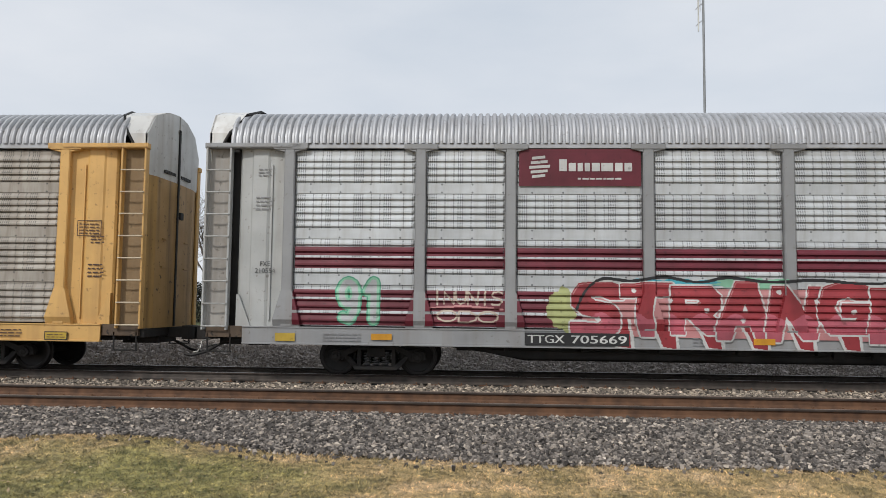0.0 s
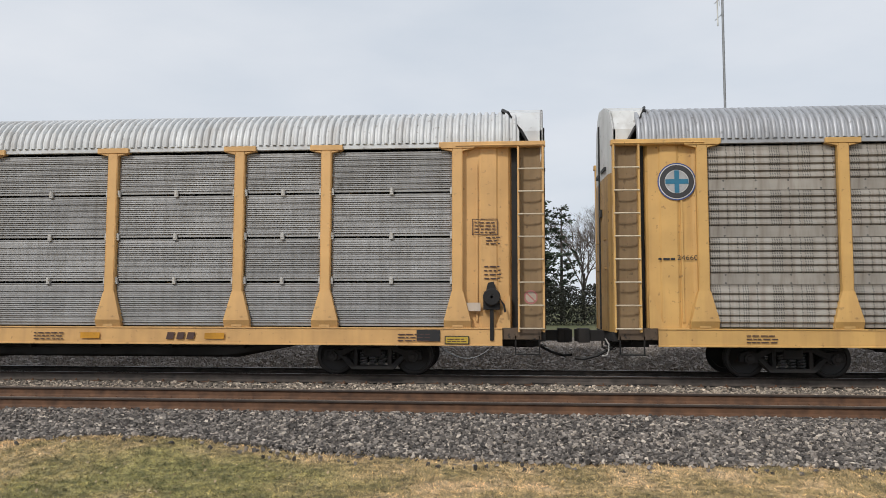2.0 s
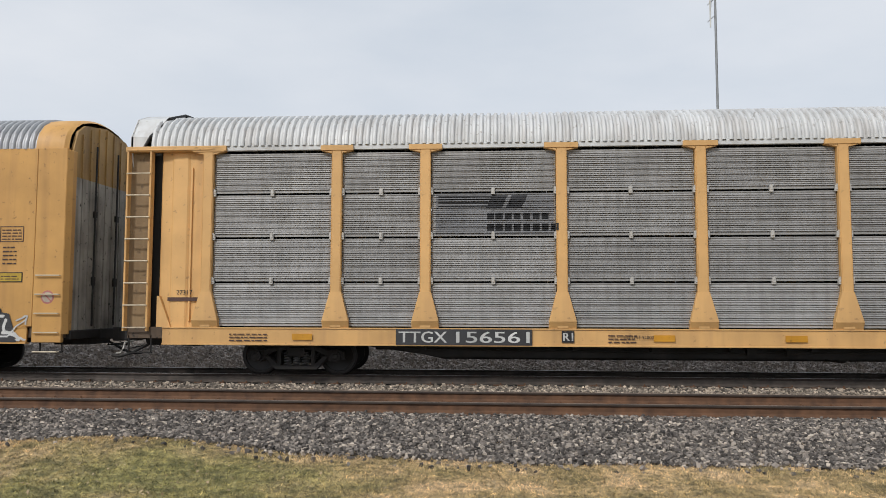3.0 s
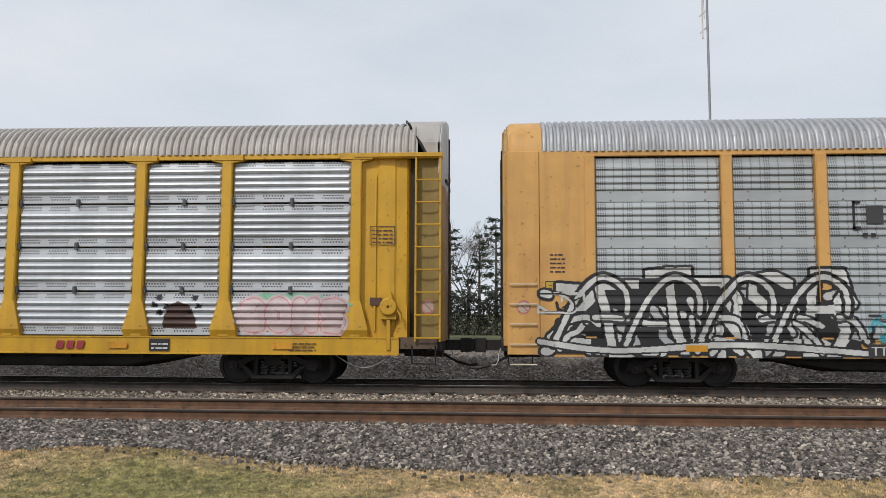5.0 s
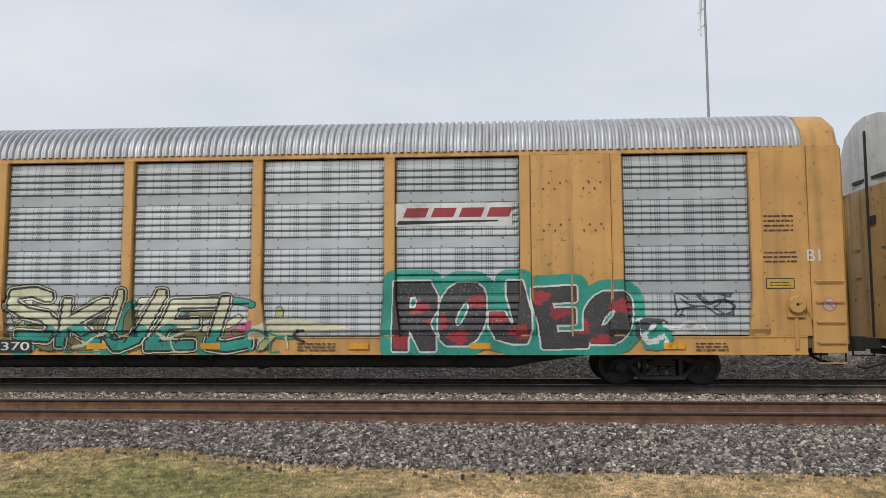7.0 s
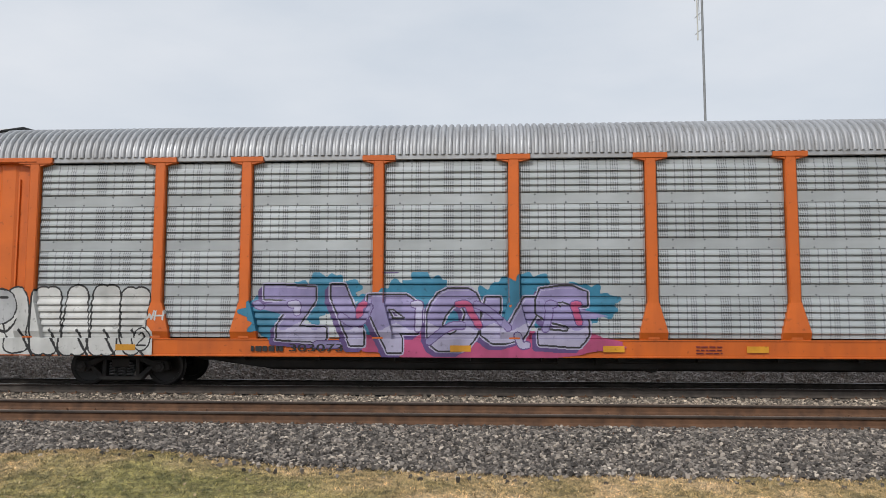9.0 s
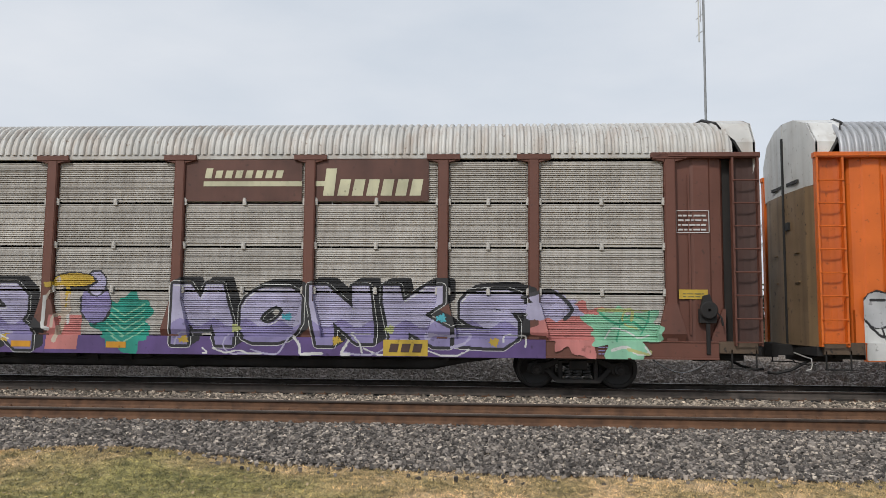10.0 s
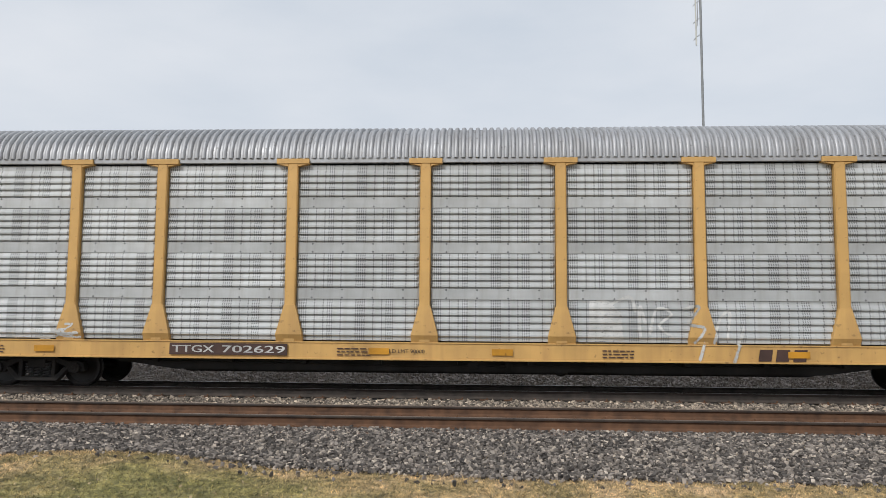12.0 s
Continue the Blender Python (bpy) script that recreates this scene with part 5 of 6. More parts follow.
def number_plate(car, string, x0, x1, z0=0.745, z1=1.01, back="black", ink="white"):
    if back:
        field(car, "number_field", x0, x1, z0, z1, back, -1.6)
    pad = 0.06
    head, tail = string.split()
    w = x1 - x0 - 2 * pad
    cut = len(head) / (len(head) + len(tail) + 0.8)
    lettering(car, head, x0 + pad, z0 + 0.05, w * cut, z1 - z0 - 0.1, ink, -1.6035, 0.012)
    lettering(car, tail, x0 + pad + w * (1 - len(tail) / (len(head) + len(tail) + 0.8)), z0 + 0.05, w * len(tail) / (len(head) + len(tail) + 0.8), z1 - z0 - 0.1, ink, -1.6035, 0.012)


def sill_clutter(car, seed, plain):
    """Faded reflectors, lot stencils and small plates along the sill, as every car carries them."""
    rng = random.Random(seed)
    for x in (4.0, 11.4, 14.2, 17.6, 20.4, 23.9):
        x += rng.uniform(-0.4, 0.4)
        if min(abs(x - p) for p in POSTS) > 0.6:
            field(car, "reflector", x, x + 0.44, 0.81, 0.94, "amber", -1.598, label="faded amber reflector strip")
    for x in (2.6, 10.6, 16.4, 24.6):
        bars(car, x + rng.uniform(-0.2, 0.2), 0.78, rng.uniform(0.5, 0.9), 0.2, 3, plain, seed=seed + int(x))


def end_card(car, x, z, ink, y, w=0.55, h=0.35):
    """Framed stencil card on the end sheet."""
    g = Geo()
    for a in (x, x + w - 0.015):
        g.box(a, a + 0.015, y, y + 0.005, z, z + h)
    for b in (z, z + h - 0.015):
        g.box(x, x + w, y, y + 0.005, b, b + 0.015)
    part("stencil_frame", g.mesh("stencil_frame"), INKS[ink], car)
    bars(car, x + 0.05, z + 0.05, w - 0.1, h - 0.08, 4, ink, y, 9)


car = CARS["A"]
m = Mural(car, "fine", 1.95, 26.0, z1=2.8)
for lo, hi in ((2.33, 2.79), (1.1, 1.87)):
    for i in range(9):
        a, b = POSTS[i] + 0.13, POSTS[i + 1] - 0.13
        m.poly([(a, lo), (b, lo), (b, hi), (a, hi)], "maroon")
    for z in (2.55, 1.37, 1.65):
        if lo < z < hi:
            m.poly([(1.9, z), (26, z), (26, z + 0.05), (1.9, z + 0.05)], None)
m.letters("91", 2.95, 3.95, 1.16, 2.1, "silver", 0.07, ("mint", 0.05), ("green", 0.03), swing=0.1, slant=0.05)
m.letters("INUNIS", 4.98, 6.5, 1.55, 1.88, "beige", 0.016, swing=0.6)
m.letters("ODO", 5.1, 6.4, 1.2, 1.45, "beige", 0.016, swing=0.6)
m.stroke([(4.95, 1.5), (5.7, 1.54), (6.5, 1.48)], 0.012, "pink")
m.blob(7.74, 1.5, 0.3, 0.45, "lime")
m.blob(10.20, 2.05, 0.9, 0.12, "cyan", 0.3)
m.blob(11.65, 2.05, 0.7, 0.16, "mint", 0.3)
m.poly([(8.1, 0.95), (15.0, 0.9), (15.0, 1.95), (8.3, 1.95)], "pink")
for k in range(7):                 # tails that run down over the sill
    p = 8.9 + 0.93 * k
    m.poly([(p - 0.3, 1.3), (p + 0.28, 1.3), (p + 0.34, 0.7), (p - 0.06, 0.7)], "white")
    m.poly([(p - 0.23, 1.3), (p + 0.22, 1.3), (p + 0.27, 0.7), (p, 0.73)], "red")
m.letters("STRANGE", 7.95, 15.1, 0.92, 2.1, "red", 0.15, ("white", 0.045), None, swing=0.7, slant=0.25, shine="pink", under="rose", lap=0.12, square=True)
m.stroke([(8.05, 1.5), (8.25, 1.9), (8.6, 2.16), (9.2, 2.12), (9.9, 2.2), (10.6, 2.1), (11.2, 2.2), (12.1, 2.12), (13.0, 2.17), (14.0, 2.1), (15.0, 2.15)], 0.02, "black")
for k in range(9):
    m.blob(8.5 + 0.75 * k, 1.3 + 0.2 * (k * 7 % 4), 0.05, 0.05, "white", 0.2)
m.build("small mint green tag", [(4.46, "thin pink scribble"), (7.09, "large red graffiti letters with white edges")], [("maroon", "painted_band", "maroon bands along the lower sheets")])
number_plate(car, "TTGX 705669", 6.96, 9.13)
field(car, "yellow_plate", 1.63, 2.06, 0.76, 0.93, "yellow", -1.592)
x0, x1 = 6.83, 9.42
field(car, "logo_panel", x0, x1, 4.13, 4.93, "maroon", -1.53, "maroon panel with white marks")
for k in range(5):
    part("logo_stripe", Geo().prism([(x0 + 0.22 + 0.03 * abs(k - 2), 4.3 + 0.1 * k), (x0 + 0.66 - 0.05 * abs(k - 2), 4.33 + 0.1 * k), (x0 + 0.66 - 0.05 * abs(k - 2), 4.39 + 0.1 * k), (x0 + 0.22 + 0.03 * abs(k - 2), 4.36 + 0.1 * k)], -1.536, -1.53).mesh("logo_stripe"), INKS["white"], car)
for k, (w, h) in enumerate(((0.16, 0.26), (0.15, 0.18), (0.11, 0.18), (0.11, 0.18), (0.17, 0.18), (0.25, 0.18), (0.16, 0.18), (0.16, 0.18))):
    a = x0 + 0.86 + sum((0.2, 0.19, 0.15, 0.15, 0.2, 0.29, 0.2, 0.2)[:k])
    part("logo_mark", Geo().box(a, a + w, -1.536, -1.53, 4.45, 4.45 + h).mesh("logo_mark", 0.002), INKS["white"], car)
bars(car, x0 + 1.25, 4.27, 0.95, 0.1, 1, "white", -1.536)
lettering(car, "FXE", 1.23, 2.37, 0.22, 0.1, "black", -1.475)
lettering(car, "210554", 1.12, 2.22, 0.44, 0.1, "black", -1.475)
sill_clutter(car, 1, "grey")

car = CARS["B"]
m = Mural(car, "fine", 9.07, 24.77, z1=2.75, seed=6)
m.poly([(9.07, 0.68), (22.93, 0.68), (22.93, SILL_TOP), (9.07, SILL_TOP)], "cream")
m.letters("BMS", 9.8, 14.2, 0.8, 2.3, "cream", 0.2, ("blue", 0.06), None, shade=("blue", 0.12, 0.12), under="paleblue", swing=0.6, slant=0.6, square=True)
m.poly([(9.13, 1.35), (10.12, 1.62), (9.71, 0.9)], "cream")
m.stroke([(13.85, 1.25), (14.35, 1.5), (14.92, 1.25)], 0.1, "paleblue")
m.blob(15.60, 1.35, 0.42, 0.55, "beige", 0.15)
m.blob(15.60, 0.95, 0.42, 0.18, "beige", 0.2)
m.blob(15.54, 1.2, 0.36, 0.1, "cyan", 0.1)
m.blob(16.16, 1.3, 0.1, 0.35, "maroon", 0.2)
for a, b in ((560, 740), (720, 930), (925, 1140)):
    m.stroke([(16.28 + (a - 555) * 0.0128, 0.85), (16.28 + (a - 540) * 0.0128, 1.7), (16.28 + (a - 470) * 0.0128, 1.55), (16.28 + (b - 590) * 0.0128, 1.05)], 0.16, "beige")
    m.stroke([(16.28 + (a - 555) * 0.0128, 0.85), (16.28 + (a - 540) * 0.0128, 1.7), (16.28 + (a - 470) * 0.0128, 1.55), (16.28 + (b - 590) * 0.0128, 1.05)], 0.11, "brown")
for p, q in ((16.5, 18.3), (20.6, 22.9)):
    arch = [(p, 0.8), (p + 0.1, 1.45), (p + 0.5, 1.75), (q - 0.5, 1.55), (q, 0.85)]
    for r, ink in ((0.2, "cream"), (0.16, "brown"), (0.09, "lime")):
        m.stroke(arch, r, ink)
m.letters("JIEN", 17.9, 21.1, 0.8, 2.3, "cream", 0.11, ("brown", 0.04), ("cream", 0.04), under="lime", slant=0.4, swing=1.0, lap=0.0)
m.blob(19.0, 2.25, 0.3, 0.3, "cream", 0.05)
m.blob(19.0, 2.25, 0.24, 0.25, "lime", 0.05)
m.wild(23.39, 24.55, 1.15, 1.75, 14, 0.016, ["charcoal", "white"])
m.spatter(0.05)
m.build("cream and blue graffiti letters", [(15.00, "beige and cyan painted blot"), (16.20, "lime and brown curved graffiti"), (23.30, "small dark scribble")])
number_plate(car, "TTGX 997386", 6.89, 9.07, back="brown")
cx, cz = 1.35, 4.16
for r, ink, y in ((0.4, "blue", -1.478), (0.375, "white", -1.48), (0.355, "charcoal", -1.482), (0.25, "white", -1.484), (0.235, "silver", -1.486)):
    part("round_emblem", Geo().prism([(cx + r * math.sin(a * math.pi / 16), cz + r * math.cos(a * math.pi / 16)) for a in range(32)], y, y + 0.002).mesh("round_emblem"), INKS[ink], car)
field(car, "emblem_cross", cx - 0.05, cx + 0.05, cz - 0.24, cz + 0.24, "azure", -1.49)
field(car, "emblem_cross", cx - 0.24, cx + 0.24, cz - 0.05, cz + 0.05, "azure", -1.494)
bars(car, 0.94, 2.5, 0.34, 0.12, 1, "black", -1.478)
lettering(car, "24660", 1.33, 2.5, 0.42, 0.1, "black", -1.478)
end_card(car, 26.30, 3.0, "brown", -1.478)
sill_clutter(car, 2, "brown")

car = CARS["C"]
number_plate(car, "TTGX 156561", 6.04, 8.92, 0.715, 1.05, back="charcoal")
x0, x1 = 6.83, 9.40
m = Mural(car, "mesh", x0 - 0.1, x1 + 0.1, 3.0, 4.0)
m.poly([(x0 + 0.04, 3.06), (x1, 3.06), (x1, 3.97), (x0 + 0.04, 3.97)], "grey")
for k in range(4):
    m.poly([(x0 + 0.1, 3.66 + 0.07 * k), (x0 + 1.15 + 0.05 * k, 3.66 + 0.07 * k), (x0 + 1.17 + 0.05 * k, 3.7 + 0.07 * k), (x0 + 0.1, 3.7 + 0.07 * k)], "black")
for k in range(2):
    m.poly([(x0 + 1.12 + 0.42 * k, 3.62), (x0 + 1.46 + 0.42 * k, 3.62), (x0 + 1.6 + 0.42 * k, 3.92), (x0 + 1.26 + 0.42 * k, 3.92)], "charcoal")
for row, z in enumerate((3.38, 3.15)):
    for k in range(7 + row):
        a = x0 + 1.14 + k * 0.195
        m.poly([(a, z), (a + 0.15, z), (a + 0.15, z + 0.14), (a, z + 0.14)], "black")
m.build("faded dark stripes and blocks of an emblem")
field(car, "white_plate", 9.54, 9.80, 0.78, 1.02, "black", -1.592)
lettering(car, "R1", 9.57, 0.82, 0.2, 0.16, "white", -1.596, 0.01)
for k, ink in enumerate(("brown",) * 3):
    a = 19.63 + 0.23 * k
    part("maker_mark", Geo().prism([(a, 0.8), (a + 0.16, 0.8), (a + 0.2, 0.95), (a + 0.04, 0.95)], -1.594, -1.588).mesh("maker_mark"), INKS[ink], car)
lettering(car, "27317", 1.16, 1.78, 0.36, 0.1, "black", -1.475)
field(car, "stencil_box", 0.96, 1.67, 1.64, 1.72, "brown", -1.477)
lettering(car, "LD LMT 92000", 10.84, 0.86, 0.6, 0.07, "black")
field(car, "dark_card", 25.14, 25.14 + 0.5, 0.78, 1.02, "black")
end_card(car, 26.32, 3.05, "brown", -1.478)
field(car, "number_tag", 26.07, 26.50, 1.42, 1.6, "beige", -1.56)
sill_clutter(car, 3, "brown")

car = CARS["D"]
m = Mural(car, "fine", 0.3, 27.6, z1=2.75, flush=True, seed=8)
a, b = 0.86, 7.44
m.poly([(a - 0.1, 0.75), (b, 0.7), (b - 0.4, 1.4), (b - 1.2, 2.2), (a + 4.4, 2.1), (a + 3.0, 2.35), (a + 1.4, 2.3), (a + 0.4, 1.5)], "black")
m.ribbons(a, b, 0.8, 2.0, 20, 0.075, ["white", "white", "silver"], "black", 0.06)
m.letters("ZETRSB", a + 0.1, b - 0.2, 0.78, 2.35, "white", 0.085, ("black", 0.07), None, slant=0.8, swing=1.4, lap=0.0, square=True)
m.ribbons(a, b, 0.78, 1.5, 14, 0.05, "white", "black", 0.05)
for k in range(4):                 # long hooks that curl over the letters
    p = a + 0.7 + 1.5 * k
    hook = [(p - 0.5, 0.95), (p, 1.9), (p + 0.5, 2.35), (p + 1.0, 2.1), (p + 1.05, 1.6)]
    m.stroke(hook, 0.12, "black")
    m.stroke(hook, 0.055, "white")
m.stroke([(a - 0.1, 1.0), (a + 1.5, 0.82), (a + 4, 0.95), (b + 0.1, 0.78)], 0.09, "black")
m.stroke([(a - 0.1, 1.0), (a + 1.5, 0.82), (a + 4, 0.95), (b + 0.1, 0.78)], 0.05, "white")
m.wild(0.74, 1.71, 1.6, 2.0, 9, 0.02, ["black", "white"])
m.wild(7.56, 8.54, 1.05, 1.55, 12, 0.02, ["black", "cyan"])
a, b = 8.88, 8.88 + 10.2
m.blob(a + 0.3, 1.3, 0.5, 0.6, "cyan", 0.25)
m.letters("METENS", a + 0.2, b, 0.8, 2.35, "white", 0.19, ("black", 0.05), ("cyan", 0.1), shade=("black", 0.1, -0.06), under="silver", swing=0.7, square=True)
a, b = 21.82, 26.75
m.poly([(a, 0.72), (b, 0.72), (b - 0.2, 1.35), (b - 1.6, 1.6), (b - 2.2, 2.4), (a + 0.5, 2.45)], "charcoal")
m.letters("SDEK", a, b - 1.0, 0.8, 2.35, "white", 0.13, ("black", 0.07), ("silver", 0.03), slant=0.6, swing=1.0, under="silver", lap=0.0, square=True)
m.ribbons(a, b - 0.5, 0.8, 1.9, 14, 0.075, ["white", "silver", "charcoal"], "black", 0.04)
m.wild(b - 0.9, b + 0.2, 0.78, 1.3, 10, 0.02, ["white"])
m.build("black and white wild-style graffiti", [(7.52, "small black and cyan tag"), (8.59, "white letters with a cyan cloud"), (21.69, "grey, black and white wild-style graffiti")])
x0, x1, z0, z1 = 7.27, 8.90, 3.35, 3.95
for s, xa in ((1, x0), (-1, x1)):
    part("bracket_mark", Geo().box(min(xa, xa + s * 0.05), max(xa, xa + s * 0.05), -1.538, -1.53, z0, z1).box(min(xa, xa + s * 0.16), max(xa, xa + s * 0.16), -1.538, -1.53, z0, z0 + 0.06).box(min(xa, xa + s * 0.16), max(xa, xa + s * 0.16), -1.538, -1.53, z1 - 0.06, z1).mesh("bracket_mark"), INKS["black"], car)
for k in range(3):
    field(car, "logo_block", x0 + 0.28 + 0.41 * k, x0 + 0.62 + 0.41 * k, z0 + 0.12, z1 - 0.1, "charcoal", -1.536)
for a in (0.2, 0.36, 1.3, 1.46):
    field(car, "dot_mark", x0 + a, x0 + a + 0.09, z0 - 0.16, z0 - 0.08, "black", -1.536)
number_plate(car, "TTGX 715872", 7.44, 9.45, 0.7, 0.98, "charcoal")
for xx, t_x in ((0.90, 0), (26.24, 1)):
    field(car, "yellow_card", xx, xx + 0.58, 2.05, 2.27, "black", -1.574)
    field(car, "yellow_card", xx + 0.02, xx + 0.56, 2.07, 2.25, "yellow", -1.578)
    bars(car, xx + 0.08, 2.11, 0.42, 0.12, 2, "brown", -1.581)
    bars(car, xx + 0.1, 2.45, 0.32, 0.45, 5, "brown", -1.574)
end_card(car, 26.26, 2.95, "brown", -1.574)
sill_clutter(car, 4, "brown")

car = CARS["E"]
x0, x1 = 4.82, 6.62
field(car, "emblem_panel", POSTS[1] + 0.125, POSTS[2] - 0.125, 3.05, EAVE - 0.01, "yellow", -1.555, "strong yellow painted panel with a shield")
cx, cz = 5.62, 4.28
part("shield", Geo().prism([(cx + x * 0.44, cz + z * 0.5) for x, z in ((-0.86, 0.86), (-0.45, 0.95), (0, 0.82), (0.45, 0.95), (0.86, 0.86), (1.0, 0.5), (0.93, 0.2), (1.0, -0.3), (0.8, -0.72), (0.4, -0.9), (0, -1.02), (-0.4, -0.9), (-0.8, -0.72), (-1.0, -0.3), (-0.93, 0.2), (-1.0, 0.5))], -1.561, -1.556).mesh("shield"), INKS["white"], car)
part("shield_top", Geo().prism([(cx + x * 0.42, cz + z * 0.48) for x, z in ((-0.86, 0.86), (-0.45, 0.95), (0, 0.82), (0.45, 0.95), (0.86, 0.86), (1.0, 0.5), (0.93, 0.12), (-0.93, 0.12), (-1.0, 0.5))], -1.565, -1.562).mesh("shield_top"), INKS["blue"], car)
for k in range(6):
    a = cx - 0.36 + 0.137 * k
    low = cz - 0.3 - 0.17 * (1 - abs(k - 2.5) / 2.5)
    field(car, "shield_stripe", a, a + 0.07, low, cz + 0.04, "rose", -1.565)
bars(car, cx - 0.26, cz + 0.24, 0.52, 0.13, 1, "white", -1.568, 2)
bars(car, cx - 0.3, cz + 0.1, 0.6, 0.13, 1, "white", -1.568, 3)
lettering(car, "BUILDING AMERICA", 4.88, 3.37, 6.48 - 4.88, 0.14, "black", -1.558, 0.008)
number_plate(car, "TTGX 981856", 5.80, 8.62, 0.76, 1.02)
m = Mural(car, "round", 21.32, 26.16, 1.1, 2.2, seed=5)
m.poly([(21.76, 1.25), (22.52, 1.25), (22.48, 1.5), (22.33, 1.75), (22.10, 1.82), (21.90, 1.74), (21.79, 1.5)], "brown")
for a, b in ((275, 1.9), (268, 1.75), (290, 1.7), (338, 1.9), (345, 1.72), (330, 1.6), (278, 1.58)):
    m.blob(18.12 + (a) * 0.01285, b, 0.07, 0.06, "black", 0.3)
m.blob(24.63, 1.72, 1.25, 0.28, "mint", 0.1)
m.letters("GONS", 23.45, 25.82, 1.14, 1.9, "palepink", 0.13, ("pink", 0.025), ("palepink", 0.05), swing=0.2, slant=0.05)
m.blob(23.58, 1.5, 0.2, 0.3, "palepink")
m.build("brown and black painted blot", [(23.20, "pale pink and mint tag")])
for k in range(3):
    a = 19.42 + 0.23 * k
    part("maker_mark", Geo().prism([(a, 0.8), (a + 0.16, 0.8), (a + 0.2, 0.97), (a + 0.04, 0.97)], -1.594, -1.588).mesh("maker_mark"), INKS["red"], car)
field(car, "dark_card", 21.52, 21.97, 0.76, 1.02, "black")
bars(car, 21.57, 0.8, 0.38, 0.18, 2, "white", -1.594)
field(car, "white_plate", 9.48, 9.86, 0.77, 1.02, "white", -1.592)
lettering(car, "R1", 9.53, 0.8, 0.28, 0.18, "black", -1.596, 0.012)
end_card(car, 26.30, 3.05, "brown", -1.478, 0.55, 0.42)
field(car, "small_card", 26.32, 26.58, 1.75, 1.92, "brown", -1.478)
sill_clutter(car, 5, "brown")

car = CARS["F"]
m = Mural(car, "fine", 2.23, 25.73, z1=2.7, flush=True, blank=(1, 7), seed=9)
a, b = 18.31, 23.42
m.letters("ROJEO", a, b, 0.8, 2.15, "charcoal", 0.16, ("black", 0.015), ("white", 0.045), ("teal", 0.22), slant=0.4, swing=0.9, lap=-0.04, square=True)
ours = (m.img == m.inks.index("charcoal") + 1)
for k in range(12):                # red patches inside the letters
    before = m.img.copy()
    m.blob(a + (b - a) * (k + 0.4) / 12, 0.95 + 1.05 * (k * 37 % 10) / 10, 0.22, 0.15, "red", 0.25)
    m.img[~ours] = before[~ours]
m.blob(b + 0.45, 1.1, 0.35, 0.32, "teal")
m.wild(b + 0.1, b + 0.7, 0.95, 1.4, 5, 0.035, ["white", "charcoal"])
m.wild(24.32, 25.50, 1.5, 1.95, 12, 0.018, ["charcoal"])
m.wild(24.06, 24.92, 1.15, 1.35, 7, 0.018, ["white"])
a, b = 9.79, 15.44
m.blob((a + b) / 2, 1.2, (b - a) / 2, 0.45, "olive", 0.3)
for k in range(8):
    m.blob(a + (b - a) * (k + 0.5) / 8, 0.85 + 0.3 * (k % 3), 0.3, 0.22, ("teal", "magenta", "black")[k % 3], 0.3)
m.ribbons(a - 0.2, b + 0.8, 0.85, 1.85, 18, 0.06, ["cream", "lime", "olive", "teal"], "black", 0.03)
m.letters("SKUEL", a, b, 0.82, 2.05, "cream", 0.085, ("black", 0.06), ("cream", 0.025), ("black", 0.03), slant=0.9, swing=1.2, under="teal", lap=0.0, square=True)
m.poly([(b - 0.3, 1.0), (17.45, 1.25), (b + 0.5, 1.5), (b - 0.1, 1.3)], "cream")
m.wild(a, 17.28, 0.75, 1.2, 16, 0.02, ["black", "cream", "teal"])
a, b = 2.68, 6.62
m.wild(a, b, 0.95, 1.7, 22, 0.07, ["lime", "olive", "lime", "silver"])
m.letters("ASES", a, b, 0.95, 1.85, "lime", 0.085, ("charcoal", 0.03), ("olive", 0.05), slant=0.8, swing=1.2, under="olive", lap=-0.05, square=True)
m.blob(7.11, 1.35, 0.62, 0.65, "white", 0.03)
m.poly([(6.87, 1.1), (7.17, 1.75), (7.54, 1.1), (7.33, 1.1), (7.17, 1.45), (7.05, 1.1)], "charcoal")
m.wild(7.72, 9.30, 1.15, 1.75, 14, 0.03, ["olive", "black", "yellow"])
m.spatter(0.04)
m.build("lime and olive graffiti", [(6.52, "white disc with a dark sign"), (7.72, "olive scribble"), (9.45, "cream and teal wild-style letters"), (17.70, "black letters with a teal cloud"), (24.02, "thin black and white tags")])
x0, x1, z0 = 18.38, 20.93, 3.43
field(car, "logo_panel", x0 + 0.03, x1, z0, z0 + 0.5, "white", -1.527, "white band with red and black marks")
for k in range(4):
    a = x0 + 0.2 + k * 0.6
    part("logo_mark", Geo().prism([(a, z0 + 0.2), (a + 0.48, z0 + 0.2), (a + 0.56, z0 + 0.4), (a + 0.08, z0 + 0.4)], -1.534, -1.528).mesh("logo_mark"), INKS["red"], car)
part("logo_mark", Geo().prism([(x0 + 0.06, z0 + 0.04), (x1 - 0.3, z0 + 0.1), (x1 - 0.3, z0 + 0.13), (x0 + 0.1, z0 + 0.12)], -1.534, -1.528).mesh("logo_mark"), INKS["black"], car)
number_plate(car, "CTTX 695370", 7.93, 10.42, 0.74, 1.02)
lettering(car, "B1", 27.01, 2.62, 0.26, 0.24, "white", -1.58, 0.012)
xx = 26.16
field(car, "yellow_card", xx, xx + 0.58, 2.05, 2.27, "black", -1.574)
field(car, "yellow_card", xx + 0.02, xx + 0.56, 2.07, 2.25, "yellow", -1.578)
bars(car, xx + 0.08, 2.11, 0.42, 0.12, 2, "brown", -1.581)
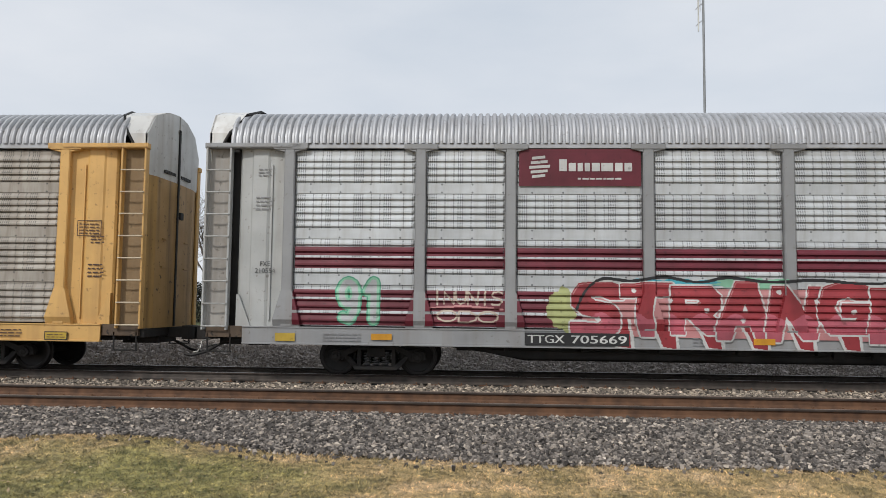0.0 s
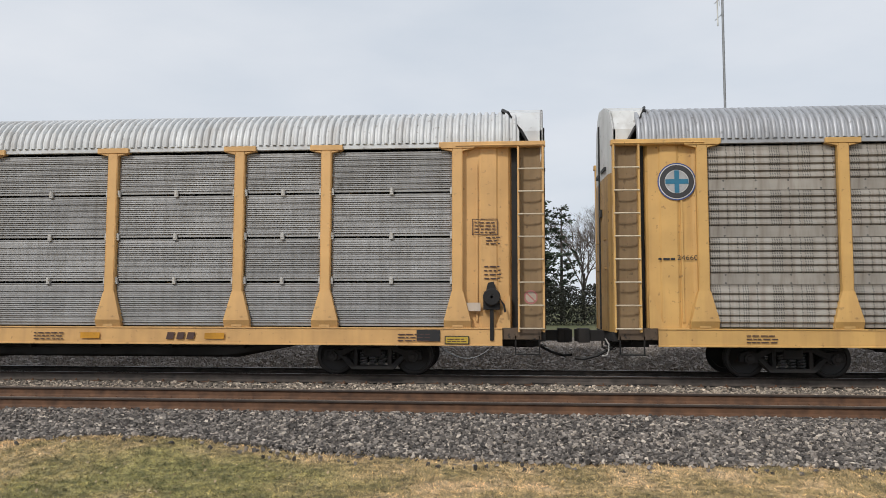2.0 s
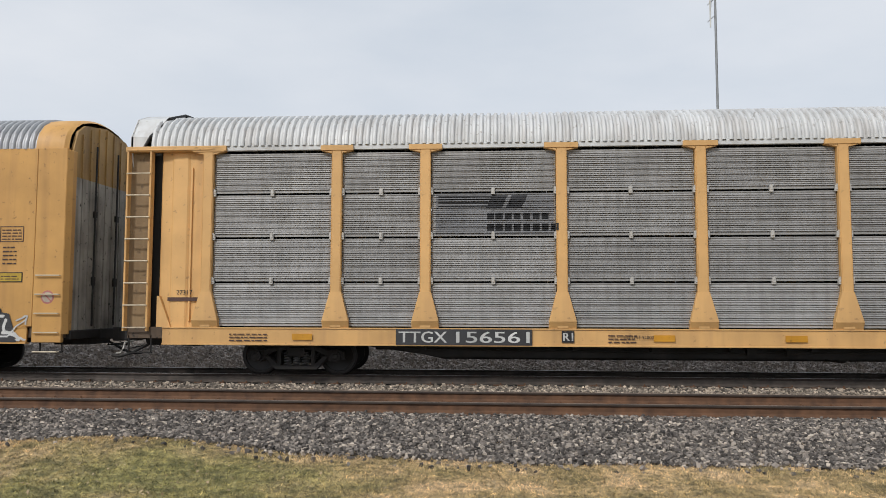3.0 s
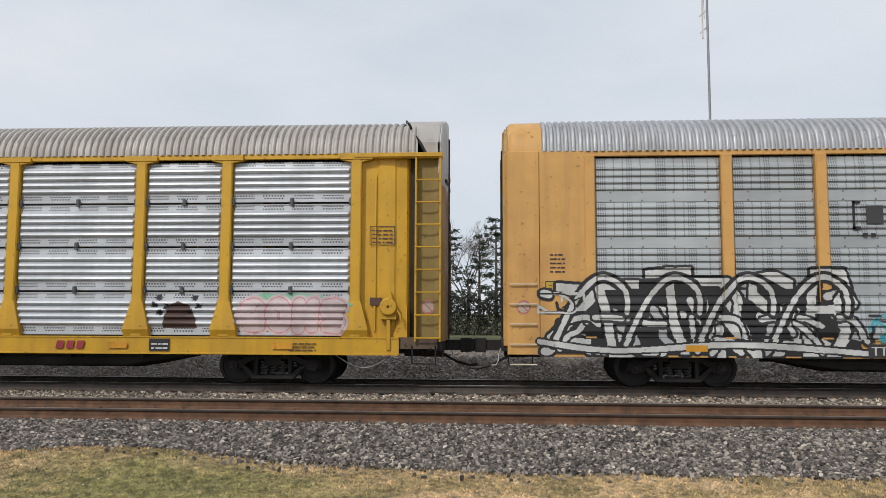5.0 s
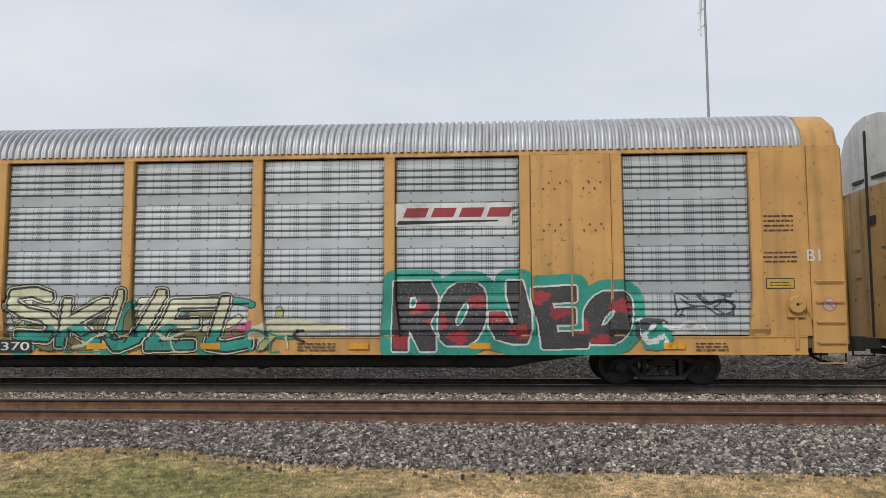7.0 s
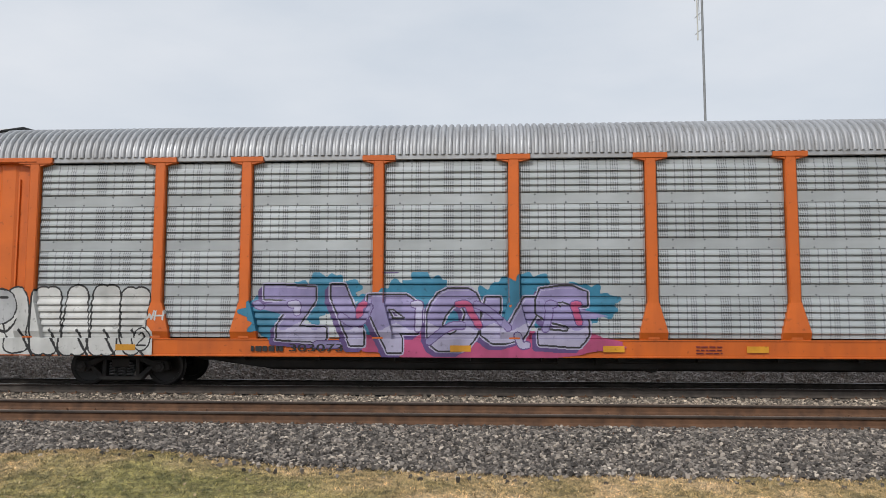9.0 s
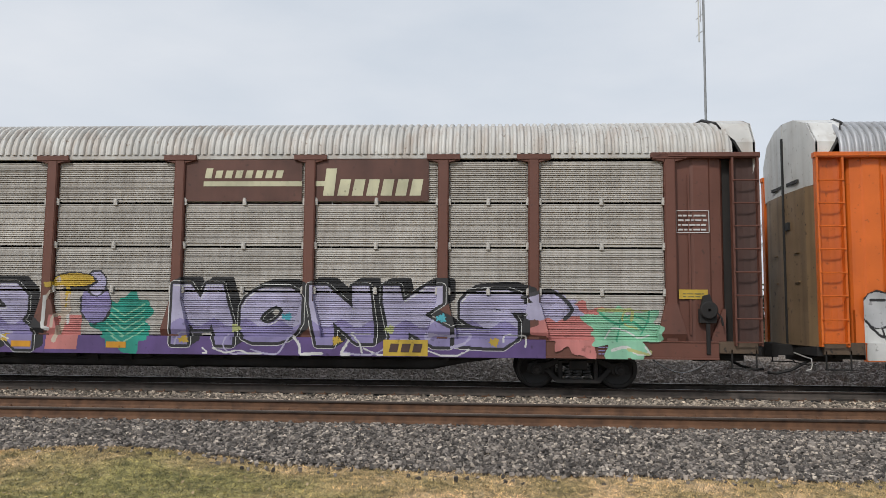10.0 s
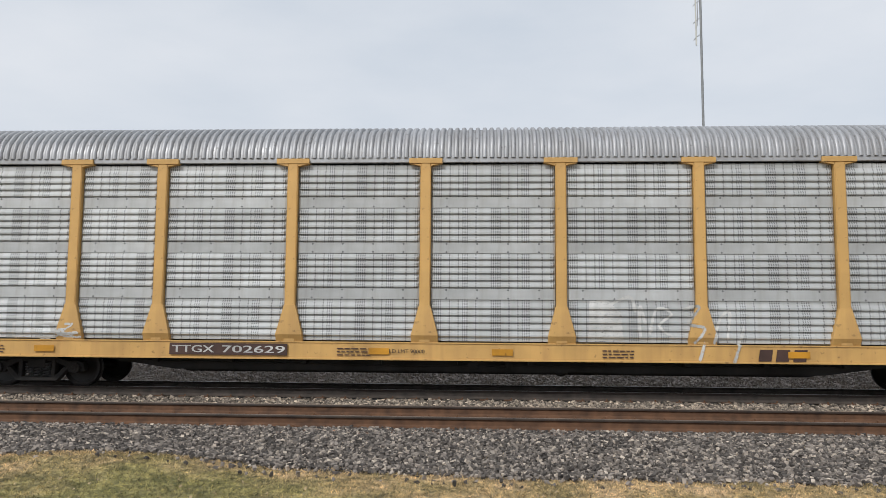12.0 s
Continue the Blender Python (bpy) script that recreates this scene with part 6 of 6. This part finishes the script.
bars(car, xx, 3.25, 0.6, 0.4, 4, "brown", -1.574)
bars(car, xx - 0.1, 2.6, 0.75, 0.28, 3, "brown", -1.574)
for b in (1, 7):
    for k in range(2):
        for j in range(2):
            g = Geo()
            for i in range(4):
                g.box(POSTS[b] + 0.38 + 0.85 * k + 0.12 * i, POSTS[b] + 0.41 + 0.85 * k + 0.12 * i, -1.56, -1.54, 3.3 + 0.9 * j + 0.13 * (i % 2), 3.33 + 0.9 * j + 0.13 * (i % 2))
            part("bolt_group", g.mesh("bolt_group"), INKS["brown"], car)
sill_clutter(car, 6, "brown")

car = CARS["G"]
m = Mural(car, "fine", 0.9, 17.5, z1=2.5, seed=12)
a, b = 0.79, 4.66
m.poly([(a + 0.1, 0.7), (b, 0.7), (b, 1.2), (b - 0.3, 1.6), (a, 1.6)], "white")
m.letters("QHAHU", a + 0.45, b - 0.1, 0.72, 2.2, "white", 0.19, ("black", 0.045), None, swing=0.2, slant=0.05, lap=0.0)
for k in range(5):                 # slanting folds below the row of letters
    m.stroke([(a + 0.9 + 0.62 * k, 1.25), (a + 1.05 + 0.62 * k, 0.95), (a + 1.2 + 0.62 * k, 0.7)], 0.022, "black")
m.blob(a + 0.4, 1.75, 0.36, 0.4, "black", 0.02)
m.blob(a + 0.4, 1.75, 0.33, 0.37, "silver", 0.02)
m.stroke([(a + 0.15, 1.5), (a + 0.5, 1.2), (a + 0.8, 1.5)], 0.03, "black")
m.stroke([(a + 0.25, 1.95), (a + 0.55, 1.95)], 0.02, "black")
m.blob(b - 0.25, 1.05, 0.22, 0.26, "black", 0.02)
m.blob(b - 0.25, 1.05, 0.19, 0.23, "white", 0.02)
m.letters("2", b - 0.36, b - 0.14, 0.9, 1.2, "black", 0.012)
m.letters("WH", 4.49, 4.92, 1.45, 1.68, "white", 0.018)
a, b = 6.90, 14.35
for k in range(11):
    m.blob(a + 0.3 + (b - a - 0.6) * k / 10, 1.55 + 0.25 * (k % 3), 0.55, 0.42, "azure", 0.25)
m.blob((a + b) / 2 + 1.2, 0.95, (b - a) / 2 - 0.9, 0.33, "magenta", 0.08)
m.letters("ZIPOUS", a + 0.3, b - 0.3, 0.85, 2.1, "violet", 0.14, ("black", 0.045), ("lilac", 0.03), None, ("purple", -0.1, -0.1), slant=0.8, swing=1.2, shine="lilac", under="lilac", lap=0.0, square=True)
m.poly([(a - 0.1, 1.75), (a + 1.0, 1.95), (a + 0.9, 1.5)], "violet")
m.poly([(b + 0.1, 1.55), (b - 0.9, 1.8), (b - 0.8, 1.4)], "violet")
m.ribbons(a, b, 0.95, 1.8, 12, 0.06, ["violet", "lilac", "violet", "magenta"], "purple", 0.03)
m.build("white bubble letters with black outline", [(5.04, "violet and cyan wild-style graffiti")])
bars(car, 6.84, 0.8, 0.7, 0.32, 1, "black", -1.592)
lettering(car, "303073", 7.67, 0.8, 8.82 - 7.67, 0.16, "black", -1.592, 0.014)
sill_clutter(car, 7, "maroon")

car = CARS["H"]
x0, x1 = POSTS[6] + 0.125, POSTS[8] - 0.125
xa, xb, xc = 15.48, 18.10, 20.88
for p, q in ((15.48, 18.10), (18.37, 20.88)):
    field(car, "name_panel", p, q, 4.02, EAVE - 0.01, "oxide", -1.528, "oxide brown panel with cream marks")
for k in range(8):
    a = 15.93 + k * (17.73 - 15.93) / 8
    part("logo_mark", Geo().prism([(a, 4.53), (a + 0.15, 4.53), (a + 0.19, 4.53 + (0.22 if k == 0 else 0.17)), (a + 0.04, 4.53 + (0.22 if k == 0 else 0.17))], -1.534, -1.529).mesh("logo_mark"), INKS["cream"], car)
field(car, "logo_stripe", 15.91, 18.10, 4.35, 4.46, "cream", -1.533)
field(car, "logo_stripe", 18.37, 18.68, 4.35, 4.46, "cream", -1.533)
for k in range(7):
    a = 18.57 + k * (20.78 - 18.57) / 7
    h = 0.6 if k == 0 else 0.36
    z = 4.14
    part("logo_mark", Geo().prism([(a, z), (a + 0.24, z), (a + 0.3, z + h), (a + 0.07, z + h)], -1.534, -1.529).mesh("logo_mark"), INKS["cream"], car)
m = Mural(car, "mesh", 0.7, 25.89, z1=2.75, seed=14)
m.poly([(4.54, 0.68), (23.37, 0.68), (23.37, SILL_TOP), (4.54, SILL_TOP)], "purple")
for p, q in ((2.01, 3.63), (23.43, 24.49)):
    m.blob((p + q) / 2, 1.3, (q - p) / 2 + 0.2, 0.5, "salmon", 0.3)
for p, q in ((3.27, 4.58), (24.49, 25.54)):
    m.blob((p + q) / 2, 1.2, (q - p) / 2 + 0.2, 0.55, "mint", 0.3)
    m.wild(p, q, 0.8, 1.7, 9, 0.02, ["green", "white", "lime"])
m.wild(2.19, 4.34, 0.85, 1.5, 14, 0.02, ["white", "green", "pink"])
m.poly([(12.58, 1.5), (13.29, 1.5), (13.23, 0.75), (12.52, 0.75)], "salmon")
m.blob(14.24, 1.35, 0.62, 0.6, "teal", 0.2)
for k in range(5):
    m.stroke([(14.24, 0.9 + 0.15 * k), (14.24 + 0.45, 1.2 + 0.14 * k)], 0.012, "mint")
    m.stroke([(14.24, 0.9 + 0.15 * k), (14.24 - 0.4, 1.2 + 0.14 * k)], 0.012, "mint")
for p, q, word in ((4.72, 12.22, "ENHER"), (15.16, 22.96, "MONKS")):
    m.letters(word, p, q, 0.82, 2.25, "lilac", 0.18, ("black", 0.065), ("white", 0.02), None, ("black", 0.2, 0.12), slant=0.4, swing=0.9, shine="white", under="violet", lap=-0.1, square=True)
    for k in range(7):
        m.blob(p + (q - p) * (k + 0.4) / 7, 1.0 + 0.25 * (k % 3), 0.1, 0.08, ("yellow", "lime", "cyan")[k % 3], 0.3)
    m.wild(p, q, 0.72, 1.15, 16, 0.016, ["white", "lilac"])
m.blob(23.49, 1.75, 0.6, 0.3, "lilac", 0.2)
m.stroke([(22.90, 1.95), (23.49, 2.1), (23.93, 1.75), (23.79, 1.5)], 0.04, "charcoal")
bx = 13.47
m.blob(bx + 0.1, 1.75, 0.36, 0.45, "charcoal", 0.05)
m.blob(bx + 0.1, 1.75, 0.33, 0.42, "violet", 0.05)
m.blob(bx + 0.1, 2.2, 0.24, 0.3, "charcoal", 0.05)
m.blob(bx + 0.1, 2.2, 0.2, 0.26, "lilac", 0.05)
m.blob(bx - 0.4, 2.25, 0.5, 0.2, "charcoal", 0.04)
m.blob(bx - 0.4, 2.27, 0.46, 0.15, "yellow", 0.04)
m.stroke([(bx - 0.75, 0.95), (bx - 0.6, 1.5), (bx - 0.75, 2.3)], 0.05, "beige")
m.wild(bx - 1.0, bx - 0.5, 1.2, 2.2, 8, 0.025, ["beige", "yellow", "white"])
m.build("pink and mint sprayed fields", [(4.64, "lilac letters with black outline"), (12.34, "painted bird with leaves"), (14.89, "lilac letters with black outline"), (23.93, "pink and mint sprayed fields")])
number_plate(car, "TTGX 255940", 6.14, 8.33, 0.78, 1.02, None, "silver")
xx = 19.95
field(car, "yellow_plate", xx, 20.90, 0.7, 1.04, "yellow", -1.602)
for k in range(3):
    part("maker_mark", Geo().prism([(xx + 0.12 + 0.25 * k, 0.78), (xx + 0.3 + 0.25 * k, 0.78), (xx + 0.34 + 0.25 * k, 0.96), (xx + 0.16 + 0.25 * k, 0.96)], -1.608, -1.603).mesh("maker_mark"), INKS["brown"], car)
for xx in (0.98, 26.18):
    field(car, "yellow_card", xx, xx + 0.6, 1.95, 2.15, "yellow", -1.478)
    bars(car, xx + 0.08, 1.99, 0.44, 0.12, 2, "olive", -1.482)
end_card(car, 26.14, 3.35, "white", -1.478, 0.7, 0.48)
m = Mural(car, "mesh", 0.7, 1.9, 1.9, 2.9, seed=3)
m.wild(0.92, 1.73, 2.25, 2.65, 7, 0.01, ["white"])
m.build("thin white tag")
sill_clutter(car, 8, "violet")

car = CARS["I"]
m = Mural(car, "fine", 2.38, 19.17, z1=2.3, seed=21)
a = 15.92
m.poly([(a, 1.1), (a + 0.75, 1.15), (a + 0.7, 1.7), (a + 0.4, 2.0), (a + 0.05, 1.95)], "white")
for pts in ([(0.5, 1.9), (0.9, 2.05), (1.0, 1.75)], [(1.1, 1.2), (1.1, 1.85), (1.2, 1.5)], [(1.3, 1.3), (1.45, 1.8), (1.75, 1.7), (1.5, 1.45), (1.8, 1.2)], [(2.0, 1.8), (2.3, 1.85), (2.1, 1.5), (2.4, 1.4), (2.2, 1.1)], [(2.6, 1.1), (2.75, 1.6), (2.95, 1.75), (2.9, 1.2)], [(2.3, 0.75), (2.4, 1.1)], [(3.0, 0.72), (3.15, 1.15), (3.3, 1.6)]):
    m.stroke([(a + x, z) for x, z in pts], 0.028, "white")
m.wild(3.41, 5.00, 1.12, 1.4, 9, 0.02, ["white"])
m.spatter(0.05)
m.build("thin white sprayed scribbles")
number_plate(car, "TTGX 702629", 6.98, 9.55, 0.77, 1.02, "brown")
for k in range(3):
    p = 19.40 + 0.35 * k
    part("maker_mark", Geo().prism([(p, 0.74), (p + 0.26, 0.74), (p + 0.3, 0.98), (p + 0.04, 0.98)], -1.594, -1.588).mesh("maker_mark"), INKS["brown"], car)
lettering(car, "LD LMT 90000", 11.74, 0.84, 0.75, 0.08, "black")
end_card(car, 26.40, 3.6, "brown", -1.478, 0.45, 0.35)
bars(car, 26.59, 2.0, 0.4, 0.6, 6, "brown", -1.478)
sill_clutter(car, 9, "brown")


def deck_stencil(car, x, z, ink):
    """Three short rows of small stencilled marks on the end sheet."""
    bars(car, x, z, 0.36, 0.34, 4, ink, -1.478, 12)
    bars(car, x + 0.04, z + 0.75, 0.3, 0.2, 3, ink, -1.478, 14)


for key in "BCI":
    field(CARS[key], "yellow_card", LONG - 2.12, LONG - 1.6, 0.72, 0.9, "black", -1.6)
    field(CARS[key], "yellow_card", LONG - 2.1, LONG - 1.62, 0.74, 0.88, "yellow", -1.603, "yellow card with dark print")
    bars(CARS[key], LONG - 2.06, 0.77, 0.4, 0.1, 2, "brown", -1.606, 4)
    if key != "I":
        deck_stencil(CARS[key], LONG - 1.28, 2.1, "brown")
deck_stencil(CARS["E"], 1.05, 2.5, "brown")
deck_stencil(CARS["A"], 1.1, 3.6, "grey")


def warning_disc(car, x, y):
    """Round no-climbing sign between two rungs."""
    for r, ink, d in ((0.15, "salmon", 0.0), (0.115, "beige", 0.003)):
        part("warning_sign", Geo().prism([(x + r * math.sin(a * math.pi / 12), 1.72 + r * math.cos(a * math.pi / 12)) for a in range(24)], y - d, y - d + 0.002).mesh("warning_sign"), INKS[ink], car, "round faded warning sign")
    part("warning_sign", Geo().prism([(x - 0.1, 1.8), (x - 0.08, 1.82), (x + 0.1, 1.64), (x + 0.08, 1.62)], y - 0.006, y - 0.004).mesh("warning_sign"), INKS["salmon"], car)


for key, y in (("C", -1.412), ("D", -1.578), ("E", -1.412), ("F", -1.578)):
    warning_disc(CARS[key], LONG - (0.44 if y < -1.5 else 0.29), y)
    if key in "DF":
        warning_disc(CARS[key], 0.44, y)


# ---- trees behind the tracks ----
def bare_tree_geo(seed, height):
    rng = random.Random(seed)
    trunk, crown = Geo(), Geo()
    trunk.tube([(0, 0, -0.3), (rng.uniform(-0.1, 0.1), 0, height * 0.2), (rng.uniform(-0.2, 0.2), 0.1, height * 0.42)], 0.2, 8, r_end=0.12)

    def limb(p, way, length, r, depth):
        mid = p + way * length * 0.5 + Vector((rng.uniform(-1, 1), rng.uniform(-1, 1), rng.uniform(-0.4, 0.8))) * length * 0.08
        tip = p + way * length
        crown.tube([p, mid, tip], r, 5 if depth > 2 else 3, r_end=r * 0.55)
        if depth == 0:
            return
        for _ in range(4):
            turn = Vector((rng.gauss(0, 0.55), rng.gauss(0, 0.55), rng.gauss(0.12, 0.35)))
            limb(p + way * length * rng.uniform(0.45, 1.0), (way + turn).normalized(), length * rng.uniform(0.5, 0.75), r * 0.55, depth - 1)

    for k in range(8):
        a = k * 2.4 + rng.uniform(-0.4, 0.4)
        limb(Vector((0, 0, height * (0.22 + 0.035 * k))), Vector((math.cos(a) * 0.6, math.sin(a) * 0.6, 1)).normalized(), height * 0.32, 0.07, 4)
    return trunk, crown


def needle_tree_geo(seed, height, open_crown):
    """A dense spruce or an open pine: whorls of limbs that carry many small tufts."""
    rng = random.Random(seed)
    trunk, crown = Geo(), Geo()
    trunk.tube([(0, 0, -0.3), (0.05, 0, height * 0.5), (0, 0, height * 0.98)], 0.2, 8, r_end=0.03)
    z = height * (0.3 if open_crown else 0.08)
    while z < height * 0.97:
        f = (height - z) / height
        reach = (0.22 + 0.85 * f) * height * (0.26 if open_crown else 0.2) * rng.uniform(0.75, 1.2)
        for k in range(4 if open_crown else 7):
            a = rng.uniform(0, 6.28)
            long = reach * rng.uniform(0.6, 1.15)
            lift = rng.uniform(0.05, 0.35) if open_crown else rng.uniform(-0.35, 0.05)
            tip = Vector((math.cos(a) * long, math.sin(a) * long, z + lift * long))
            crown.tube([(0, 0, z), tip], 0.035, 3, 1, r_end=0.012)
            for j in range(int(8 + 11 * long)):
                u = rng.uniform(0.35 if open_crown else 0.12, 1.05)
                c = Vector((0, 0, z)).lerp(tip, u) + Vector((rng.gauss(0, 0.16), rng.gauss(0, 0.16), rng.gauss(0, 0.1)))
                s = rng.uniform(0.1, 0.24)
                d1 = Vector((rng.gauss(0, 1), rng.gauss(0, 1), rng.gauss(0, 0.5))).normalized() * s
                d2 = d1.cross(Vector((rng.gauss(0, 1), rng.gauss(0, 1), 1))).normalized() * s * 0.45
                crown.add([c - d1, c + d2, c + d1, c - d2], [(0, 1, 2, 3)])
        z += height * (0.06 if open_crown else 0.035) * rng.uniform(0.8, 1.3)
    return trunk, crown


def plant(name, label, x, y, trunk_me, crown_me, mats, scale=1.0, turn=0.0):
    tree = thing(name, label, "tree", pose(x, y, ground_z(x, y), 0, 0, turn) @ Matrix.Scale(scale, 4), "trees behind the tracks")
    part("trunk", trunk_me, BARK, tree)
    part("crown", crown_me, mats, tree)


def build_trees():
    kinds = {}
    for key, made in (("bare", bare_tree_geo(4, 10.0)), ("bare2", bare_tree_geo(9, 10.0)), ("spruce", needle_tree_geo(5, 10.0, False)), ("pine", needle_tree_geo(6, 10.0, True)), ("pine2", needle_tree_geo(16, 10.0, True))):
        kinds[key] = (made[0].mesh("trunk", smooth=True), made[1].mesh("crown"))
    spots = [("spruce", -6.1, 60, 1.02), ("spruce", -7.6, 62, 0.86), ("pine", -3.2, 60, 0.82), ("pine2", -0.9, 61, 0.8), ("pine", 0.4, 59, 0.9), ("spruce", 2.9, 60, 1.0), ("pine2", 4.6, 61, 0.95), ("spruce", 11.1, 60, 0.96), ("bare", 13.2, 61, 0.92),
             ("bare2", -10.4, 60, 0.98), ("bare", -13.4, 60, 1.02), ("bare2", -16.4, 62, 0.95), ("bare", -2.0, 66, 0.9), ("bare2", 6.8, 66, 0.95), ("bare", 8.8, 63, 0.9), ("pine", -19.5, 61, 0.9), ("bare", -23, 62, 1.0), ("spruce", 16.5, 61, 0.95), ("bare2", 19.5, 62, 0.95), ("pine2", 23, 60, 0.9),
             ("bare2", -28, 63, 1.0), ("pine", 28, 63, 1.0), ("bare", 33, 62, 1.0), ("spruce", -33, 62, 1.0)]
    words = {"bare": "leafless grey-brown tree with fine twigs", "bare2": "leafless grey-brown tree with fine twigs", "spruce": "dense dark green spruce", "pine": "open dark green pine with gaps in its crown", "pine2": "open dark green pine with gaps in its crown"}
    names = {"bare": "bare_tree", "bare2": "bare_tree", "spruce": "spruce_tree", "pine": "pine_tree", "pine2": "pine_tree"}
    for i, (kind, x, y, s) in enumerate(spots):
        plant(names[kind], words[kind], x, y, *kinds[kind], TWIG if "bare" in kind else [NEEDLE, BARK], s, i * 77)
    rng = np.random.default_rng(8)
    rows = []
    for _ in range(60000):
        x, y = rng.uniform(-26, 26), rng.uniform(48, 52)
        top = 2.6 + 0.9 * noise.noise((x * 0.35, 0, 3)) + 0.5 * noise.noise((x * 1.3, 1, 3))
        rows.append((x, y, ground_z(x, y) + top * rng.random() ** 0.8, rng.uniform(0.06, 0.15), rng.uniform(0, 6.28)))
    leaf = [(np.array([(-0.9, 0, 0), (0, 0.35, 0.25), (0.9, 0, 0.1), (0, -0.35, -0.25)]), [(0, 1, 2, 3)]), (np.array([(-0.5, 0, -0.8), (0.3, 0.3, 0), (0.5, 0, 0.8), (-0.3, -0.3, 0)]), [(0, 1, 2, 3)])]
    scatter("undergrowth", UNDERGROWTH, "dense dark olive undergrowth below the trees", "bushes", np.array(rows), leaf)


build_trees()


SHED = (13.15, 42.0, 1.9, 1.6, 1.2)


def build_shed(x, y, w, deep, h):
    """A small white equipment hut with a low gabled roof."""
    shed = thing("equipment_shed", "small white metal equipment hut behind the tracks", "shed", pose(x, y, ground_z(x, y), 0, 0, -12))
    g = Geo().box(-w / 2, w / 2, -deep / 2, deep / 2, -0.1, h)
    part("wall", g.mesh("wall", 0.01), CAP_WHITE, shed)
    part("roof", Geo().prism([(-w / 2 - 0.08, h), (w / 2 + 0.08, h), (0, h + 0.22)], -deep / 2 - 0.08, deep / 2 + 0.08).mesh("roof", 0.01), ROOF_WHITE, shed)
    part("door", Geo().box(-0.35, 0.35, -deep / 2 - 0.03, -deep / 2, 0.08, h - 0.15).mesh("door", 0.008), GREY_PALE, shed)
    part("louvre", Geo().box(w / 2 - 0.42, w / 2 - 0.12, -deep / 2 - 0.02, -deep / 2, h - 0.45, h - 0.22).mesh("louvre"), GREY_FRAME, shed)


build_shed(*SHED)


def motions():
    for car in CARS.values():
        x, y, z = car.matrix_basis.translation
        walk(car, [(t, Matrix.Translation((x + SPEED * t, y, z))) for t in range(0, 13, 2)])
    spin = math.degrees(SPEED / 0.42)
    for wheels, dx in WHEELSETS:
        walk(wheels, [(k / 30, pose(dx, 0, 0.42, 0, spin * k / 30 % 360, 0)) for k in range(361)])


motions()
